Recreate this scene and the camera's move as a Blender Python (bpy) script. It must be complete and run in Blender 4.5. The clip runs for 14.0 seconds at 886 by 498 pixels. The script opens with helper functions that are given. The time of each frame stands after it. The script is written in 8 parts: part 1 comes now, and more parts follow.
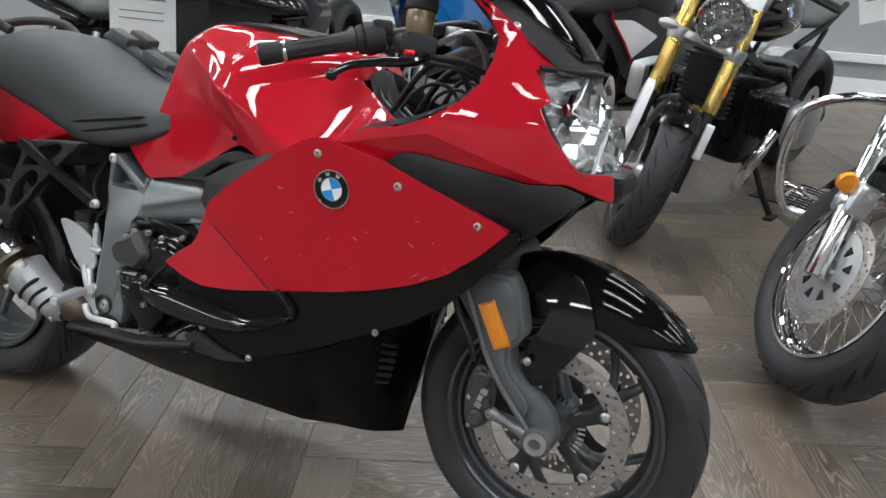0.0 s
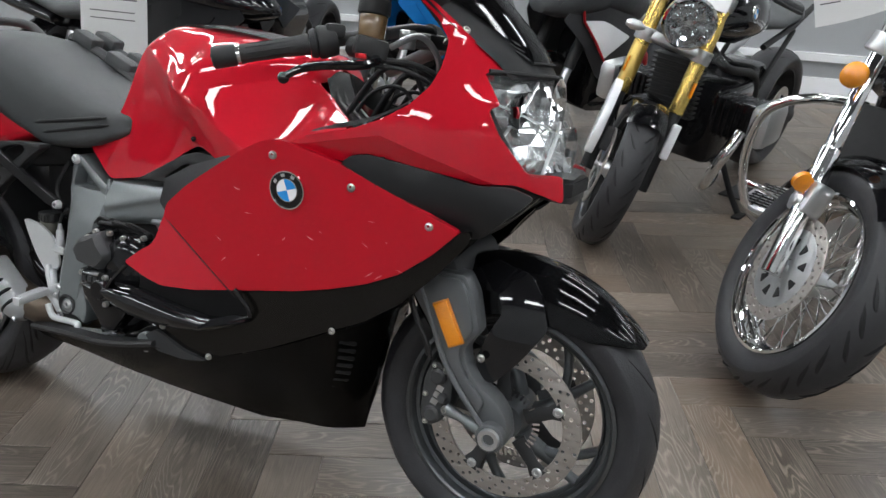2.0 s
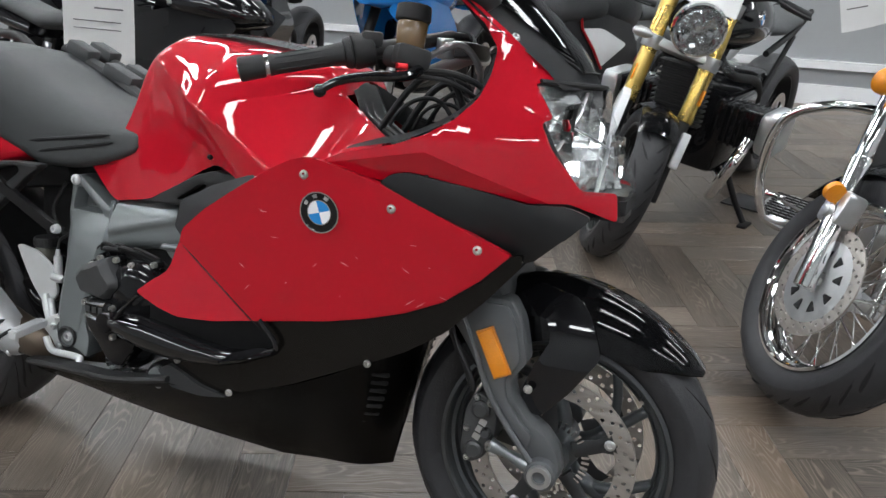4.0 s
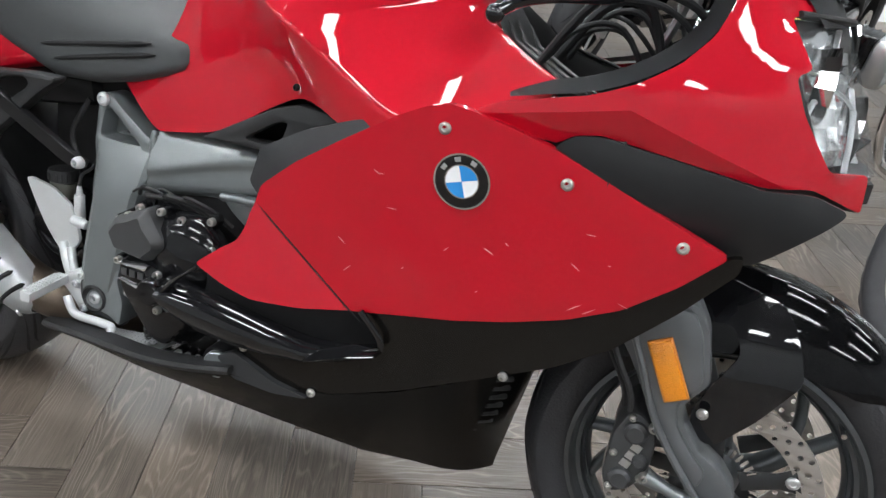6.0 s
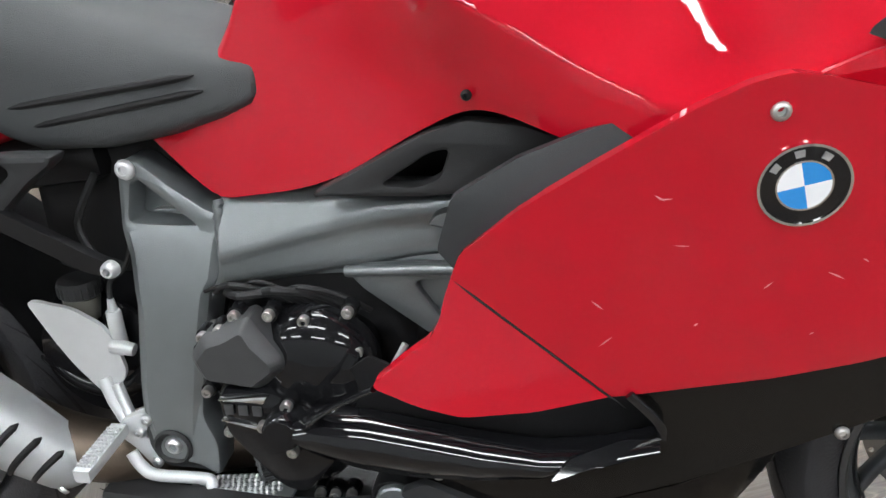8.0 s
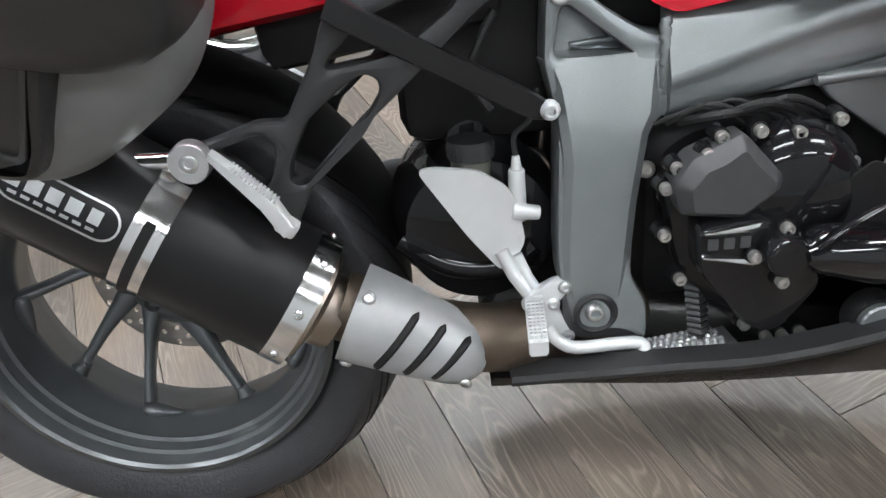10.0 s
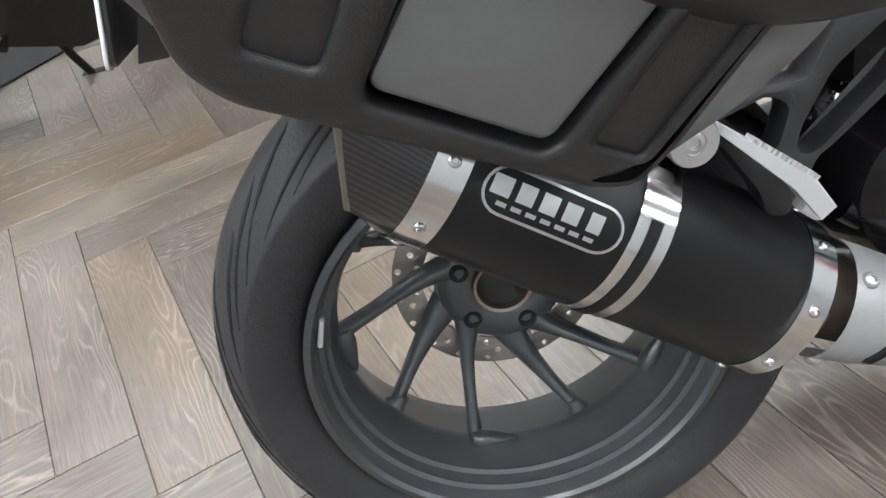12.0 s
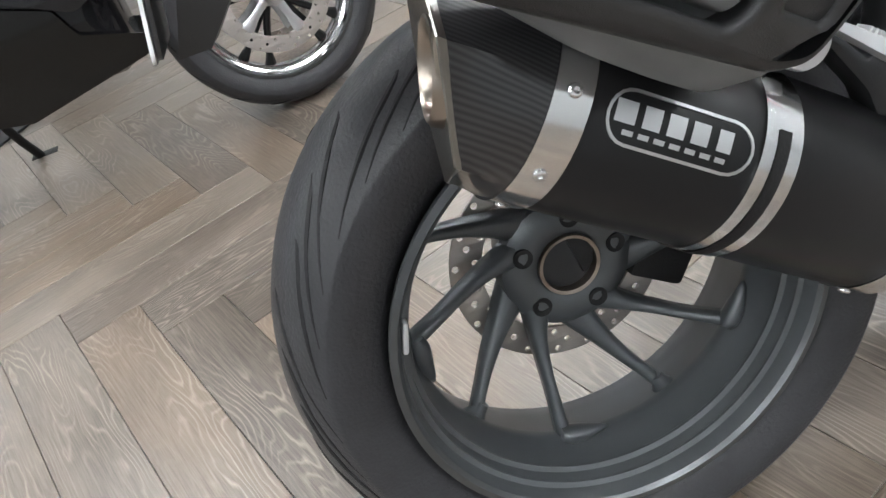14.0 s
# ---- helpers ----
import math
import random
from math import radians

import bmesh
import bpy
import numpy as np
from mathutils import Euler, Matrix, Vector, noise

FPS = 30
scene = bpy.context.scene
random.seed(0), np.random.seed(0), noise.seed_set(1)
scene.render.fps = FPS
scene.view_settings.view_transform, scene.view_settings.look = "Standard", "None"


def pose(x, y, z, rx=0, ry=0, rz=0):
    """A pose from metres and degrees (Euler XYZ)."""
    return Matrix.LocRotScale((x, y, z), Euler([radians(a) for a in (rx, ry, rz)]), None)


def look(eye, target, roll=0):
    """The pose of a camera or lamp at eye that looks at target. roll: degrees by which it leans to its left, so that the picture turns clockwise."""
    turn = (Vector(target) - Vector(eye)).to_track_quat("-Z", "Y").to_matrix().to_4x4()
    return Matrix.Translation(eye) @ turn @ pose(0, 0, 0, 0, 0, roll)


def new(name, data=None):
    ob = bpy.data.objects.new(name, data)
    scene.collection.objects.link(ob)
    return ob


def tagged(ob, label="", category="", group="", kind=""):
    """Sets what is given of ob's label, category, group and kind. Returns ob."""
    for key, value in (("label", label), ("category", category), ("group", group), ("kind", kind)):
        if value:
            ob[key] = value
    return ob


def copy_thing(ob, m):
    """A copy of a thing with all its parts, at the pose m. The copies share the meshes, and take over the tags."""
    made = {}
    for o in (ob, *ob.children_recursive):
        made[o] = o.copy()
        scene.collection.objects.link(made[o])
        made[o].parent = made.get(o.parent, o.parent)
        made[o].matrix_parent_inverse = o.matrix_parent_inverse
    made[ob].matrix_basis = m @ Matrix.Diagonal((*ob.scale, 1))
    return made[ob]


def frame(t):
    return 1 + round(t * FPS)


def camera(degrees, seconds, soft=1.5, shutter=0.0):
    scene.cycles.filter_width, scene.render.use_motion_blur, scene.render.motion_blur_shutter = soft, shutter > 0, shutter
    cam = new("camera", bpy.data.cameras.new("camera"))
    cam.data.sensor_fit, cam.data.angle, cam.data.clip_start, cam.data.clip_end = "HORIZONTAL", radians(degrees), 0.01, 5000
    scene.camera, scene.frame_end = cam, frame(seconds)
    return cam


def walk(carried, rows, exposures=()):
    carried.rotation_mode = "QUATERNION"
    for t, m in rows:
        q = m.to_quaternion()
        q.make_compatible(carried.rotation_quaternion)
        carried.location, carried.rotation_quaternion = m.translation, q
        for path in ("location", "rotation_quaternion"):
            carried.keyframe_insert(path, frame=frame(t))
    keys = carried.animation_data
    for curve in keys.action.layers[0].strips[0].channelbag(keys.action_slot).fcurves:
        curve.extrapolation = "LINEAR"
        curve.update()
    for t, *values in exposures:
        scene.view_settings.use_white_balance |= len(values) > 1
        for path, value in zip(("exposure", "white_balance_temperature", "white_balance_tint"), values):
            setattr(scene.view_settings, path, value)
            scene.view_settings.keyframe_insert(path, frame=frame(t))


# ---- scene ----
cam = camera(60.5, 14.0)
PATH = [
    (0, (1.913, -1.277, 1.24), (1.147, 0.382, 0.427), 1.0),
    (0.5, (1.903, -1.276, 1.246), (1.144, 0.382, 0.424), 1.1),
    (1, (1.946, -1.272, 1.246), (1.205, 0.393, 0.423), 1.3),
    (1.5, (1.976, -1.278, 1.25), (1.246, 0.393, 0.428), 1.4),
    (2, (1.977, -1.274, 1.254), (1.245, 0.398, 0.438), 1.3),
    (2.5, (1.959, -1.273, 1.248), (1.223, 0.404, 0.445), 1.1),
    (3, (1.915, -1.252, 1.254), (1.177, 0.435, 0.473), 0.8),
    (3.2, (1.893, -1.243, 1.25), (1.162, 0.452, 0.479), 0.6),
    (5.3, (1.639, -1.117, 1.209), (1.08, 0.583, 0.315), 3.8),
    (5.5, (1.59, -1.061, 1.202), (1.008, 0.615, 0.28), 4.8),
    (6, (1.457, -0.981, 1.189), (0.882, 0.627, 0.148), 4.9),
    (6.5, (1.337, -0.907, 1.178), (0.768, 0.701, 0.133), 2.5),
    (7, (1.219, -0.782, 1.152), (0.686, 0.816, 0.074), -0.6),
    (7.2, (1.182, -0.759, 1.149), (0.709, 0.844, 0.049), -1.5),
    (9.3, (0.638, -0.751, 0.976), (0.501, 0.861, -0.201), -7.0),
    (9.5, (0.573, -0.775, 0.968), (0.497, 0.829, -0.225), -6.5),
    (10, (0.404, -0.813, 0.971), (0.364, 0.774, -0.245), -5.3),
    (10.5, (0.282, -0.733, 0.963), (0.133, 0.837, -0.267), -7.1),
    (11, (0.199, -0.671, 0.924), (-0.025, 0.843, -0.363), -9.0),
    (11.5, (0.091, -0.655, 0.925), (-0.063, 0.851, -0.381), -11.6),
    (12, (-0.055, -0.646, 0.95), (-0.053, 0.889, -0.333), -11.7),
    (12.5, (-0.157, -0.599, 0.964), (-0.091, 0.936, -0.316), -10.5),
    (13, (-0.246, -0.484, 0.964), (-0.194, 1.067, -0.297), -11.9),
    (13.5, (-0.27, -0.529, 0.949), (-0.204, 1.004, -0.335), -15.7),
    (14, (-0.186, -0.608, 0.889), (-0.028, 0.971, -0.329), -17.9),
]
walk(cam, [(t, look(eye, target, roll)) for t, eye, target, roll in PATH], exposures=((0, 0.06), (3.2, 0.06), (5.3, 0.36), (6.0, 0.5), (7.2, 0.5), (9.3, 0.68), (11, 0.74), (12.5, 0.86), (14, 0.86)))

# ---- light: a closed showroom with rows of ceiling panels ----
world = bpy.data.worlds.new("world")
world.use_nodes = True
scene.world = world
world.node_tree.nodes["Background"].inputs[0].default_value = (0.9, 0.95, 1.0, 1)
world.node_tree.nodes["Background"].inputs[1].default_value = 0.02


# ---- materials ----
def material(name, color, rough=0.5, metal=0.0, var=0.12, scale=40.0, bump=0.0, bump_scale=300.0, coat=0.0,
             second=None, coarse=3.0, emit=0.0, trans=0.0, ior=1.5, rough_var=0.12, aniso=0.0):
    """A procedural surface with variation at two scales, relief and uneven gloss."""
    m = bpy.data.materials.new(name)
    m.use_nodes = True
    nt = m.node_tree
    n, link = nt.nodes, nt.links.new
    p = n["Principled BSDF"]
    tc = n.new("ShaderNodeTexCoord")
    fine, big = n.new("ShaderNodeTexNoise"), n.new("ShaderNodeTexNoise")
    fine.inputs["Scale"].default_value, fine.inputs["Detail"].default_value = scale, 5
    big.inputs["Scale"].default_value, big.inputs["Detail"].default_value = coarse, 3
    link(tc.outputs["Object"], fine.inputs["Vector"])
    link(tc.outputs["Object"], big.inputs["Vector"])
    add = n.new("ShaderNodeMath")
    add.operation = "MULTIPLY_ADD"
    add.inputs[1].default_value = 0.5
    half = n.new("ShaderNodeMath")
    half.operation = "MULTIPLY"
    half.inputs[1].default_value = 0.5
    link(big.outputs[0], half.inputs[0])
    link(fine.outputs[0], add.inputs[0])
    link(half.outputs[0], add.inputs[2])
    ramp = n.new("ShaderNodeMix")
    ramp.data_type = "RGBA"
    c2 = second or [min(1, c * (1 + 2 * var)) for c in color]
    c1 = [c * (1 - 2 * var) for c in color] if not second else color
    ramp.inputs[6].default_value = (*c1, 1)
    ramp.inputs[7].default_value = (*c2, 1)
    link(add.outputs[0], ramp.inputs[0])
    link(ramp.outputs[2], p.inputs["Base Color"])
    p.inputs["Metallic"].default_value = metal
    p.inputs["IOR"].default_value = ior
    rr = n.new("ShaderNodeMapRange")
    rr.inputs[3].default_value, rr.inputs[4].default_value = max(0.02, rough * (1 - rough_var)), min(1, rough * (1 + rough_var))
    link(big.outputs[0], rr.inputs[0])
    link(rr.outputs[0], p.inputs["Roughness"])
    p.inputs["Coat Weight"].default_value = coat
    p.inputs["Coat Roughness"].default_value = 0.03
    p.inputs["Transmission Weight"].default_value = trans
    if emit:
        p.inputs["Emission Color"].default_value = (*color, 1)
        p.inputs["Emission Strength"].default_value = emit
    if bump:
        tex = n.new("ShaderNodeTexNoise")
        tex.inputs["Scale"].default_value, tex.inputs["Detail"].default_value = bump_scale, 3
        link(tc.outputs["Object"], tex.inputs["Vector"])
        b = n.new("ShaderNodeBump")
        b.inputs["Strength"].default_value, b.inputs["Distance"].default_value = bump, 0.002
        link(tex.outputs[0], b.inputs["Height"])
        link(b.outputs[0], p.inputs["Normal"])
    return m


RED = material("red_paint", (0.45, 0.004, 0.016), 0.5, 0.0, 0.04, 60, coat=1.0, coarse=4)
RED.node_tree.nodes["Principled BSDF"].inputs["Specular IOR Level"].default_value = 0.05
BLACKGLOSS = material("black_gloss_paint", (0.006, 0.006, 0.007), 0.22, 0, 0.2, 50, coat=1.0)
BLACKBROWN = material("black_satin_fairing", (0.006, 0.0055, 0.005), 0.2, 0, 0.2, 40)
MATTE = material("matte_black_plastic", (0.022, 0.022, 0.023), 0.55, 0, 0.15, 90, 0.25, 900)
# dark plastic parts; also the colour of shade in creases, grooves and slots
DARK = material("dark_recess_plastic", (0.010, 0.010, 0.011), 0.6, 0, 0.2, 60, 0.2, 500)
MIDGREY = material("mid_grey_plastic", (0.10, 0.103, 0.105), 0.45, 0, 0.1, 80, 0.2, 1200)
GREYPL = material("dark_grey_plastic", (0.028, 0.029, 0.031), 0.5, 0, 0.12, 80, 0.25, 1200)
FRAME = material("grey_cast_frame", (0.20, 0.214, 0.220), 0.30, 0.55, 0.08, 30, 0.12, 700)
FORKGREY = material("dark_grey_cast_alloy", (0.13, 0.136, 0.142), 0.42, 0.5, 0.1, 30, 0.1, 700)
FRAMEDARK = material("dark_subframe", (0.044, 0.045, 0.047), 0.45, 0.4, 0.12, 50, 0.15, 700)
RIM = material("anthracite_rim", (0.095, 0.102, 0.108), 0.36, 0.5, 0.1, 30, 0.05, 500)
RIMEDGE = material("bare_rim_edge", (0.110, 0.116, 0.121), 0.32, 0.8, 0.1, 30)
RUBBER = material("tyre_rubber", (0.031, 0.031, 0.034), 0.43, 0, 0.25, 35, 0.4, 260, coarse=6)
VINYL = material("seat_vinyl", (0.055, 0.058, 0.060), 0.5, 0, 0.08, 40, 0.5, 900)
ALU = material("satin_aluminium", (0.62, 0.63, 0.64), 0.34, 0.9, 0.06, 60, 0.06, 900)
ALUPAINT = material("silver_painted_alloy", (0.60, 0.61, 0.62), 0.36, 0.3, 0.05, 60, 0.06, 900)
BRIGHT = material("polished_steel", (0.72, 0.72, 0.72), 0.16, 1.0, 0.05, 60)
BOLT = material("satin_bolt_steel", (0.50, 0.49, 0.47), 0.36, 0.9, 0.1, 80)
CHROME = material("chrome", (0.8, 0.8, 0.8), 0.06, 1.0, 0.03, 30)
DULLSTEEL = material("dull_steel", (0.26, 0.255, 0.24), 0.30, 1.0, 0.25, 40, 0.15, 300)
TITAN = material("heat_tinted_steel", (0.30, 0.24, 0.19), 0.3, 1.0, 0.2, 30, second=(0.42, 0.38, 0.34))
DISC = material("brake_disc_steel", (0.40, 0.38, 0.36), 0.4, 0.8, 0.15, 40, second=(0.50, 0.46, 0.42))
CANBLACK = material("black_sleeve", (0.013, 0.013, 0.014), 0.34, 0.2, 0.1, 60, 0.04, 900)
ENGINE = material("engine_black", (0.008, 0.008, 0.009), 0.26, 0.0, 0.2, 40, 0.25, 250, coat=0.6)
ENGCOVER = material("engine_cover_satin", (0.058, 0.059, 0.061), 0.44, 0.2, 0.15, 50, 0.15, 600)
CASEBLACK = material("black_case_plastic", (0.022, 0.022, 0.023), 0.38, 0, 0.15, 80, 0.25, 1200)
SATIN = material("satin_black_panel", (0.011, 0.011, 0.012), 0.36, 0, 0.15, 60, 0.15, 1200)
SATIN.node_tree.nodes["Principled BSDF"].inputs["Specular IOR Level"].default_value = 0.32
PIPE = material("sooty_exhaust_pipe", (0.09, 0.075, 0.062), 0.45, 0.8, 0.35, 25, 0.2, 200, second=(0.16, 0.12, 0.09))
AMBER = material("amber_reflector", (0.85, 0.27, 0.01), 0.25, 0, 0.15, 400, 0.8, 500, coat=0.6)
WHITE = material("white_enamel", (0.8, 0.81, 0.83), 0.2, 0, 0.02, 40, coat=0.6)
BLUE = material("blue_enamel", (0.02, 0.24, 0.62), 0.2, 0, 0.03, 40, coat=0.6)
BLUEPAINT = material("blue_paint", (0.01, 0.17, 0.5), 0.25, 0, 0.06, 30, coat=1)
GOLD = material("gold_anodised", (0.62, 0.44, 0.13), 0.27, 0.9, 0.06, 60)
CASEGREY = material("grey_case_shell", (0.165, 0.17, 0.175), 0.42, 0.0, 0.05, 60, 0.1, 1200)
PAPER = material("printed_paper", (0.72, 0.72, 0.72), 0.8, 0, 0.03, 20)
INK = material("dark_ink", (0.08, 0.08, 0.09), 0.7)
REFLECTOR = material("faceted_reflector", (0.86, 0.87, 0.88), 0.20, 0.9, 0.08, 30)
SMOKEGREY = material("smoked_grey_gloss", (0.09, 0.095, 0.10), 0.12, 0.0, 0.1, 30, coat=1.0)
YELLOW = material("yellow_label", (0.7, 0.65, 0.1), 0.7)
WALLDARK = material("pale_grey_wall_paint", (0.38, 0.39, 0.40), 0.7, 0, 0.05, 20, 0.1, 200, coarse=1)
WALLP = material("wall_paint", (0.31, 0.32, 0.33), 0.7, 0, 0.03, 20, 0.1, 200, coarse=1)
CEIL = material("ceiling_tile", (0.10, 0.10, 0.104), 0.9, 0, 0.05, 200, 0.3, 300)
DIFF = material("light_diffuser", (0.94, 0.98, 1.0), 0.5, emit=23.5)
RESV = material("amber_reservoir", (0.16, 0.10, 0.05), 0.2, 0, 0.1, 60, coat=0.5)
MATCAR = material("rubber_mat", (0.03, 0.03, 0.032), 0.9, 0, 0.3, 300, 0.8, 400)
REDMETAL = material("red_anodised", (0.6, 0.02, 0.03), 0.3, 0.6, 0.05)

for coated in (BLACKGLOSS, ENGINE):
    coated.node_tree.nodes["Principled BSDF"].inputs["Specular IOR Level"].default_value = 0.05
for dull in (BLACKBROWN, MATTE, DARK, GREYPL, FRAMEDARK, ENGCOVER, RUBBER, VINYL, CANBLACK):
    dull.node_tree.nodes["Principled BSDF"].inputs["Specular IOR Level"].default_value = 0.3


def glass(name, color, rough=0.03, alpha=0.25):
    """Clear moulded plastic: mostly see-through, with a glossy skin."""
    m = bpy.data.materials.new(name)
    m.use_nodes = True
    n, link = m.node_tree.nodes, m.node_tree.links.new
    p = n["Principled BSDF"]
    p.inputs["Base Color"].default_value = (*[0.25 * c for c in color], 1)
    p.inputs["Roughness"].default_value = rough
    tr = n.new("ShaderNodeBsdfTransparent")
    tr.inputs[0].default_value = (*[0.5 + 0.5 * c for c in color], 1)
    mix = n.new("ShaderNodeMixShader")
    mix.inputs[0].default_value = alpha
    link(tr.outputs[0], mix.inputs[1])
    link(p.outputs[0], mix.inputs[2])
    link(mix.outputs[0], n["Material Output"].inputs[0])
    return m


LENS = glass("clear_lens", (0.9, 0.92, 0.93), 0.03, 0.12)
SMOKE = glass("smoked_screen", (0.015, 0.015, 0.017), 0.06, 0.88)


def carbon():
    m = material("carbon_weave", (0.015, 0.015, 0.016), 0.3, 0, 0.1, 40, coat=0.6)
    n, link = m.node_tree.nodes, m.node_tree.links.new
    tc = n.new("ShaderNodeTexCoord")
    w = n.new("ShaderNodeTexWave")
    w.bands_direction = "DIAGONAL"
    w.inputs["Scale"].default_value = 110
    link(tc.outputs["Object"], w.inputs["Vector"])
    r = n.new("ShaderNodeMix")
    r.data_type = "RGBA"
    r.inputs[6].default_value, r.inputs[7].default_value = (0.006, 0.006, 0.007, 1), (0.030, 0.030, 0.032, 1)
    link(w.outputs[1], r.inputs[0])
    link(r.outputs[2], n["Principled BSDF"].inputs["Base Color"])
    return m


CARBON = carbon()


def oak():
    """Wire-brushed oak: pale cathedral grain lines on a brown ground, a tone for each plank."""
    m = bpy.data.materials.new("brushed_oak")
    m.use_nodes = True
    n, link = m.node_tree.nodes, m.node_tree.links.new
    p = n["Principled BSDF"]

    def noise(vec, sx, sy, detail, rough=0.5):
        mp = n.new("ShaderNodeMapping")
        mp.inputs["Scale"].default_value = (sx, sy, 1.0)
        link(vec, mp.inputs[0])
        t = n.new("ShaderNodeTexNoise")
        t.inputs["Scale"].default_value, t.inputs["Detail"].default_value, t.inputs["Roughness"].default_value = 1.0, detail, rough
        link(mp.outputs[0], t.inputs[0])
        return t.outputs[0]

    def calc(op, a, b, c=None):
        q = n.new("ShaderNodeMath")
        q.operation = op
        for k, v in enumerate((a, b, c)):
            if v is None:
                continue
            if isinstance(v, (int, float)):
                q.inputs[k].default_value = v
            else:
                link(v, q.inputs[k])
        return q.outputs[0]

    def remap(v, a, b, c, d):
        q = n.new("ShaderNodeMapRange")
        for k, x in enumerate((a, b, c, d)):
            q.inputs[k + 1].default_value = x
        link(v, q.inputs[0])
        return q.outputs[0]

    info, geo, uv = n.new("ShaderNodeObjectInfo"), n.new("ShaderNodeNewGeometry"), n.new("ShaderNodeUVMap")
    pick = calc("ADD", info.outputs["Random"], geo.outputs["Random Per Island"])
    comb = n.new("ShaderNodeCombineXYZ")
    for i in range(3):
        link(pick, comb.inputs[i])
    off = n.new("ShaderNodeVectorMath")
    off.operation = "MULTIPLY_ADD"
    off.inputs[1].default_value = (37.0, 23.0, 11.0)
    link(comb.outputs[0], off.inputs[0])
    link(uv.outputs[0], off.inputs[2])
    v = off.outputs[0]
    ring = noise(v, 1.5, 8.0, 2.0)
    wob = noise(v, 14.0, 60.0, 2.0)
    phase = calc("MULTIPLY_ADD", ring, 32.0, calc("MULTIPLY", wob, 1.1))
    tri = calc("PINGPONG", phase, 0.5)
    line = remap(tri, 0.27, 0.50, 0.0, 1.0)
    mask = remap(noise(v, 3.0, 9.0, 3.0), 0.42, 0.62, 0.08, 1.0)
    fibre = noise(v, 10.0, 330.0, 4.0, 0.65)
    brush = remap(fibre, 0.35, 0.75, 0.0, 1.0)
    pale = calc("ADD", calc("MULTIPLY", calc("MULTIPLY", line, mask), 0.44), calc("MULTIPLY", brush, 0.30))
    blot = noise(v, 4.0, 9.0, 4.0)
    wn = n.new("ShaderNodeTexWhiteNoise")
    wn.noise_dimensions = "1D"
    link(pick, wn.inputs["W"])
    tone = n.new("ShaderNodeValToRGB")
    e = tone.color_ramp.elements
    e[0].position, e[0].color = 0.0, (0.036, 0.027, 0.021, 1)
    e[1].position, e[1].color = 1.0, (0.130, 0.102, 0.080, 1)
    for pos, col in ((0.3, (0.066, 0.050, 0.039, 1)), (0.6, (0.115, 0.079, 0.053, 1)), (0.8, (0.084, 0.069, 0.058, 1))):
        q = e.new(pos)
        q.color = col
    link(wn.outputs[0], tone.inputs[0])
    shade = n.new("ShaderNodeMix")
    shade.data_type, shade.blend_type = "RGBA", "MULTIPLY"
    shade.inputs[0].default_value = 1.0
    link(tone.outputs[0], shade.inputs[6])
    link(remap(blot, 0.3, 0.7, 0.72, 1.30), shade.inputs[7])
    mix = n.new("ShaderNodeMix")
    mix.data_type = "RGBA"
    link(pale, mix.inputs[0])
    link(shade.outputs[2], mix.inputs[6])
    mix.inputs[7].default_value = (0.36, 0.305, 0.255, 1)
    link(mix.outputs[2], p.inputs["Base Color"])
    link(remap(blot, 0.3, 0.7, 0.30, 0.46), p.inputs["Roughness"])
    p.inputs["Coat Weight"].default_value, p.inputs["Coat Roughness"].default_value = 0.30, 0.32
    bp = n.new("ShaderNodeBump")
    bp.inputs["Strength"].default_value, bp.inputs["Distance"].default_value = 0.30, 0.0012
    bp.invert = True
    link(pale, bp.inputs["Height"])
    link(bp.outputs[0], p.inputs["Normal"])
    return m


OAK = oak()


# ---- mesh tools ----
def link_mesh(name, bm, mat, parent=None, label="", angle=38):
    me = bpy.data.meshes.new(name)
    bmesh.ops.recalc_face_normals(bm, faces=bm.faces)
    bm.to_mesh(me)
    bm.free()
    me.shade_smooth()
    me.set_sharp_from_angle(angle=radians(angle))
    me.materials.append(mat)
    ob = new(name, me)
    if parent:
        ob.parent = parent
    if label:
        ob["label"] = label
    return ob


def part(name, bm, mat, parent, label="", angle=38):
    return link_mesh(name, bm, mat, parent, label, angle)


def twin(ob):
    """The same part mirrored to the other side of its thing."""
    me = ob.data.copy()
    me.transform(Matrix.Diagonal((1, -1, 1, 1)))
    me.flip_normals()
    o = new(ob.name.split(".")[0], me)
    o.parent = ob.parent
    return o


def ring_frame(d):
    d = Vector(d).normalized()
    u = d.cross(Vector((0, 0, 1)) if abs(d.z) < 0.9 else Vector((0, 1, 0))).normalized()
    return d, u, d.cross(u)


def loft(bm, rings, cap=True, closed=True):
    vs = [[bm.verts.new(p) for p in r] for r in rings]
    k = len(vs[0])
    for a, b in zip(vs, vs[1:]):
        for i in range(k if closed else k - 1):
            j = (i + 1) % k
            bm.faces.new((a[i], a[j], b[j], b[i]))
    if cap and closed:
        bm.faces.new(vs[0][::-1])
        bm.faces.new(vs[-1])
    return bm


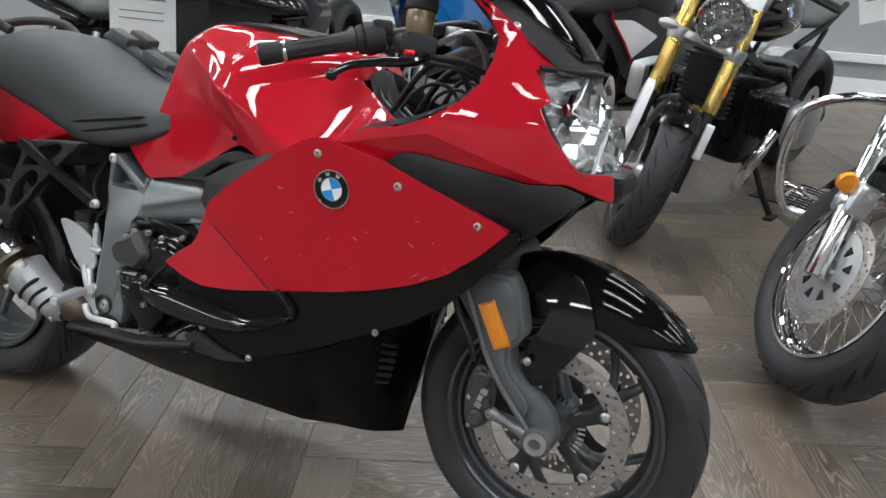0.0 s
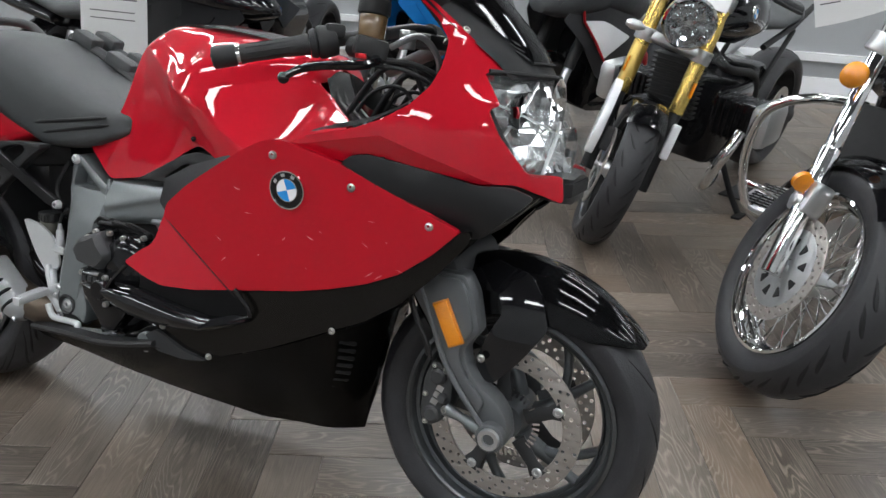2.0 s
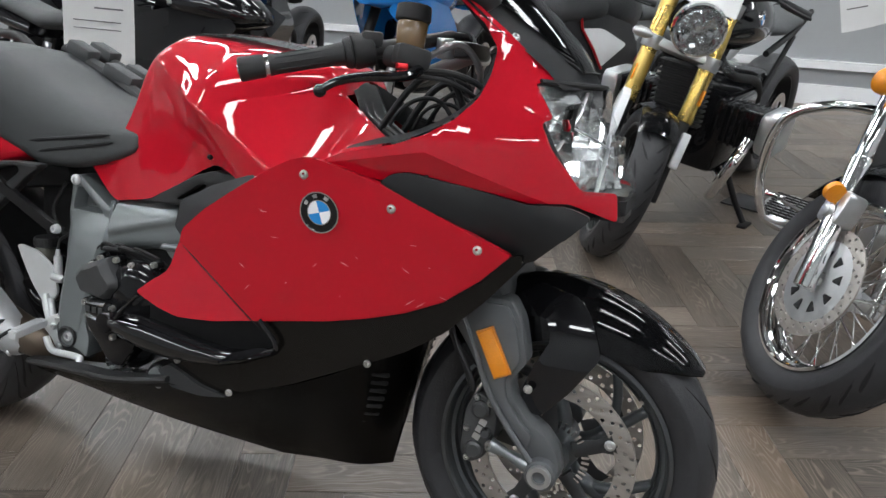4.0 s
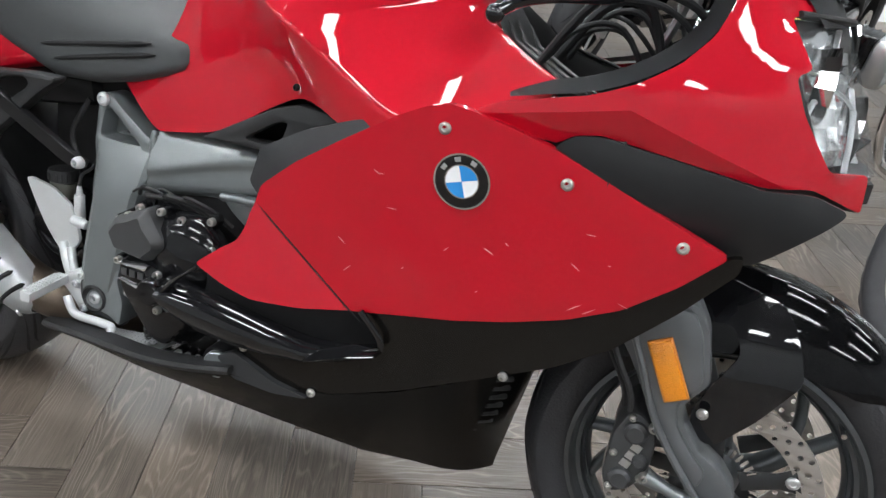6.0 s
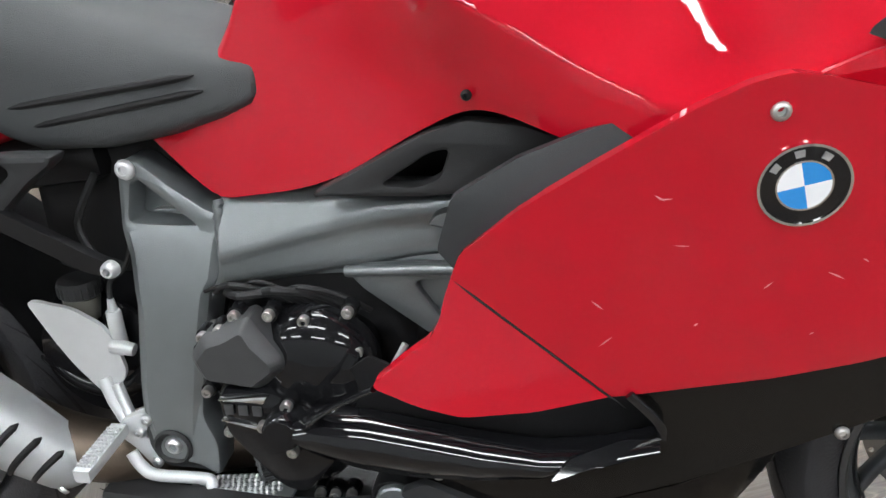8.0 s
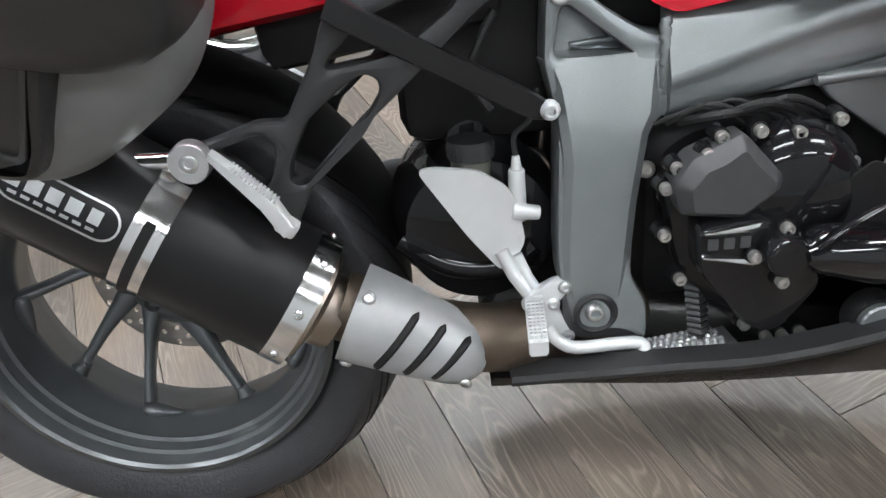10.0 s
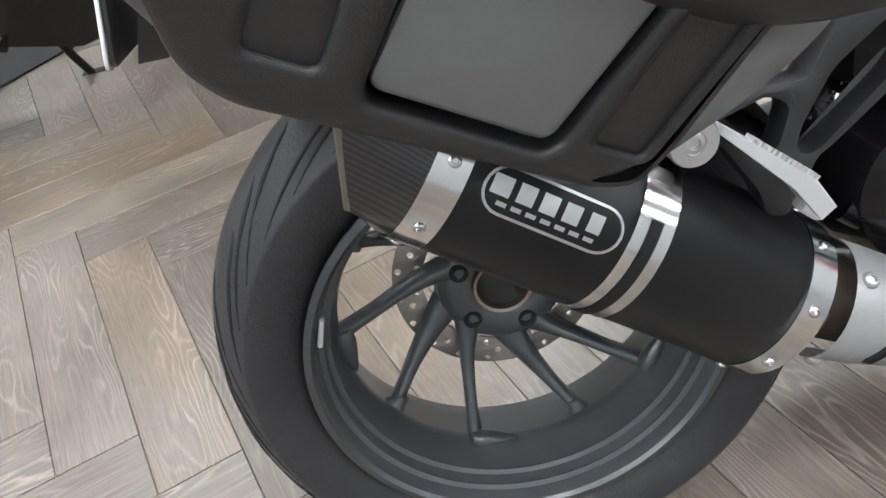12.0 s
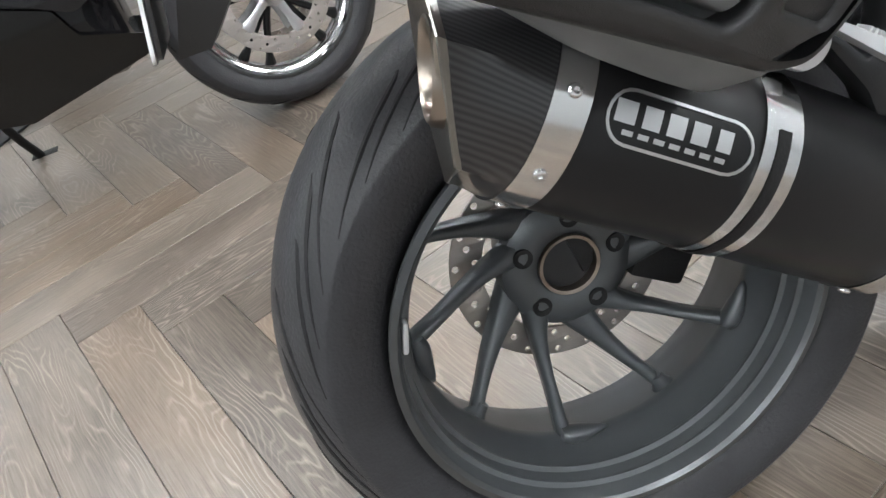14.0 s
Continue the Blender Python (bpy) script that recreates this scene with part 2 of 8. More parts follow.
def cyl(bm, p0, p1, r0, r1=None, seg=20, bev=0.0):
    r1 = r0 if r1 is None else r1
    p0, p1 = Vector(p0), Vector(p1)
    d, u, v = ring_frame(p1 - p0)
    ln = (p1 - p0).length
    prof = [(0, r0), (ln, r1)] if not bev else [(0, r0 - bev), (bev * 0.3, r0 - bev * 0.3), (bev, r0), (ln - bev, r1), (ln - bev * 0.3, r1 - bev * 0.3), (ln, r1 - bev)]
    loft(bm, [[p0 + d * h + (u * math.cos(a) + v * math.sin(a)) * r for a in [2 * math.pi * i / seg for i in range(seg)]] for h, r in prof])
    return bm


def cr(pts, n=6, closed=False):
    """A smooth line through the points."""
    P = [Vector(p) for p in pts]
    m = len(P)
    out = []
    for i in range(m if closed else m - 1):
        a, b, c, d = (P[(i - 1) % m], P[i], P[(i + 1) % m], P[(i + 2) % m]) if closed else (P[max(i - 1, 0)], P[i], P[i + 1], P[min(i + 2, m - 1)])
        for k in range(n):
            t = k / n
            out.append(0.5 * ((2 * b) + (c - a) * t + (2 * a - 5 * b + 4 * c - d) * t * t + (3 * b - a - 3 * c + d) * t ** 3))
    if not closed:
        out.append(P[-1])
    return out


def rnd(pts, r=0.006, n=4):
    """A closed outline with its corners rounded."""
    P = [Vector(p) for p in pts]
    out = []
    for i, b in enumerate(P):
        a, c = P[i - 1], P[(i + 1) % len(P)]
        q = min(r, (a - b).length * 0.45, (c - b).length * 0.45)
        s, e = b + (a - b).normalized() * q, b + (c - b).normalized() * q
        out += [s * (1 - t) ** 2 + b * 2 * t * (1 - t) + e * t * t for t in [k / n for k in range(n + 1)]]
    return out


def tube(bm, pts, r, seg=10, closed=False, flat=1.0):
    """A round (or flattened) bar along a line; r one radius or one for each point."""
    P = [Vector(p) for p in pts]
    rs = r if isinstance(r, (list, tuple)) else [r] * len(P)
    rings, u = [], None
    for i, p in enumerate(P):
        d = (P[min(i + 1, len(P) - 1)] - P[max(i - 1, 0)])
        if closed:
            d = P[(i + 1) % len(P)] - P[i - 1]
        d.normalize()
        u = ring_frame(d)[1] if u is None else (u - d * u.dot(d)).normalized()
        v = d.cross(u)
        rings.append([p + (u * math.cos(a) + v * math.sin(a) * flat) * rs[i] for a in [2 * math.pi * k / seg for k in range(seg)]])
    if closed:
        rings.append(rings[0])
        loft(bm, rings, cap=False)
        bmesh.ops.remove_doubles(bm, verts=bm.verts, dist=1e-6)
    else:
        loft(bm, rings)
    return bm


def box(bm, c, size, rot=(0, 0, 0), bev=0.0, seg=2):
    sub = bmesh.new()
    bmesh.ops.create_cube(sub, size=1)
    for v in sub.verts:
        v.co = Vector((v.co.x * size[0], v.co.y * size[1], v.co.z * size[2]))
    if bev:
        bmesh.ops.bevel(sub, geom=sub.edges[:], offset=bev, segments=seg, affect="EDGES", profile=0.5)
    m = pose(*c, *rot)
    me = bpy.data.meshes.new("box")
    sub.transform(m)
    sub.to_mesh(me)
    sub.free()
    bm.from_mesh(me)
    bpy.data.meshes.remove(me)
    return bm


def lathe(bm, prof, c, axis="y", seg=72, closed=False):
    """Turns a profile of (radius, height) round an axis through c."""
    rings = []
    for r, h in prof + ([prof[0]] if closed else []):
        ring = []
        for i in range(seg):
            a = 2 * math.pi * i / seg
            q = {"y": (r * math.cos(a), h, r * math.sin(a)), "z": (r * math.cos(a), r * math.sin(a), h), "x": (h, r * math.cos(a), r * math.sin(a))}[axis]
            ring.append(Vector(c) + Vector(q))
        rings.append(ring)
    loft(bm, rings, cap=not closed)
    if closed:
        bmesh.ops.remove_doubles(bm, verts=bm.verts, dist=1e-6)
    return bm


def plate(bm, loops, y0, y1, bev=0.0015, fn=None):
    """A flat piece cut from outlines in x and z (the first is the rim, the rest holes), from y0 to y1."""
    cu = bpy.data.curves.new("cut", "CURVE")
    cu.dimensions, cu.fill_mode = "2D", "BOTH"
    cu.extrude = max(1e-4, abs(y1 - y0) / 2 - bev)
    cu.bevel_depth, cu.bevel_resolution, cu.offset = bev, 1, -bev
    for lp in loops:
        s = cu.splines.new("POLY")
        s.points.add(len(lp) - 1)
        for q, p in zip(s.points, lp):
            q.co = (p[0], p[1], 0, 1)
        s.use_cyclic_u = True
    ob = bpy.data.objects.new("cut", cu)
    me = bpy.data.meshes.new_from_object(ob)
    bpy.data.objects.remove(ob)
    bpy.data.curves.remove(cu)
    mid = (y0 + y1) / 2
    for v in me.vertices:
        x, z, w = v.co
        v.co = (x, mid + w + (fn(x, z) if fn else 0), z)
    bm.from_mesh(me)
    bpy.data.meshes.remove(me)
    bmesh.ops.remove_doubles(bm, verts=bm.verts, dist=1e-5)
    return bm


def sheet(bm, outline, fn, thick=0.003, step=0.03, lip=0.0, cuts=(), soft=0.0):
    """A curved panel: an outline in x and z, laid on y = fn(x, z), with thickness to the inside (+y)."""
    sub = bmesh.new()
    sub.faces.new([sub.verts.new((p[0], 0, p[1])) for p in outline])
    xs, zs = [p[0] for p in outline], [p[1] for p in outline]
    for ax_, az_, bx_, bz_ in cuts:
        bmesh.ops.bisect_plane(sub, geom=sub.verts[:] + sub.edges[:] + sub.faces[:], plane_co=(ax_, 0, az_), plane_no=(bz_ - az_, 0, ax_ - bx_))
    for axis, vals in ((0, xs), (2, zs)):
        a = min(vals) + step * 0.47
        while a < max(vals):
            no, co = [0, 0, 0], [0, 0, 0]
            no[axis], co[axis] = 1, a
            bmesh.ops.bisect_plane(sub, geom=sub.verts[:] + sub.edges[:] + sub.faces[:], plane_co=co, plane_no=no)
            a += step
    bmesh.ops.triangulate(sub, faces=[f for f in sub.faces if len(f.verts) > 4])
    edge = {v for e in sub.edges if len(e.link_faces) == 1 for v in e.verts}
    for v in sub.verts:
        v.co.y = fn(v.co.x, v.co.z) + (lip if v in edge else 0)
    g = bmesh.ops.extrude_face_region(sub, geom=sub.faces[:])
    for v in g["geom"]:
        if isinstance(v, bmesh.types.BMVert):
            v.co.y += thick
    if soft:
        bmesh.ops.recalc_face_normals(sub, faces=sub.faces)
        rim = [e for e in sub.edges if len(e.link_faces) == 2 and min(f.normal.y for f in e.link_faces) < -0.6 and max(f.normal.y for f in e.link_faces) > -0.5]
        bmesh.ops.bevel(sub, geom=rim, offset=soft, segments=3, affect="EDGES", profile=0.5, clamp_overlap=True)
    me = bpy.data.meshes.new("sheet")
    bmesh.ops.recalc_face_normals(sub, faces=sub.faces)
    sub.to_mesh(me)
    sub.free()
    bm.from_mesh(me)
    bpy.data.meshes.remove(me)
    return bm


def B():
    return bmesh.new()


def bolt(parent, at, r=0.008, axis=(0, -1, 0), mat=None, name="bolt", h=0.006):
    """A button-head screw with a hex socket; at is the seat, axis points outwards."""
    at, ax = Vector(at), Vector(axis).normalized()
    d, u, v = ring_frame(ax)
    bm = B()
    r *= 0.85
    prof = [(r * 1.12, 0), (r * 1.12, h * 0.30), (r * 1.0, h * 0.62), (r * 0.74, h * 0.85), (r * 0.52, h * 0.86), (r * 0.5, h * 0.2), (r * 0.05, h * 0.15)]
    loft(bm, [[at + ax * hh + (u * math.cos(a) + v * math.sin(a)) * rr for a in [2 * math.pi * i / 12 for i in range(12)]] for rr, hh in prof])
    head_ = part(name, bm, mat or BOLT, parent)
    return head_


def root(name, m, label, category, group=""):
    e = new(name)
    e.empty_display_size = 0.1
    e.matrix_world = m
    return tagged(e, label, category, group)


# ---- the red sport tourer, leaning on its side stand ----
BIKE = pose(0.01, -0.09, 0, 0, 0, 1.1) @ pose(0, 0, 0, -11.5, 0, 0)
bike = root("motorcycle", BIKE, "red and black faired motorcycle leaning on its side stand", "motorcycle")
YF = Vector((0, 1, 0))


def fairing(x, z):
    return -0.117 - 0.281 * x + 0.012 * z + 0.155 * x * x - 0.103 * z * z


def tyre(parent, c, R, half, rim_r, mat_side=RUBBER, grooves=18, long=0.10, wide=1.0, ends=(0.12, 0.84)):
    bm = B()
    h = R - rim_r
    prof = [(rim_r - 0.004, -half * 0.62), (rim_r + h * 0.12, -half * 0.86), (rim_r + h * 0.4, -half * 0.985), (rim_r + h * 0.58, -half)]
    for k in range(9):
        a = -1 + k / 4
        prof.append((R - (R - rim_r - h * 0.62) * abs(a) ** 2.3, half * a * (0.98 if abs(a) == 1 else 1)))
    prof += [(r, -y) for r, y in prof[3::-1]]
    lathe(bm, prof, c, seg=96, closed=True)
    t = part("tyre", bm, mat_side, parent, "black road tyre with curved tread grooves")
    # tread grooves: half-sunk dark bars follow the crown, groove shade put into their colour
    for i in range(grooves):
        for s in (-1, 1):
            gm = B()
            a0 = 2 * math.pi * (i + (0.5 if s > 0 else 0)) / grooves
            start = ends[0] + (0.18 * (i % 3 == 1) + 0.30 * (i % 3 == 2)) * (grooves > 20)
            pts = []
            for k in range(9):
                u = k / 8
                yy = s * half * (start + (ends[1] - start) * u)
                r = R - (R - rim_r - h * 0.62) * (abs(yy) / half) ** 2.3 - 0.0019 * wide
                a = a0 + (u ** 1.5) * long * 4.2
                pts.append(Vector(c) + Vector((r * math.cos(a), yy, r * math.sin(a))))
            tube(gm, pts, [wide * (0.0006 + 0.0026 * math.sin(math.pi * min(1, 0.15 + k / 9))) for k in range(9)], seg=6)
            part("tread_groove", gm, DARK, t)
    return t


def rim_barrel(parent, c, rim_r, half, mat, depth=0.022, edge=None):
    bm = B()
    prof = [(rim_r, -half), (rim_r + 0.001, -half + 0.006), (rim_r - 0.012, -half + 0.012), (rim_r - depth + 0.006, 0), (rim_r - 0.012, half - 0.012), (rim_r, half - 0.005), (rim_r, half),
            (rim_r - 0.008, half), (rim_r - 0.012, half - 0.012), (rim_r - depth - 0.004, half - 0.034), (rim_r - depth - 0.012, 0.012), (rim_r - depth - 0.016, 0.006), (rim_r - depth - 0.016, -0.008),
            (rim_r - depth - 0.011, -0.016), (rim_r - depth - 0.006, -half + 0.046), (rim_r - depth - 0.009, -half + 0.043), (rim_r - depth - 0.009, -half + 0.040), (rim_r - depth - 0.004, -half + 0.037), (rim_r - depth - 0.001, -half + 0.026), (rim_r - depth - 0.003, -half + 0.024), (rim_r - depth - 0.003, -half + 0.021), (rim_r - 0.014, -half + 0.018), (rim_r - 0.012, -half + 0.010), (rim_r - 0.008, -half)]
    lathe(bm, prof, c, seg=96, closed=True)
    r = part("rim", bm, mat, parent)
    em = B()
    lathe(em, [(rim_r + 0.0015, -half - 0.001), (rim_r - 0.006, -half - 0.0025), (rim_r - 0.010, -half + 0.002), (rim_r - 0.004, -half + 0.003)], c, seg=96, closed=True)
    part("rim_edge", em, edge or RIMEDGE, r)
    return r


def spoke(bm, c, a0, a1, r0, r1, y0, y1, w0, w1, t=0.012, n=7, straight=False):
    """One cast spoke from the hub to the rim, swept by the angle a1 - a0."""
    rings = []
    for k in range(n):
        u = k / (n - 1)
        a, r, y = a0 + (a1 - a0) * u, r0 + (r1 - r0) * u, y0 + (y1 - y0) * u ** 1.3
        w = w0 + (w1 - w0) * u + (0.010 * max(0, u - 0.85) / 0.15)
        tt = t * (1.25 - 0.4 * u)
        d = Vector((math.cos(a), 0, math.sin(a)))
        if straight:
            e0, e1 = Vector((math.cos(a0), 0, math.sin(a0))) * r0, Vector((math.cos(a1), 0, math.sin(a1))) * r1
            p = Vector(c) + e0.lerp(e1, u) + (e0 + e1) * 0.10 * math.sin(math.pi * u) + YF * y
            d = (e1 - e0).normalized()
        else:
            p = Vector(c) + d * r + YF * y
        s = Vector((-d.z, 0, d.x))
        rings.append([p - s * w - YF * tt * 0.35, p - s * w * 0.55 - YF * tt, p + s * w * 0.55 - YF * tt, p + s * w - YF * tt * 0.35, p + s * w * 0.8 + YF * tt, p - s * w * 0.8 + YF * tt])
    loft(bm, rings)


def disc_ring(parent, c, r0, r1, y, th, holes, mat=DISC, name="brake_disc", wave=0.0):
    """A drilled brake rotor: two staggered rings of holes right through it."""
    n = 120
    outer = [(c[0] + (r1 + wave * math.cos(a * 10)) * math.cos(a), c[2] + (r1 + wave * math.cos(a * 10)) * math.sin(a)) for a in [2 * math.pi * i / n for i in range(n)]]
    inner = [(c[0] + r0 * math.cos(a), c[2] + r0 * math.sin(a)) for a in [2 * math.pi * i / 72 for i in range(72)]]
    loops = [outer, inner]
    for i in range(holes):
        a = 2 * math.pi * i / holes
        for k, off in ((0.2, 0), (0.52, 0.5), (0.82, 0.15)):
            rr, aa = r0 + (r1 - r0) * k, a + off * 2 * math.pi / holes
            loops.append([(c[0] + rr * math.cos(aa) + 0.0042 * math.cos(b), c[2] + rr * math.sin(aa) + 0.0042 * math.sin(b)) for b in [2 * math.pi * j / 10 for j in range(10)]])
    bm = B()
    plate(bm, loops, y - th / 2, y + th / 2, 0.0004)
    return part(name, bm, mat, parent, "drilled steel brake disc")


def roundel(parent, at, ax, r, up=(0, 0, 1)):
    """A round badge: dark ring with a bright edge, blue and white quarters."""
    ax = Vector(ax).normalized()
    u = (Vector(up) - ax * Vector(up).dot(ax)).normalized()
    v = ax.cross(u)
    at = Vector(at)

    def sector(r0, r1, a0, a1, h0, h1, n):
        bm = B()
        P = lambda rr, a, h: at + (u * math.cos(a) + v * math.sin(a)) * rr + ax * h
        rows = [[P(r0, a, h0), P(r0, a, h1), P(r1, a, h1), P(r1, a, h0)] for a in [a0 + (a1 - a0) * i / n for i in range(n + 1)]]
        loft(bm, rows)
        return bm
    badge = part("badge", sector(0.001, r * 0.97, 0, 2 * math.pi, -0.004, 0.002, 40), BLACKGLOSS, parent, "round blue and white badge with a black ring")
    part("badge_edge", sector(r * 0.94, r, 0, 2 * math.pi, -0.003, 0.0034, 40), CHROME, badge)
    part("badge_inner_edge", sector(r * 0.57, r * 0.61, 0, 2 * math.pi, 0.0, 0.003, 36), CHROME, badge)
    for i in range(4):
        part("badge_quarter", sector(0.0005, r * 0.57, i * math.pi / 2, (i + 1) * math.pi / 2, 0.0, 0.0027, 9), BLUE if i % 2 else WHITE, badge)
    for a in (-0.75, 0.0, 0.75):
        part("badge_mark", sector(r * 0.70, r * 0.86, a - 0.13, a + 0.13, 0.0, 0.0028, 3), ALU, badge)
    return badge


# -- rear wheel --
RW = Vector((0, 0, 0.334))
rear_wheel = new("rear_wheel")
rear_wheel.parent = bike
tyre(rear_wheel, RW, 0.331, 0.097, 0.226, grooves=35, long=0.11, ends=(0.24, 0.95), wide=1.15)
rim_barrel(rear_wheel, RW, 0.230, 0.090, RIM, 0.016)
def blade(c, knots, foot=0.0):
    """A cast wheel spoke through knots (degrees, radius, y, half width, half depth), with a foot along the rim at its end."""
    bm = B()
    pts = cr([Vector((r * math.cos(radians(a)), y, r * math.sin(radians(a)))) for a, r, y, w, d in knots], 5)
    size = cr([Vector((w, d, 0)) for a, r, y, w, d in knots], 5)
    rings = []
    for i, (p, s) in enumerate(zip(pts, size)):
        d = (pts[min(i + 1, len(pts) - 1)] - pts[max(i - 1, 0)]).normalized()
        side = d.cross(YF).normalized()
        out = side.cross(d).normalized()
        if out.y > 0:
            out = -out
        w, h = s.x, s.y
        rings.append([Vector(c) + p + side * a * w + out * b * h for a, b in ((-1, -0.7), (-1, 0.35), (-0.62, 0.9), (0, 1.0), (0.62, 0.9), (1, 0.35), (1, -0.7), (0, -1))])
    loft(bm, rings)
    if foot:
        a1, r1, y1 = knots[-1][:3]
        arc = [Vector(c) + Vector(((r1 - 0.004) * math.cos(radians(a1 + t)), y1 - 0.008, (r1 - 0.004) * math.sin(radians(a1 + t)))) for t in [-2 + foot * k / 8 for k in range(9)]]
        tube(bm, arc, [0.010, 0.013, 0.014, 0.013, 0.012, 0.010, 0.008, 0.006, 0.002], 10, flat=0.8)
    else:
        a1, r1, y1 = knots[-1][:3]
        p = Vector((math.cos(radians(a1)), 0, math.sin(radians(a1))))
        tube(bm, [Vector(c) + p * (r1 - 0.016) + YF * y1, Vector(c) + p * (r1 - 0.006) + YF * y1, Vector(c) + p * (r1 + 0.004) + YF * y1], [0.007, 0.010, 0.015], 12)
    return bm


for i in range(5):
    t = 72 * i
    part("spoke", blade(RW, ((148 + t, 0.062, 0.060, 0.018, 0.015), (161 + t, 0.095, 0.050, 0.0105, 0.014), (168.5 + t, 0.128, 0.036, 0.0078, 0.012), (173.5 + t, 0.163, 0.018, 0.0072, 0.011), (177 + t, 0.199, 0.003, 0.009, 0.011)), 17), RIM, rear_wheel, angle=70)
    part("spoke", blade(RW, ((192 + t, 0.066, 0.066, 0.022, 0.012), (203.5 + t, 0.100, 0.057, 0.0145, 0.012), (210.5 + t, 0.140, 0.044, 0.0095, 0.011), (214.8 + t, 0.175, 0.030, 0.0075, 0.010), (217 + t, 0.200, 0.018, 0.008, 0.010))), RIM, rear_wheel, angle=70)
HUB = RW + Vector((0, 0.014, 0))
bm = B()
lathe(bm, [(0.036, 0.034), (0.040, 0.030), (0.056, 0.028), (0.068, 0.031), (0.078, 0.038), (0.082, 0.052), (0.076, 0.066), (0.036, 0.08)], HUB, seg=64, closed=True)
hub = part("hub", bm, RIM, rear_wheel)
bm = B()
lathe(bm, [(0.0325, 0.028), (0.0365, 0.027), (0.037, 0.08), (0.0325, 0.08)], HUB, seg=48, closed=True)
part("hub_sleeve", bm, TITAN, hub)
bm = B()
lathe(bm, [(0.001, 0.071), (0.034, 0.07), (0.034, 0.074), (0.001, 0.075)], HUB, seg=24)
part("hub_end", bm, DARK, hub)
for i in range(5):
    a = 2 * math.pi * i / 5 + radians(5)
    at = HUB + Vector((0.058 * math.cos(a), 0.029, 0.058 * math.sin(a)))
    bm = B()
    lathe(bm, [(0.0105, -0.0015), (0.0115, -0.002), (0.012, 0.004), (0.0055, 0.004), (0.0055, -0.0005)], at, seg=16, closed=True)
    part("wheel_bolt", bm, DARK, hub)
disc_ring(rear_wheel, RW, 0.095, 0.1325, 0.075, 0.005, 20)
bm = B()
box(bm, RW + Vector((0.115, 0.08, -0.055)), (0.075, 0.05, 0.05), (0, 35, 0), 0.008)
box(bm, RW + Vector((0.075, 0.08, 0.06)), (0.05, 0.06, 0.09), (0, 10, 0), 0.01)
part("rear_caliper", bm, DARK, rear_wheel)
a = math.radians(161)
bm = B()
box(bm, RW + Vector((0.2145 * math.cos(a), -0.079, 0.2145 * math.sin(a))), (0.006, 0.012, 0.034), (0, 17, 0), 0.0025)
part("wheel_weight", bm, ALUPAINT, rear_wheel, "small light grey stick-on balance weight")

# swing arm and final drive on the far side, inner mudguard
bm = B()
tube(bm, cr([(0.52, 0.09, 0.40), (0.35, 0.12, 0.41), (0.15, 0.13, 0.37), (0.0, 0.10, 0.335)], 5), [0.05] * 5 + [0.045] * 5 + [0.055] * 6, 16)
cyl(bm, (0, 0.055, 0.325), (0, 0.165, 0.325), 0.075, 0.06, 32, 0.01)
part("swing_arm", bm, FRAMEDARK, bike)
bm = B()
pr = [Vector((0.34 * math.cos(a), 0, 0.325 + 0.347 * math.sin(a))) for a in [radians(20 + 8 * i) for i in range(9)]]
loft(bm, [[Vector((p.x, y, p.z - 0.028 * abs(y / 0.10) ** 2.2)) for y in [-0.10 + 0.02 * k for k in range(11)]] for p in pr], closed=False)
bmesh.ops.solidify(bm, geom=bm.faces[:], thickness=0.004)
part("inner_mudguard", bm, DARK, bike)

# -- front wheel --
FW = Vector((1.58, 0, 0.30))
front_wheel = new("front_wheel")
front_wheel.parent = bike
tyre(front_wheel, FW, 0.30, 0.062, 0.221, grooves=16, long=0.10)
rim_barrel(front_wheel, FW, 0.223, 0.05, RIM, 0.018)
for i in range(5):
    t = 72 * i
    part("spoke", blade(FW, ((8 + t, 0.036, 0.0, 0.021, 0.020), (18 + t, 0.070, 0.0, 0.016, 0.018), (27 + t, 0.106, 0.0, 0.014, 0.015), (31 + t, 0.150, 0.0, 0.010, 0.012), (34 + t, 0.204, 0.0, 0.009, 0.012))), RIM, front_wheel, angle=70)
    part("spoke", blade(FW, ((25 + t, 0.098, 0.0, 0.011, 0.014), (37 + t, 0.125, 0.0, 0.010, 0.012), (50 + t, 0.160, 0.0, 0.0085, 0.011), (63 + t, 0.204, 0.0, 0.009, 0.012))), RIM, front_wheel, angle=70)
bm = B()
lathe(bm, [(0.018, -0.06), (0.036, -0.06), (0.045, -0.03), (0.05, 0), (0.045, 0.03), (0.036, 0.06), (0.018, 0.06)], FW, seg=40, closed=True)
part("hub", bm, RIM, front_wheel)
for y in (-0.066, 0.066):
    d = disc_ring(front_wheel, FW, 0.122, 0.160, y, 0.005, 30)
    for i in range(5):
        a = 2 * math.pi * i / 5 + 0.45
        bm = B()
        spoke(bm, FW, a, a, 0.045, 0.128, y * 0.8, y, 0.016, 0.012, 0.005, 4)
        part("disc_arm", bm, FRAMEDARK, d)
    for i in range(5):
        a = 2 * math.pi * i / 5 + 0.45
        bolt(d, FW + Vector((0.119 * math.cos(a), y - 0.003 if y < 0 else y + 0.003, 0.119 * math.sin(a))), 0.011, (0, -1 if y < 0 else 1, 0), ALU, "disc_button", 0.005)
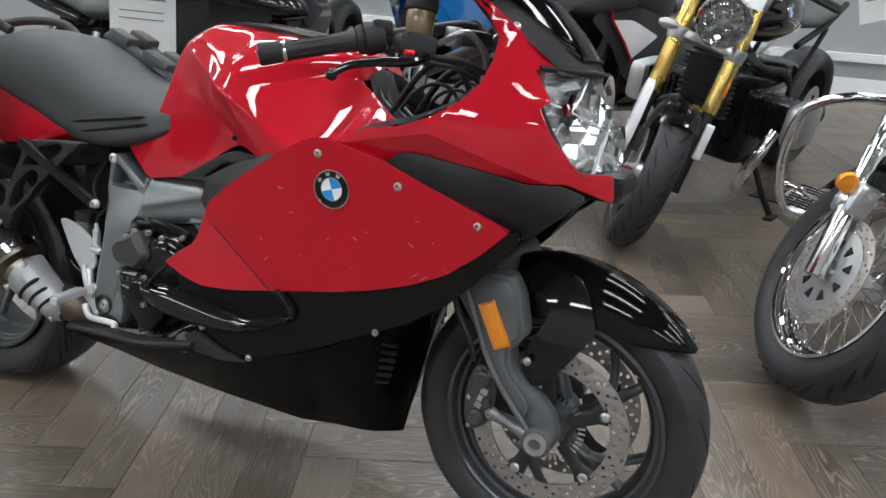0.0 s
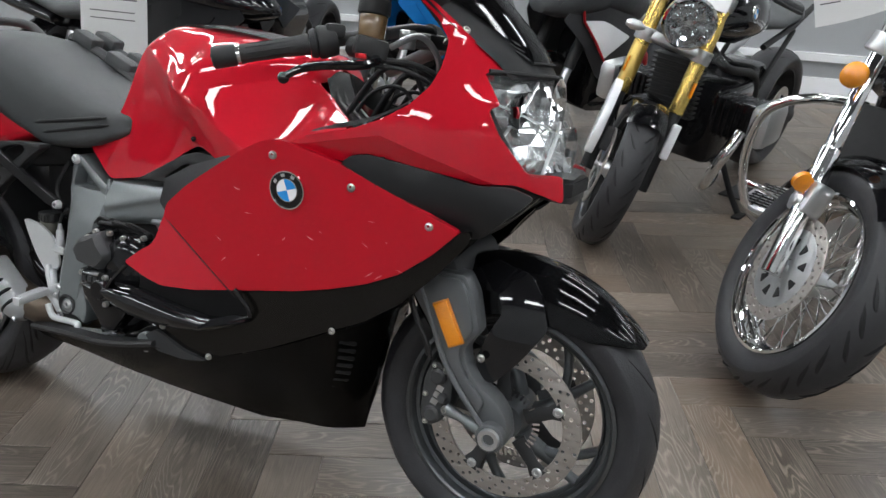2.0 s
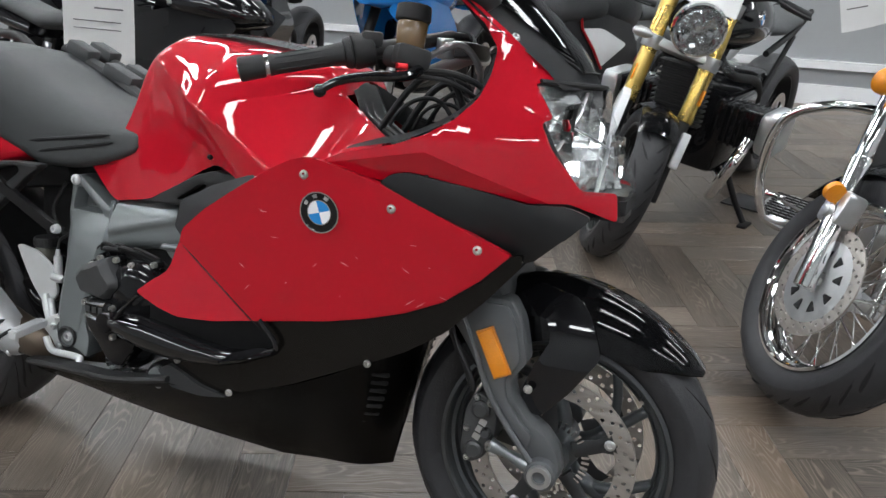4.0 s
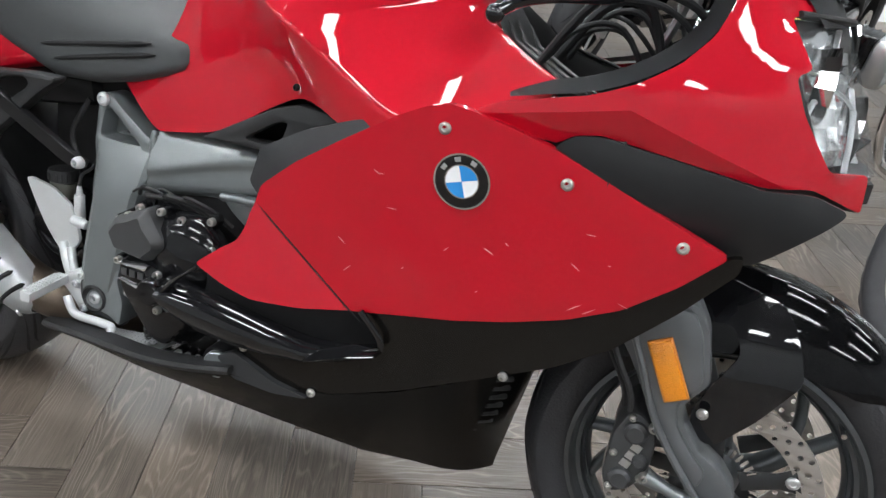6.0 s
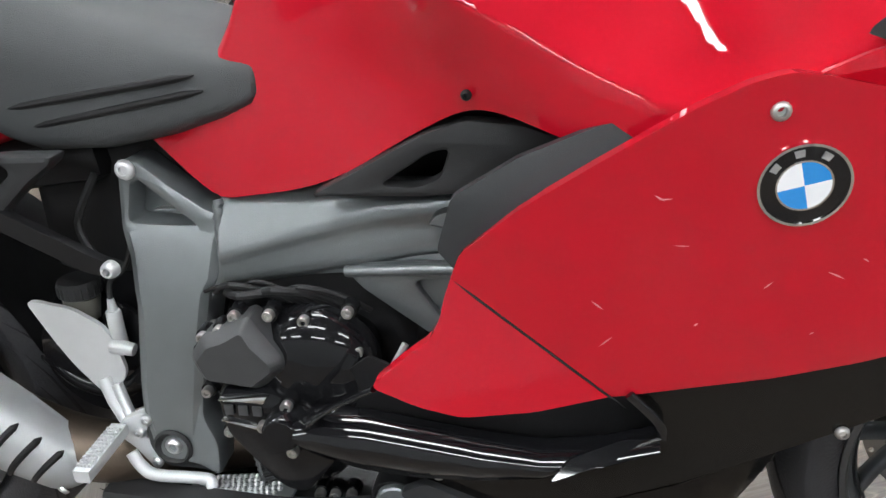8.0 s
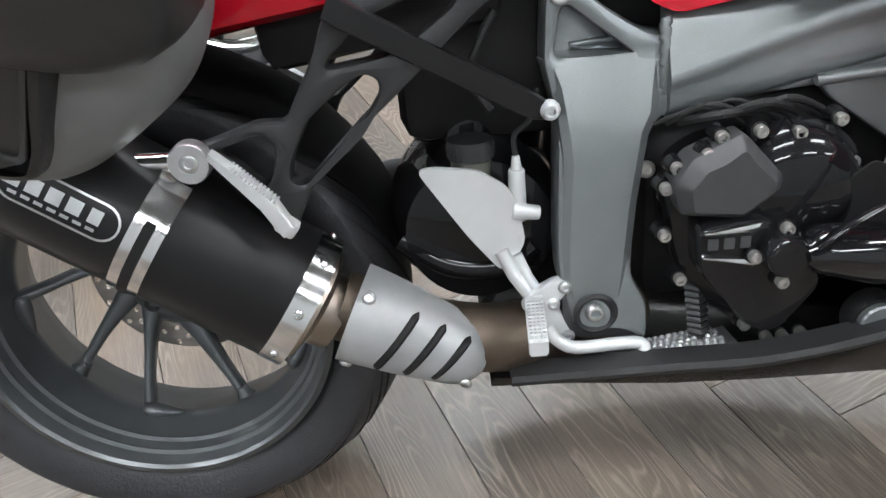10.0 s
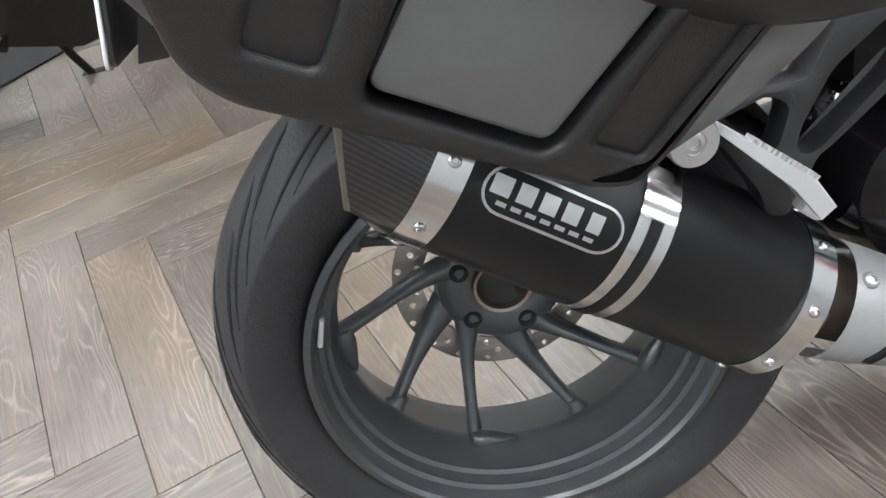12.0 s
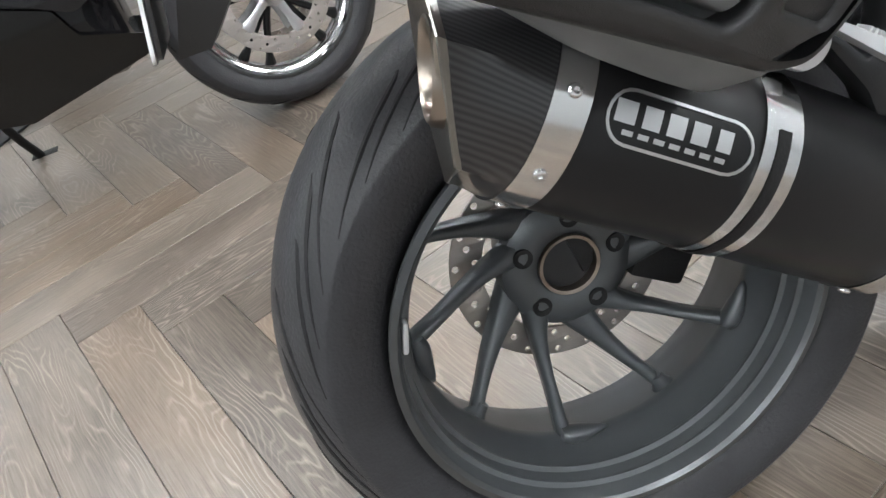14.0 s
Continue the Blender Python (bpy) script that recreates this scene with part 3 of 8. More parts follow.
# sensor ring
bm = B()
for i in range(40):
    a = 2 * math.pi * i / 40
    box(bm, FW + Vector((0.066 * math.cos(a), -0.058, 0.066 * math.sin(a))), (0.014, 0.002, 0.005), (0, -math.degrees(a), 0))
part("sensor_ring", bm, BRIGHT, front_wheel)["kind"] = "stuff"
bm = B()
cyl(bm, FW + Vector((0.15, -0.02, 0.145)), FW + Vector((0.150, -0.06, 0.143)), 0.006, 0.004, 10)
part("valve", bm, BRIGHT, front_wheel)

# -- fork (cast leading arm each side), axle, caliper --
leg_out = rnd([(1.385, 0.562), (1.431, 0.612), (1.492, 0.612), (1.514, 0.578), (1.533, 0.505), (1.507, 0.466), (1.514, 0.436), (1.543, 0.400), (1.578, 0.380), (1.604, 0.350), (1.614, 0.316), (1.592, 0.286), (1.560, 0.300), (1.530, 0.350), (1.496, 0.390), (1.462, 0.444), (1.425, 0.508)], 0.010, 4)
bm = B()
plate(bm, [leg_out], -0.148, -0.098, 0.004)
leg = part("fork_leg", bm, FORKGREY, bike, "dark grey cast fork leg")
twin(leg)
bm = B()
plate(bm, [rnd([(1.412, 0.572), (1.434, 0.604), (1.488, 0.604), (1.506, 0.574), (1.523, 0.508), (1.498, 0.468), (1.505, 0.434), (1.534, 0.398), (1.560, 0.374), (1.552, 0.345), (1.512, 0.388), (1.472, 0.446)], 0.010)], -0.158, -0.146, 0.004)
part("leg_face", bm, FORKGREY, leg)
bm = B()
tube(bm, cr([(1.409, -0.156, 0.574), (1.440, -0.159, 0.512), (1.470, -0.160, 0.445), (1.508, -0.160, 0.390), (1.562, -0.160, 0.328)], 4), 0.0055, 8)
part("leg_rib", bm, FORKGREY, leg)
bm = B()
cyl(bm, (1.582, -0.166, 0.308), (1.582, -0.10, 0.308), 0.029, 0.032, 32, 0.003)
part("axle_boss", bm, FORKGREY, leg)
bm = B()
lathe(bm, [(0.0125, -0.174), (0.0205, -0.174), (0.022, -0.170), (0.022, -0.14), (0.011, -0.14)], (1.582, 0, 0.308), seg=32, closed=True)
part("axle_end", bm, ALU, leg)
bm = B()
cyl(bm, (1.582, -0.15, 0.308), (1.582, 0.15, 0.308), 0.0115, seg=6)
part("axle", bm, DARK, bike)
bm = B()
box(bm, (1.474, -0.163, 0.516), (0.030, 0.007, 0.086), (0, -27.5, 0), 0.002)
refl = part("side_reflector", bm, AMBER, bike, "amber reflector strip on the fork leg")
bm = B()
box(bm, (1.474, -0.1605, 0.516), (0.035, 0.006, 0.092), (0, -27.5, 0), 0.002)
part("reflector_frame", bm, material("amber_frame", (0.6, 0.2, 0.02), 0.4), refl)
bm = B()
plate(bm, [rnd([(1.443, 0.428), (1.469, 0.418), (1.487, 0.39), (1.487, 0.343), (1.469, 0.298), (1.439, 0.280), (1.422, 0.305), (1.424, 0.385)], 0.014)], -0.135, -0.035, 0.006)
cal = part("brake_caliper", bm, ENGCOVER, bike, "dark four-piston brake caliper with printed marks")
for x, z, r in ((1.456, 0.395, 0.017), (1.450, 0.314, 0.017), (1.470, 0.352, 0.010)):
    bm = B()
    lathe(bm, [(0.002, -0.146), (r * 0.7, -0.146), (r, -0.142), (r * 1.05, -0.132), (0.002, -0.132)], (x, 0, z), seg=24)
    part("piston_cover", bm, ENGCOVER, cal)
for k in range(3):
    bm = B()
    box(bm, (1.452 + 0.005 * k, -0.1365, 0.340 + 0.015 * k), (0.012, 0.002, 0.014), (0, -70, 0))
    part("caliper_mark", bm, ALU, cal)
for x, z in ((1.437, 0.294), (1.477, 0.322), (1.447, 0.416), (1.432, 0.352)):
    bolt(cal, (x, -0.135, z), 0.0065, mat=BOLT)
for x, z in ((1.482, 0.336), (1.478, 0.418), (1.490, 0.412)):
    bolt(cal, (x, -0.148, z), 0.0085, mat=BOLT, h=0.012)
bm = B()
tube(bm, [(1.482, -0.145, 0.336), (1.515, -0.145, 0.326), (1.56, -0.15, 0.315)], [0.014, 0.009, 0.015], 12)
part("caliper_bracket", bm, FRAME, cal)
bm = B()
tube(bm, [(1.478, -0.14, 0.415), (1.488, -0.14, 0.420), (1.500, -0.14, 0.436)], [0.014, 0.011, 0.013], 12)
part("caliper_bracket", bm, FRAME, cal)
c2 = twin(cal)
bm = B()
tube(bm, cr([(1.372, -0.13, 0.60), (1.395, -0.150, 0.53), (1.432, -0.158, 0.47), (1.44, -0.15, 0.435)], 5), 0.0045, 8)
tube(bm, cr([(1.355, -0.12, 0.61), (1.385, -0.14, 0.53), (1.42, -0.145, 0.47), (1.43, -0.14, 0.435)], 5), 0.0035, 8)
part("brake_hose", bm, MATTE, bike)
# upper fork body and steering links behind the wheel
bm = B()
box(bm, (1.43, 0, 0.60), (0.09, 0.26, 0.06), (0, -30, 0), 0.02)
box(bm, (1.35, 0, 0.66), (0.20, 0.16, 0.05), (0, 15, 0), 0.015)
tube(bm, [(1.42, 0, 0.62), (1.375, 0, 0.76), (1.345, 0, 0.86)], 0.030, 14)
part("fork_bridge", bm, FRAMEDARK, bike)


# -- front mudguard --
def guard_ring(a, half, r, drop):
    d = Vector((math.cos(a), 0, math.sin(a)))
    out = []
    for k in range(25):
        u = -1 + k / 12
        out.append(FW + d * (r - drop * abs(u) ** 3.0) + YF * half * u * (1 - 0.12 * abs(u) ** 6))
    return out


GUARD = ((40, 0.040, 0.006, 0.324), (44, 0.060, 0.030, 0.325), (54, 0.080, 0.072, 0.325), (64, 0.088, 0.088, 0.328), (72, 0.092, 0.096, 0.331), (90, 0.095, 0.105, 0.339), (110, 0.095, 0.115, 0.344), (136, 0.09, 0.12, 0.340))
bm = B()
rings = []
for k in range(33):
    deg = 40 + 96 * k / 32
    rings.append(guard_ring(radians(deg), *(float(np.interp(deg, [g_[0] for g_ in GUARD], [g_[c] for g_ in GUARD])) for c in (1, 3, 2))))
loft(bm, rings, closed=False)
bmesh.ops.solidify(bm, geom=bm.faces[:], thickness=-0.004)
guard = part("front_mudguard", bm, BLACKGLOSS, bike, "glossy black front mudguard")
for s in (-1, 1):
    bm = B()
    out = rnd([(1.478, 0.60), (1.524, 0.632), (1.598, 0.618), (1.622, 0.594), (1.640, 0.555), (1.652, 0.520), (1.608, 0.452), (1.560, 0.396), (1.528, 0.404), (1.520, 0.440), (1.538, 0.490), (1.563, 0.543), (1.546, 0.578), (1.500, 0.572)], 0.012)
    sheet(bm, out, lambda x, z: -0.104 + 0.055 * max(0, (math.hypot(x - 1.58, z - 0.30) - 0.20) / 0.14) ** 2 - 0.010 * math.cos((x - 1.56) * 22), 0.005, 0.016)
    g = part("guard_side", bm, BLACKGLOSS, guard)
    if s > 0:
        g.data.transform(Matrix.Diagonal((1, -1, 1, 1)))
        g.data.flip_normals()
bolt(guard, (1.500, -0.118, 0.572), 0.009)
bolt(guard, (1.535, -0.125, 0.448), 0.009)

SCUFF = material("pale_scuff", (0.62, 0.22, 0.24), 0.6, 0, 0.2, 200)
# -- main side fairing --
red_out = [(0.821, 0.543), (0.855, 0.572), (0.876, 0.586), (0.886, 0.607), (0.890, 0.628), (0.905, 0.672), (0.955, 0.715), (1.018, 0.758), (1.091, 0.805), (1.128, 0.824), (1.155, 0.832), (1.182, 0.829),
           (1.23, 0.818), (1.282, 0.803), (1.366, 0.768), (1.437, 0.737), (1.503, 0.709), (1.456, 0.660), (1.398, 0.614), (1.334, 0.584), (1.264, 0.562), (1.190, 0.544), (1.12, 0.532), (1.057, 0.520), (0.974, 0.508), (0.905, 0.507), (0.866, 0.520)]


def fair_red(x, z):
    # behind the crease the rear corner flares outwards
    behind = (x - 0.906) * 0.651 + (z - 0.637) * 0.759
    return fairing(x, z) + 0.31 * min(0.0, behind)


bm = B()
sheet(bm, rnd(red_out, 0.008, 3), fair_red, 0.016, 0.022, cuts=((0.706, 0.8086, 1.106, 0.4655),), soft=0.005)
side = part("side_fairing", bm, RED, bike, "glossy red side fairing panel with scuffs", angle=15)
twin(side)
for x, z in ((1.153, 0.802), (1.305, 0.763), (1.449, 0.712)):
    bolt(side, (x, fairing(x, z) + 0.001, z), 0.0085)
roundel(side, (1.181, fairing(1.181, 0.741) - 0.001, 0.741), (0.03, -1, -0.12), 0.036, (-0.3, 0, 1))
# shadow line of the crease, drawn as a thin dark bar on the fold
bm = B()
tube(bm, [Vector((x, fair_red(x, z) + 0.0004, z)) for x, z in [(0.898 + 0.162 * k / 8, 0.6439 - 0.139 * k / 8) for k in range(9)]], [0.0004] + [0.0016] * 7 + [0.0006], 8)
part("panel_gap", bm, DARK, side)
random.seed(21)
for i in range(16):
    x, z = random.uniform(1.02, 1.42), random.uniform(0.56, 0.74)
    if z > 0.80 - 0.35 * abs(x - 1.15) or z < 0.56 + 0.3 * max(0, x - 1.25):
        continue
    bm = B()
    ln, dr = random.uniform(0.004, 0.022), random.uniform(-0.8, 0.8)
    tube(bm, [Vector((x + ln * k * math.cos(dr), fairing(x + ln * k * math.cos(dr), z + ln * k * math.sin(dr)) + 0.0003, z + ln * k * math.sin(dr))) for k in (0, 0.5, 1)], [0.0003, random.uniform(0.0006, 0.0011), 0.0003], 6)
    part("scuff", bm, SCUFF, side, "pale scuff mark in the paint")
# black upper shoulder between fairing and frame
bm = B()
sheet(bm, rnd([(0.884, 0.672), (0.898, 0.722), (0.955, 0.755), (1.02, 0.780), (1.06, 0.79), (1.03, 0.74), (0.94, 0.67), (0.905, 0.648)], 0.006), lambda x, z: -0.278 + 0.35 * max(0, z - 0.72), 0.012, 0.03)
part("fairing_infill", bm, GREYPL, side)

# black lower fairing
low_out = [(0.74, 0.447), (0.82, 0.432), (0.90, 0.418), (0.985, 0.428), (1.05, 0.449), (1.094, 0.468), (1.09, 0.492), (1.062, 0.5175), (1.12, 0.530), (1.190, 0.542), (1.264, 0.560), (1.334, 0.582), (1.398, 0.612), (1.456, 0.658), (1.503, 0.707), (1.519, 0.711), (1.519, 0.690),
           (1.465, 0.623), (1.40, 0.555), (1.329, 0.506), (1.269, 0.477), (1.123, 0.406), (1.05, 0.378), (0.988, 0.354), (0.93, 0.355), (0.87, 0.385), (0.82, 0.418)]
bm = B()
sheet(bm, rnd([(0.735, 0.450), (0.755, 0.49), (0.80, 0.528), (0.841, 0.51), (0.884, 0.50), (0.959, 0.505), (1.057, 0.525), (1.09, 0.51), (1.10, 0.46), (1.05, 0.435), (0.985, 0.415), (0.90, 0.405), (0.82, 0.42)], 0.006, 3), lambda x, z: fairing(x, z) + 0.036, 0.004, 0.03)
recess = part("duct_recess", bm, DARK, bike, "matte black duct recess")
twin(recess)
bm = B()
sheet(bm, rnd(low_out, 0.006, 3), lambda x, z: fairing(x, z) + 0.006, 0.014, 0.03)
lower = part("lower_fairing", bm, BLACKBROWN, bike, "glossy black lower fairing")
twin(lower)
bm = B()
path = cr([(0.735, -0.262, 0.458), (0.82, -0.266, 0.440), (0.90, -0.268, 0.425), (0.985, -0.266, 0.434), (1.05, -0.264, 0.455), (1.096, -0.260, 0.474)], 5)
tube(bm, path, [0.0085 - 0.003 * (i / (len(path) - 1)) for i in range(len(path))], 12, flat=0.6)
duct = part("duct_rail", bm, BLACKBROWN, lower, "glossy black duct rail")
bm = B()
loft(bm, [[Vector((x, -0.235, zt - 0.004)), Vector((x, -0.260, zt)), Vector((x, -0.273, zt - 0.25 * (zt - zb))), Vector((x, -0.277, (zt + zb) / 2)), Vector((x, -0.270, zb + 0.18 * (zt - zb))), Vector((x, -0.245, zb))] for x, zt, zb in ((0.725, 0.462, 0.440), (0.745, 0.474, 0.420), (0.80, 0.471, 0.402), (0.86, 0.462, 0.398), (0.92, 0.453, 0.403), (0.98, 0.448, 0.413), (1.04, 0.456, 0.434), (1.094, 0.474, 0.460))])
part("duct_arm", bm, BLACKGLOSS, lower, "glossy black arm below the duct", angle=60)
bm = B()
tube(bm, cr([(1.097, -0.262, 0.472), (1.092, -0.264, 0.492), (1.062, -0.266, 0.524)], 5), [0.005] * 11, 10, flat=0.6)
part("duct_lip", bm, BLACKGLOSS, lower)
bm = B()
sheet(bm, rnd([(0.99, 0.432), (1.05, 0.452), (1.088, 0.472), (1.06, 0.470), (1.01, 0.452)], 0.006), lambda x, z: -0.274 - 0.7 * (0.455 - z) - 0.02 * (x - 1.04), 0.004, 0.03)
part("duct_end", bm, BLACKGLOSS, duct)
for x, z in ((1.268, 0.476), (0.991, 0.360), (0.874, 0.402)):
    bolt(lower, (x, fairing(x, z) + 0.004, z), 0.0075)

bm = B()
tube(bm, cr([(0.823, -0.298, 0.536), (0.790, -0.285, 0.511), (0.757, -0.272, 0.482), (0.731, -0.262, 0.450)], 4), [0.006] * 6 + [0.008] * 7, 10, flat=0.5)
part("fairing_arm", bm, BLACKGLOSS, lower, "glossy black arm down to the engine cover")

# belly pan
bow = lambda x: max(0.0, min(1.0, (x - 1.10) / 0.16))
bm = B()
sec = []
for x, zt, yt, zb, yb in ((0.42, 0.285, -0.19, 0.245, -0.15), (0.52, 0.30, -0.22, 0.225, -0.13), (0.64, 0.312, -0.245, 0.205, -0.12), (0.76, 0.330, -0.255, 0.19, -0.11), (0.85, 0.352, -0.258, 0.18, -0.10),
                          (0.93, 0.352, -0.255, 0.175, -0.095), (1.02, 0.366, -0.247, 0.170, -0.09), (1.12, 0.403, -0.243, 0.180, -0.085), (1.19, 0.437, -0.234, 0.180, -0.078), (1.225, 0.452, -0.205, 0.178, -0.066), (1.250, 0.456, -0.160, 0.176, -0.050), (1.270, 0.456, -0.095, 0.174, -0.030), (1.280, 0.455, -0.02, 0.172, -0.006)):
    sec.append([Vector((x + bow(x) * (0.010 - 0.052 * k / 6), yt + (yb - yt) * (k / 6) ** 1.25, zt + (zb - zt) * k / 6)) for k in range(7)] + [Vector((x - 0.042 * bow(x), y, zb - 0.006)) for y in (yb * 0.6, 0, -yb * 0.6)]
               + [Vector((x + bow(x) * (0.010 - 0.052 * k / 6), -(yt + (yb - yt) * (k / 6) ** 1.25), zt + (zb - zt) * k / 6)) for k in range(6, -1, -1)])
loft(bm, sec, closed=False)
bmesh.ops.solidify(bm, geom=bm.faces[:], thickness=0.004)
belly = part("belly_pan", bm, BLACKBROWN, bike, "satin black belly pan")
bm = B()
pts = [(0.44, -0.21, 0.292), (0.60, -0.247, 0.318), (0.70, -0.262, 0.328), (0.79, -0.268, 0.345), (0.86, -0.268, 0.362)]
loft(bm, [[Vector(p) + Vector((0, dy, dz)) for dy, dz in ((0, 0.007), (-0.004, 0.001), (0, -0.006), (0.03, -0.006), (0.03, 0.007))] for p in cr(pts, 4)])
part("pan_lip", bm, MATTE, belly)
bm = B()
sheet(bm, rnd([(0.83, 0.375), (0.86, 0.392), (0.93, 0.362), (0.99, 0.352), (0.93, 0.342), (0.86, 0.345)], 0.008), lambda x, z: fairing(x, z) - 0.004, 0.012, 0.03)
part("pan_wing", bm, GREYPL, belly)
# ribbed outlet in the bow of the pan
for s in (-1, 1):
    for i in range(9):
        u = i / 8
        bm = B()
        box(bm, (1.250 - 0.048 * u + 0.008 * math.sin(math.pi * u), s * (0.143 - 0.038 * u), 0.418 - 0.150 * u), (0.050 - 0.012 * u, 0.016, 0.0085), (s * 20, 18, s * -66), 0.003)
        part("outlet_rib", bm, MATTE, belly)
# engine bay: a dark mass that fills the space behind the panels
bm = B()
box(bm, (0.97, 0, 0.48), (0.46, 0.24, 0.30), (0, -6, 0), 0.05)
block = part("engine_block", bm, DARK, bike, "black engine block behind the panels")
for nm, c, sz, tilt, bv in (("cylinder_bank", (1.02, 0, 0.46), (0.28, 0.34, 0.26), -8, 0.05), ("gearbox", (0.72, 0, 0.46), (0.24, 0.26, 0.26), 0, 0.03), ("cylinder_head", (1.16, 0, 0.44), (0.14, 0.22, 0.32), -8, 0.03)):
    bm = B()
    box(bm, c, sz, (0, tilt, 0), bv)
    part(nm, bm, DARK, block)
bm = B()
box(bm, (1.225, 0, 0.53), (0.03, 0.22, 0.20), (0, -12, 0), 0.008)
part("radiator", bm, MATTE, bike)

# -- nose, wings, intake, headlight, screen --
nose_out = [(1.170, 0.819), (1.180, 0.828), (1.215, 0.845), (1.311, 0.870), (1.357, 0.890), (1.396, 0.917), (1.424, 0.951), (1.436, 0.990), (1.438, 1.030), (1.415, 1.065), (1.365, 1.105), (1.335, 1.135), (1.396, 1.097), (1.448, 1.058), (1.506, 1.008), (1.530, 0.985), (1.497, 0.983), (1.535, 0.930), (1.518, 0.922), (1.540, 0.88), (1.588, 0.818),
            (1.640, 0.815), (1.646, 0.765), (1.618, 0.778), (1.574, 0.797), (1.518, 0.793), (1.419, 0.812), (1.33, 0.826), (1.30, 0.820), (1.283, 0.806)]


def nose(x, z):
    """The flank of the nose, from the widest point behind to the beak."""
    w = float(np.interp(x, (1.15, 1.25, 1.31, 1.36, 1.42, 1.52, 1.59, 1.655, 1.70), (-0.281, -0.284, -0.284, -0.279, -0.258, -0.207, -0.158, -0.085, -0.03)))
    zc = 0.862 - 0.356 * (x - 1.357) if x > 1.357 else 0.862 - 0.215 * (1.357 - x)
    return min(-0.02, w + 0.38 * max(0, z - 0.88) ** 1.15 + 9.4 * max(0, x - 1.47) * max(0, z - 0.94) + 0.55 * max(0, zc - z))


bm = B()
sheet(bm, rnd(nose_out, 0.008, 3), nose, 0.007, 0.02, cuts=((1.357, 0.862, 1.657, 0.7552), (1.357, 0.862, 1.157, 0.819)), soft=0.003)
nose_ob = part("nose_fairing", bm, RED, bike, "glossy red nose fairing", angle=16)
twin(nose_ob)
bm = B()
sheet(bm, rnd([(1.20, 0.830), (1.311, 0.866), (1.357, 0.886), (1.400, 0.917), (1.428, 0.951), (1.440, 0.990), (1.438, 1.030), (1.36, 1.108), (1.396, 1.090), (1.448, 1.052), (1.50, 1.0), (1.49, 0.98), (1.52, 0.925), (1.58, 0.82), (1.40, 0.82), (1.25, 0.825)], 0.01), lambda x, z: nose(x, z) + 0.011, 0.002, 0.03)
twin(part("fairing_liner", bm, DARK, nose_ob))
bm = B()
int_out = rnd([(1.281, 0.803), (1.300, 0.820), (1.332, 0.825), (1.419, 0.811), (1.518, 0.792), (1.574, 0.796), (1.618, 0.782), (1.60, 0.762), (1.568, 0.732), (1.53, 0.695), (1.495, 0.690), (1.43, 0.715), (1.355, 0.745), (1.28, 0.78)], 0.012)
sheet(bm, int_out, lambda x, z: min(nose(x, 0.9), fairing(x, z) + 0.012) + 0.008 + 4.0 * (z - 0.775 + 0.22 * (x - 1.42)) ** 2, 0.005, 0.02)
intake = part("intake_panel", bm, SATIN, bike, "satin black intake panel")
twin(intake)
bm = B()
sheet(bm, rnd([(1.503, 0.706), (1.53, 0.704), (1.575, 0.735), (1.615, 0.778), (1.57, 0.75), (1.50, 0.67), (1.47, 0.63)], 0.008), lambda x, z: -0.19 + 0.5 * (x - 1.5), 0.02, 0.03)
g = part("intake_lip", bm, BLACKBROWN, bike)
twin(g)
bm = B()
rings = []
for x, h, z0, z1 in ((1.655, 0.07, 0.775, 0.80), (1.60, 0.13, 0.768, 0.80), (1.53, 0.17, 0.712, 0.79), (1.45, 0.20, 0.64, 0.74), (1.38, 0.21, 0.62, 0.72)):
    rings.append([Vector((x, -h, z0)), Vector((x, -h, z1)), Vector((x, h, z1)), Vector((x, h, z0))])
loft(bm, rings)
part("nose_underside", bm, DARK, bike)
# beak in dark grey in the middle
bm = B()
loft(bm, [[Vector((x, y, z)) for y, z in ((-w, z0), (-w, z1), (0, z1 + 0.006), (w, z1), (w, z0))] for x, w, z0, z1 in ((1.615, 0.105, 0.768, 0.811), (1.640, 0.088, 0.764, 0.810), (1.652, 0.055, 0.760, 0.806))])
part("beak", bm, SATIN, bike)


def face_pt(u, v):
    """A point on the front face of the nose: u from side (0) to side (1), v from below (0) to the top (1)."""
    w = 0.158 + 0.10 * v - 0.085 * v * v
    y = w * (2 * u - 1)
    return Vector((1.662 - 0.080 * v - 2.6 * y * y, y, 0.812 + 0.171 * v))


bm = B()
loft(bm, [[face_pt(i / 16, k / 10) for i in range(17)] for k in range(11)], closed=False)
bmesh.ops.solidify(bm, geom=bm.faces[:], thickness=0.003)
head = part("headlight", bm, LENS, bike, "clear faceted headlight with chrome reflectors")
random.seed(5)
bm = B()
rows = [[face_pt(0.03 + 0.94 * i / 14, 0.02 + 0.96 * k / 7) - Vector((0.020 + random.uniform(0.0, 0.022), 0, 0)) for i in range(15)] for k in range(8)]
loft(bm, rows, closed=False)
bmesh.ops.triangulate(bm, faces=bm.faces[:])
part("headlight_back", bm, REFLECTOR, head, "faceted chrome reflector", angle=3)
bm = B()
loft(bm, [[face_pt(i / 10, k / 5) - Vector((0.078, 0, 0)) for i in range(11)] for k in range(6)], closed=False)
bmesh.ops.solidify(bm, geom=bm.faces[:], thickness=0.004)
part("lamp_housing", bm, FRAME, head)
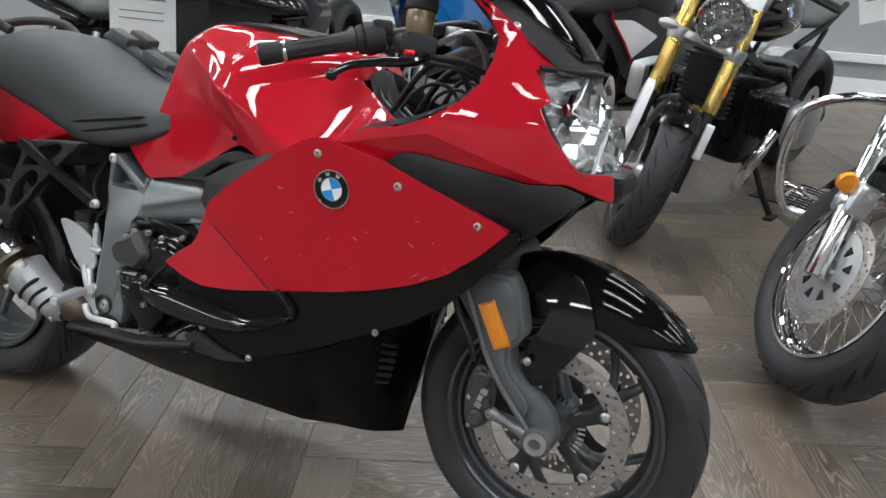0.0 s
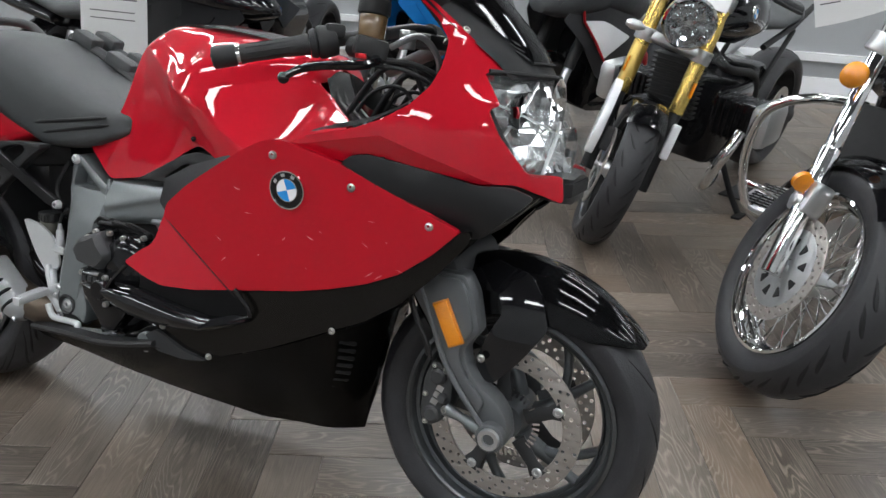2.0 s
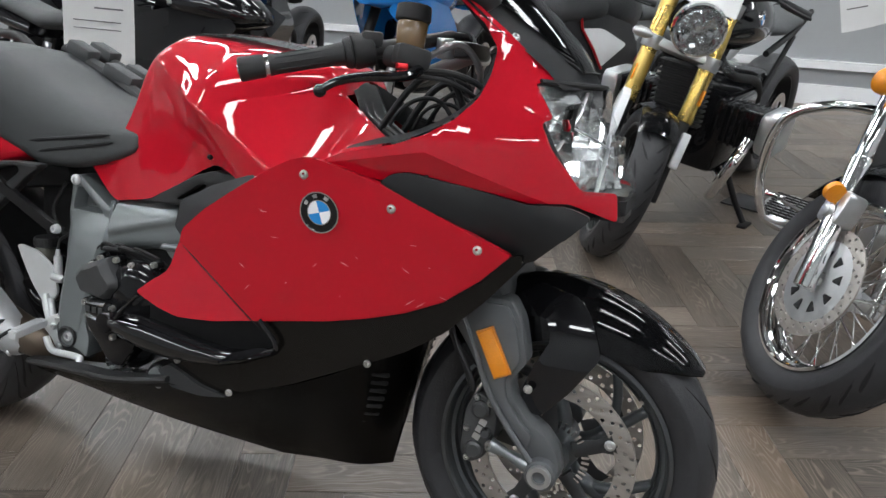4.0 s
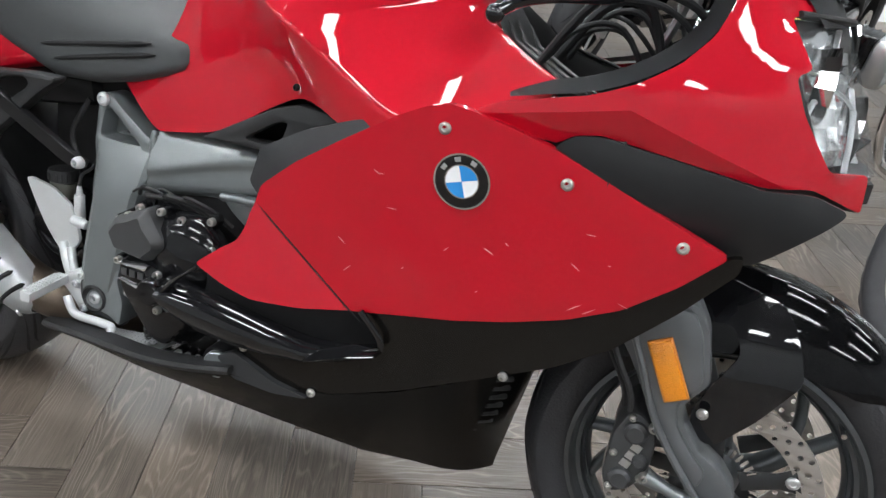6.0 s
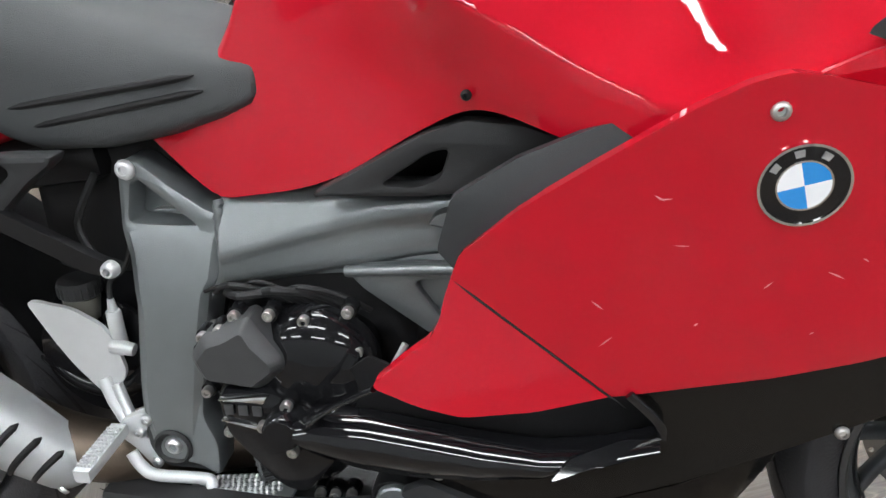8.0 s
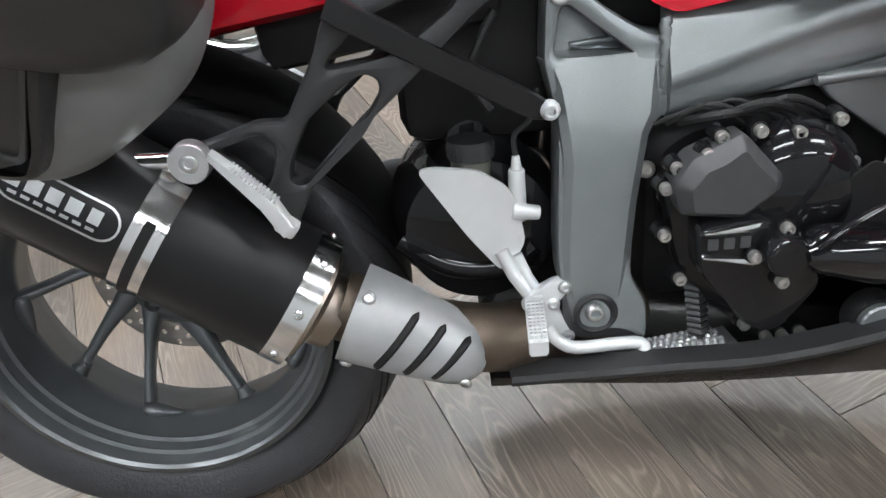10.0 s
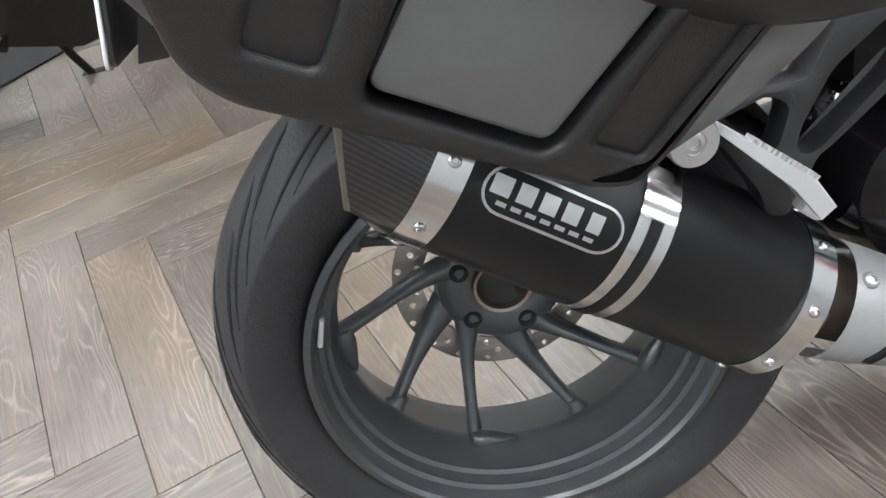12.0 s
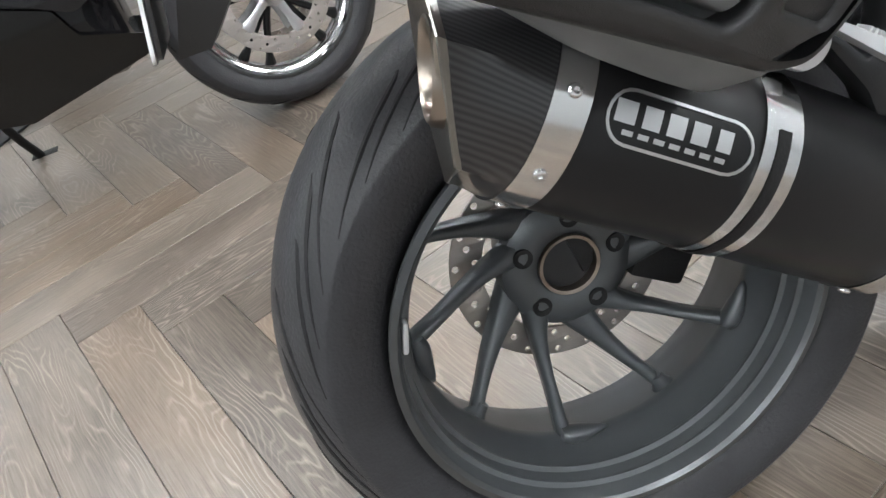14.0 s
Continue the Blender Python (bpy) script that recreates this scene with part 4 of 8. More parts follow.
for u, v, r in ((0.5, 0.66, 0.060), (0.5, 0.22, 0.050), (0.20, 0.58, 0.046), (0.80, 0.58, 0.046)):
    p = face_pt(u, v) - Vector((0.040, 0, 0))
    bm = B()
    lathe(bm, [(0.004, -0.022), (r * 0.5, -0.014), (r * 0.85, 0.004), (r, 0.022), (r * 1.03, 0.022), (r * 0.9, 0.0), (0.004, -0.026)], p, "x", 14)
    bowl = part("reflector_bowl", bm, CHROME, head, angle=5)
    bm = B()
    cyl(bm, p, p + Vector((0.020, 0, 0)), 0.012, 0.009, 12, 0.002)
    part("bulb", bm, DARK, bowl)
for a, b_ in (((0.02, 0.35), (0.33, 0.95)), ((0.12, 0.02), (0.45, 0.55)), ((0.98, 0.35), (0.67, 0.95)), ((0.88, 0.02), (0.55, 0.55)), ((0.06, 0.70), (0.40, 0.40)), ((0.94, 0.70), (0.60, 0.40))):
    bm = B()
    pts = [face_pt(a[0] + (b_[0] - a[0]) * t, a[1] + (b_[1] - a[1]) * t) - Vector((0.014, 0, 0)) for t in (0, 0.33, 0.66, 1)]
    tube(bm, pts, 0.0035, 6, flat=0.5)
    part("reflector_rib", bm, ALU, head)
bm = B()
tube(bm, [face_pt(i / 16, 1.0) + Vector((0.001, 0, 0.003)) for i in range(17)], 0.0045, 8)
part("headlight_seal", bm, DARK, head)

# dark cowl over the headlight and the screen that stands on it
HOOD = ((0.978, 1.580, 0.148), (1.008, 1.560, 0.160), (1.036, 1.541, 0.180), (1.058, 1.520, 0.195), (1.096, 1.480, 0.209), (1.135, 1.430, 0.206), (1.175, 1.378, 0.185), (1.215, 1.325, 0.150))


def hood(u, z, lift=0.0):
    """A point on the cowl at height z, u from side (-1) to side (1)."""
    x0, w = (float(np.interp(z, [h[0] for h in HOOD], [h[c] for h in HOOD])) for c in (1, 2))
    y = w * u
    return Vector((x0 - 1.9 * y * y + lift * 0.7, y, z - 0.25 * y * y + lift * 0.7))


bm = B()
loft(bm, [[hood(-1 + i / 10, 0.980 + 0.160 * k / 12, 0.001) for i in range(21)] for k in range(13)], closed=False)
bmesh.ops.solidify(bm, geom=bm.faces[:], thickness=0.004)
cowl = part("screen_cowl", bm, GREYPL, bike, "dark grey cowl over the headlight")
bm = B()
loft(bm, [[hood((-1 + i / 8) * (0.50 + 0.45 * min(1, k / 8)), 1.005 + 0.23 * k / 12, 0.004 + 0.006 * k / 12) for i in range(17)] for k in range(13)], closed=False)
bmesh.ops.solidify(bm, geom=bm.faces[:], thickness=0.004)
screen = part("windscreen", bm, SMOKE, bike, "smoked grey windscreen")
bm = B()
tube(bm, [hood((-1 + i / 8) * 0.50, 1.005, 0.006) for i in range(17)], 0.0025, 6)
part("screen_seal", bm, DARK, screen)
for i in range(3):
    bm = B()
    tube(bm, [hood(-0.62 + 0.16 * t, 1.050 - 0.012 * i - 0.020 * t, 0.0015) for t in (0, 0.33, 0.66, 1)], [0.001, 0.0035, 0.0035, 0.001], 6)
    part("cowl_slot", bm, DARK, cowl)
bolt(cowl, hood(-0.93, 1.058), 0.008, (0.5, -0.6, 0.6))
# mirror foot and its indicator
bm = B()
tube(bm, cr([(1.405, -0.175, 1.10), (1.375, -0.22, 1.14), (1.36, -0.28, 1.17)], 4), [0.035, 0.034, 0.033, 0.032, 0.031, 0.03, 0.028, 0.026, 0.024], 12, flat=0.6)
mirror = part("mirror_arm", bm, GREYPL, bike)
twin(mirror)
bm = B()
tube(bm, [(1.285, -0.27, 1.125), (1.31, -0.27, 1.125), (1.345, -0.27, 1.128), (1.375, -0.262, 1.135)], [0.012, 0.03, 0.034, 0.02], 14, flat=0.62)
part("indicator_lens", bm, AMBER, mirror, "amber indicator lens")
# inner rim of the cockpit
bm = B()
inner = cr([(1.222, 0.848), (1.262, 0.858), (1.311, 0.870), (1.357, 0.890), (1.396, 0.917), (1.424, 0.951), (1.436, 0.990), (1.438, 1.030), (1.40, 1.09)], 3)
loft(bm, [[Vector((p[0] - 0.02 * d / 0.07, nose(p[0], p[1]) + d, p[1] + 0.004 + 0.10 * d)) for d in [min(1, 0.30 + i / 6) * q for q in (0.0, 0.010, 0.024, 0.045, 0.062, 0.072)]] for i, p in enumerate(inner)], closed=False)
bmesh.ops.solidify(bm, geom=bm.faces[:], thickness=0.004)
g = part("cockpit_trim", bm, GREYPL, bike, "dark grey cockpit trim", angle=60)
twin(g)
bolt(g, (1.425, nose(1.436, 1.030) + 0.026, 1.028), 0.008, (-0.6, 0.2, 0.7))
bm = B()
box(bm, (1.385, 0, 0.80), (0.14, 0.40, 0.04), (0, 10, 0), 0.015)
part("cockpit_tray", bm, DARK, bike)
bm = B()
loft(bm, [[Vector((x, -0.262, 0.812 + 0.05 * max(0, x - 1.2))), Vector((x, -0.235, 0.842 + 0.08 * max(0, x - 1.2))), Vector((x, -0.19, 0.838)), Vector((x, -0.12, 0.825)), Vector((x, -0.12, 0.80)), Vector((x, -0.25, 0.79))] for x in (1.235, 1.27, 1.31, 1.36)])
part("cockpit_shelf", bm, SATIN, bike)
bm = B()
edge_line = [Vector(p) for p in ((1.09, -0.030, 0.962), (1.10, -0.045, 0.955), (1.135, -0.085, 0.925), (1.155, -0.105, 0.900), (1.20, -0.146, 0.884), (1.235, -0.180, 0.872), (1.268, -0.212, 0.862))]
loft(bm, [[p + Vector(o) for o in ((0.003, 0, 0.0), (0.012, 0.004, -0.004), (0.032, 0.014, -0.006), (0.048, 0.026, -0.010), (0.054, 0.034, -0.022), (0.058, 0.042, -0.055))] for p in edge_line], closed=False)
bmesh.ops.solidify(bm, geom=bm.faces[:], thickness=0.004)
twin(part("dash_panel", bm, MATTE, bike, "black plastic panel ahead of the tank"))
for o in ((0.018, 0.007, -0.002), (0.030, 0.013, -0.003), (0.046, 0.025, -0.006)):
    bm = B()
    tube(bm, [p + Vector(o) for p in edge_line[2:]], [0.001] + [0.0042] * 3 + [0.001], 8, flat=0.7)
    twin(part("dash_rib", bm, SATIN, bike))
for (y, r), mid, end in zip(((-0.15, 0.006), (-0.12, 0.004), (-0.03, 0.007), (0.02, 0.004), (0.08, 0.005), (0.13, 0.004)), ((1.275, 0.965), (1.25, 0.925), (1.27, 0.955), (1.24, 0.915), (1.26, 0.94), (1.23, 0.93)), ((1.375, 0.885), (1.36, 0.86), (1.39, 0.88), (1.35, 0.86), (1.37, 0.87), (1.36, 0.88))):
    bm = B()
    tube(bm, cr([(1.205, y, 0.855), (mid[0], y * 0.9, mid[1]), (mid[0] + 0.06, y * 0.8, mid[1] + 0.01), (end[0], y * 0.7, end[1])], 5), r, 8)
    part("cable", bm, DARK, bike)
bm = B()
tube(bm, cr([(1.30, -0.15, 1.01), (1.35, -0.13, 1.035), (1.38, -0.10, 0.99), (1.36, -0.08, 0.92)], 5), 0.006, 8)
cyl(bm, (1.315, -0.11, 1.01), (1.315, -0.11, 1.045), 0.016, 0.016, 16, 0.003)
part("steel_hose", bm, ALU, bike)

# handlebar: grip, bar end, lever, reservoir
GRIP0, GRIP1 = Vector((1.062, -0.345, 0.962)), Vector((1.232, -0.235, 1.012))
gd = (GRIP1 - GRIP0).normalized()
bm = B()
cyl(bm, GRIP0 - gd * 0.004, GRIP0 + gd * 0.038, 0.0195, 0.0185, 24, 0.004)
end = part("bar_end", bm, MATTE, bike)
bm = B()
cyl(bm, GRIP0 + gd * 0.038, GRIP0 + gd * 0.044, 0.0185, seg=24)
part("bar_end_ring", bm, BRIGHT, end)
bm = B()
cyl(bm, GRIP0 - gd * 0.006, GRIP0 - gd * 0.003, 0.007, seg=12)
part("bar_end_screw", bm, BRIGHT, end)
bm = B()
tube(bm, [GRIP0 + gd * (0.044 + 0.012 * i) for i in range(11)], [0.0175, 0.016, 0.0158, 0.0158, 0.0158, 0.016, 0.0162, 0.0166, 0.017, 0.018, 0.019], 20)
grip = part("grip", bm, material("grip_rubber", (0.016, 0.016, 0.017), 0.6, 0, 0.2, 60, 0.4, 500), bike, "black rubber throttle grip")
for i in range(10):
    a = 2 * math.pi * i / 10
    d, u, v = ring_frame(gd)
    o = (u * math.cos(a) + v * math.sin(a)) * 0.0158
    bm = B()
    tube(bm, [GRIP0 + gd * 0.055 + o, GRIP0 + gd * 0.15 + o], 0.0014, 6)
    part("grip_rib", bm, MATTE, grip)
bm = B()
cyl(bm, GRIP0 + gd * 0.165, GRIP0 + gd * 0.178, 0.024, 0.026, 24, 0.003)
cyl(bm, GRIP0 + gd * 0.178, GRIP0 + gd * 0.215, 0.029, 0.026, 24, 0.006)
box(bm, GRIP0 + gd * 0.2 + Vector((0.01, 0.0, 0.018)), (0.035, 0.03, 0.025), (0, 0, 35), 0.006)
part("switch_housing", bm, MATTE, bike)
bm = B()
tube(bm, [GRIP0 + gd * 0.18, GRIP1 + Vector((0.05, 0.08, 0.02)), (1.30, -0.05, 1.05), (1.31, 0, 1.05)], 0.012, 14)
tube(bm, [(1.31, 0, 1.05), (1.30, 0.05, 1.05), (1.28, 0.16, 1.03), (1.06, 0.345, 0.962)], 0.0165, 14)
box(bm, (1.315, 0, 1.03), (0.06, 0.14, 0.03), (0, 0, 0), 0.008)
part("handlebar", bm, ENGCOVER, bike)
bm = B()
BALL = Vector((1.208, -0.352, 0.942))
lev = [BALL, BALL + Vector((0.022, 0.012, 0.016)), Vector((1.262, -0.318, 0.968)), Vector((1.31, -0.272, 0.975)), Vector((1.318, -0.24, 0.985))]
tube(bm, cr(lev, 4), [0.0085 + 0.0003 * i for i in range(17)], 10, flat=0.75)
bmesh.ops.create_uvsphere(bm, u_segments=16, v_segments=10, radius=0.0105, matrix=Matrix.Translation(BALL))
lever = part("brake_lever", bm, BLACKGLOSS, bike, "short black brake lever with a red adjuster")
bm = B()
box(bm, (1.30, -0.26, 0.990), (0.018, 0.014, 0.009), (0, 0, 40), 0.002)
part("lever_adjuster", bm, REDMETAL, lever)
bm = B()
box(bm, (1.305, -0.235, 1.005), (0.06, 0.035, 0.035), (0, 10, 40), 0.008)
tube(bm, [(1.30, -0.23, 1.0), (1.26, -0.22, 1.005)], 0.018, 14)
part("master_cylinder", bm, MATTE, bike)
bm = B()
cyl(bm, (1.288, -0.205, 1.02), (1.288, -0.200, 1.062), 0.024, 0.026, 28, 0.004)
res = part("fluid_reservoir", bm, RESV, bike, "brown brake fluid reservoir with a black cap")
bm = B()
cyl(bm, (1.288, -0.200, 1.062), (1.288, -0.197, 1.088), 0.0295, 0.0285, 28, 0.003)
part("reservoir_cap", bm, MATTE, res)
bm = B()
tube(bm, cr([(1.31, -0.225, 0.985), (1.37, -0.20, 0.985), (1.41, -0.16, 0.96), (1.40, -0.13, 0.90)], 5), 0.005, 8)
tube(bm, cr([(1.31, -0.225, 0.975), (1.36, -0.20, 0.972), (1.40, -0.15, 0.94), (1.39, -0.12, 0.88)], 5), 0.004, 8)
part("brake_line", bm, MATTE, bike)

# -- tank cover: lines of equal name run from the tail to the nose, and the skin is stretched between them --
TANK_LINES = (
    # lower edge
    ((0.545, 0.118, 0.726), (0.618, 0.139, 0.672), (0.655, 0.145, 0.672), (0.757, 0.162, 0.698), (0.888, 0.186, 0.773), (0.93, 0.205, 0.782), (1.02, 0.246, 0.760), (1.10, 0.262, 0.765), (1.26, 0.25, 0.80)),
    # hollow for the knee
    ((0.545, 0.117, 0.732), (0.618, 0.134, 0.730), (0.70, 0.138, 0.790), (0.80, 0.160, 0.800), (0.888, 0.196, 0.818), (0.95, 0.226, 0.806), (1.03, 0.252, 0.788), (1.10, 0.264, 0.781), (1.26, 0.25, 0.815)),
    # the crease that falls from the shoulder to the side panel
    ((0.545, 0.105, 0.745), (0.62, 0.128, 0.790), (0.655, 0.128, 0.842), (0.685, 0.121, 0.925), (0.705, 0.120, 0.960), (0.74, 0.142, 0.952), (0.82, 0.188, 0.917), (0.888, 0.231, 0.885), (0.95, 0.238, 0.854), (1.03, 0.255, 0.815), (1.09, 0.263, 0.797), (1.26, 0.236, 0.845)),
    # the crease along the foot of the dome, running inwards to the nose
    ((0.545, 0.095, 0.750), (0.62, 0.118, 0.80), (0.655, 0.118, 0.855), (0.685, 0.112, 0.935), (0.705, 0.110, 0.970), (0.74, 0.134, 0.963), (0.82, 0.182, 0.927), (0.888, 0.227, 0.892), (0.95, 0.213, 0.901), (1.03, 0.165, 0.920), (1.10, 0.112, 0.934), (1.15, 0.097, 0.905), (1.20, 0.146, 0.886), (1.26, 0.204, 0.866)),
    # edge of the dome
    ((0.545, 0.075, 0.755), (0.62, 0.10, 0.81), (0.655, 0.10, 0.862), (0.685, 0.095, 0.941), (0.705, 0.094, 0.979), (0.74, 0.116, 0.985), (0.82, 0.164, 0.958), (0.87, 0.200, 0.932), (0.91, 0.200, 0.950), (1.00, 0.172, 0.960), (1.06, 0.132, 0.968), (1.10, 0.100, 0.964), (1.15, 0.085, 0.88), (1.26, 0.15, 0.84)),
    # shoulder of the dome
    ((0.545, 0.04, 0.760), (0.62, 0.06, 0.815), (0.655, 0.06, 0.868), (0.685, 0.058, 0.947), (0.705, 0.056, 0.988), (0.74, 0.072, 1.010), (0.82, 0.102, 1.006), (0.888, 0.125, 0.994), (0.95, 0.125, 0.992), (1.03, 0.100, 0.986), (1.10, 0.065, 0.972), (1.15, 0.06, 0.87), (1.26, 0.10, 0.83)),
    # the middle
    ((0.545, 0.0, 0.762), (0.62, 0.0, 0.818), (0.655, 0.0, 0.872), (0.685, 0.0, 0.952), (0.705, 0.0, 0.994), (0.74, 0.0, 1.017), (0.82, 0.0, 1.024), (0.888, 0.0, 1.021), (0.95, 0.0, 1.015), (1.03, 0.0, 1.003), (1.10, 0.0, 0.978), (1.15, 0.0, 0.920), (1.19, 0.0, 0.880), (1.26, 0.0, 0.86)),
)


def at_x(line, x):
    """The point of a line at x, on a smooth curve through its knots."""
    k = max(0, min(len(line) - 2, sum(1 for p in line if p[0] <= x) - 1))
    a, b = line[k], line[k + 1]
    before, after = line[max(k - 1, 0)], line[min(k + 2, len(line) - 1)]
    t, h = (x - a[0]) / (b[0] - a[0]), b[0] - a[0]
    out = []
    for c in (1, 2):
        m0 = (b[c] - before[c]) / (b[0] - before[0]) * h
        m1 = (after[c] - a[c]) / (after[0] - a[0]) * h
        out.append((2 * t ** 3 - 3 * t * t + 1) * a[c] + (t ** 3 - 2 * t * t + t) * m0 + (3 * t * t - 2 * t ** 3) * b[c] + (t ** 3 - t * t) * m1)
    return Vector((x, -out[0], out[1]))


bm = B()
rings = []
for k in range(73):
    x = 0.545 + 0.715 * k / 72
    knots = [at_x(line, x) for line in TANK_LINES]
    side_pts = [knots[0]]
    for i in range(1, 6):
        p, before, after = knots[i], knots[i - 1], knots[i + 1]
        # the creases keep a small radius, the other lines a wide one
        near_ = 0.07 if i in (2, 3) else 0.28
        side_pts += [before.lerp(p, 0.5), before.lerp(p, 1 - near_), (before.lerp(p, 1 - near_) + after.lerp(p, 1 - near_) + p * 2) / 4, after.lerp(p, 1 - near_)]
    side_pts += [knots[5].lerp(knots[6], 0.65), knots[6]]
    rings.append(side_pts + [Vector((p.x, -p.y, p.z)) for p in side_pts[-2::-1]])
loft(bm, rings, closed=False)
# the cockpit is open ahead of the dome
bmesh.ops.delete(bm, geom=[f for f in bm.faces if f.calc_center_median().x > 1.125 and abs(f.calc_center_median().y) < -at_x(TANK_LINES[3], f.calc_center_median().x).y - 0.004], context="FACES")
bmesh.ops.solidify(bm, geom=bm.faces[:], thickness=0.004)
tank = part("tank_cover", bm, RED, bike, "glossy red tank cover with sharp creases", angle=50)
bm = B()
loft(bm, [[at_x(TANK_LINES[6], x) + Vector((0, y * w, 0.004 - 1.2 * (y * w) ** 2)) for y in (-1, -0.75, -0.5, -0.25, 0, 0.25, 0.5, 0.75, 1)] for x, w in ((0.72, 0.030), (0.76, 0.070), (0.84, 0.085), (0.92, 0.088), (1.0, 0.082), (1.06, 0.070), (1.09, 0.05))], closed=False)
bmesh.ops.solidify(bm, geom=bm.faces[:], thickness=0.006)
part("tank_pad", bm, SMOKEGREY, tank, "smoked grey glossy tank top panel")
bolt(tank, (0.904, -0.205, 0.795), 0.0055, mat=DARK)
# black duct under the tank cover
bm = B()
plate(bm, [rnd([(0.74, 0.688), (0.86, 0.755), (0.90, 0.768), (0.955, 0.764), (1.01, 0.745), (0.94, 0.70), (0.86, 0.690), (0.80, 0.689)], 0.008),
           rnd([(0.815, 0.702), (0.865, 0.735), (0.885, 0.74), (0.875, 0.71), (0.85, 0.700)], 0.008)], -0.19, -0.165, 0.004)
part("air_duct", bm, MATTE, bike, "black plastic air duct")
bm = B()
box(bm, (0.80, 0, 0.70), (0.50, 0.14, 0.16), (0, -5, 0), 0.03)
part("inner_tank", bm, DARK, bike)
bm = B()
box(bm, (0.88, 0, 0.76), (0.28, 0.24, 0.06), (0, -3, 0), 0.02)
part("air_box", bm, DARK, bike)
bm = B()
box(bm, (0.45, 0, 0.64), (0.22, 0.16, 0.22), (0, 0, 0), 0.03)
part("battery_box", bm, DARK, bike)

# -- seat --
bm = B()
rings = []
for x, zb, zt, w in ((0.0, 0.86, 0.905, 0.10), (0.08, 0.83, 0.955, 0.135), (0.18, 0.80, 0.972, 0.145), (0.28, 0.770, 0.962, 0.150), (0.36, 0.735, 0.925, 0.150), (0.42, 0.712, 0.892, 0.151), (0.50, 0.716, 0.868, 0.150), (0.58, 0.733, 0.852, 0.149), (0.64, 0.750, 0.842, 0.149), (0.674, 0.762, 0.834, 0.146), (0.686, 0.778, 0.824, 0.128)):
    prof = [(-w * 0.80, zb), (-w, zb + 0.012), (-w * 1.01, zb + (zt - zb) * 0.35), (-w * 0.97, zb + (zt - zb) * 0.65), (-w * 0.80, zt - 0.018), (-w * 0.4, zt - 0.002), (0, zt)]
    half = cr([Vector((y, z, 0)) for y, z in prof], 3)
    rings.append([Vector((x, p.x, p.y)) for p in half] + [Vector((x, -p.x, p.y)) for p in half[-2::-1]])
loft(bm, rings)
bmesh.ops.smooth_vert(bm, verts=bm.verts, factor=0.4, use_axis_x=True, use_axis_y=True, use_axis_z=True)
seat = part("seat", bm, VINYL, bike, "dark grey vinyl saddle with two stitched ribs", angle=60)
for (x0, z0), (x1, z1) in (((0.395, 0.767), (0.618, 0.803)), ((0.420, 0.747), (0.625, 0.787))):
    bm = B()
    tube(bm, [Vector((x0 + (x1 - x0) * k / 10, -0.1515, z0 + (z1 - z0) * k / 10)) for k in range(11)], [0.001] + [0.0042] * 9 + [0.001], 8)
    part("seat_rib", bm, DARK, seat)
# tail unit
bm = B()
rings = []
for x, zb, zt, w in ((-0.20, 0.86, 0.90, 0.06), (-0.08, 0.80, 0.905, 0.10), (0.05, 0.715, 0.895, 0.125), (0.15, 0.677, 0.870, 0.140), (0.28, 0.694, 0.83, 0.146), (0.37, 0.718, 0.80, 0.145), (0.43, 0.735, 0.765, 0.13)):
    half = cr([Vector((y, z, 0)) for y, z in ((-w * 0.6, zb), (-w, zb + 0.012), (-w * 1.0, (zb + zt) / 2), (-w * 0.8, zt), (0, zt + 0.01))], 3)
    rings.append([Vector((x, p.x, p.y)) for p in half] + [Vector((x, -p.x, p.y)) for p in half[-2::-1]])
loft(bm, rings)
part("tail_unit", bm, RED, bike, "glossy red tail unit")
bm = B()
box(bm, (0.33, 0, 0.685), (0.26, 0.21, 0.07), (0, -8, 0), 0.02)
part("tail_undertray", bm, DARK, bike, "black plastic tray under the tail")
bm = B()
tube(bm, cr([(-0.20, -0.11, 0.96), (-0.08, -0.125, 0.985), (0.06, -0.12, 0.985), (0.14, -0.10, 0.955)], 4), 0.012, 10)
g = part("grab_rail", bm, MATTE, bike)
twin(g)
for s in (0.10, 0.17):
    bm = B()
    tube(bm, cr([(0.25, s, 0.965), (0.33, s, 0.935), (0.40, s, 0.905), (0.50, s - 0.02, 0.865)], 4), 0.020, 10, flat=0.7)
    rail_ob = part("case_carrier", bm, GREYPL, bike, "grey carrier arm for the far side case")
    for x, z, ln in ((0.30, 0.962, 0.07), (0.42, 0.912, 0.09)):
        bm = B()
        box(bm, (x, s, z), (ln, 0.045, 0.034), (0, 22, 0), 0.008)
        part("carrier_block", bm, VINYL, rail_ob)

# -- cast frame --
fy = lambda x, z: -0.19 * max(0, 0.66 - z)
up_out = rnd([(0.494, 0.628), (0.498, 0.690), (0.506, 0.706), (0.523, 0.707), (0.561, 0.676), (0.600, 0.650), (0.623, 0.646), (0.741, 0.660), (0.864, 0.664), (0.975, 0.680), (0.985, 0.60),
              (0.948, 0.598), (0.780, 0.584), (0.666, 0.576), (0.612, 0.567), (0.600, 0.548), (0.583, 0.462), (0.578, 0.40), (0.595, 0.368), (0.594, 0.324), (0.570, 0.338), (0.514, 0.346), (0.500, 0.40), (0.499, 0.44), (0.506, 0.569)], 0.010)
tri_hole = rnd([(0.505, 0.634), (0.513, 0.679), (0.521, 0.683), (0.588, 0.630)], 0.008)
bm = B()
plate(bm, [up_out, tri_hole], -0.135, -0.085, 0.006, fy)
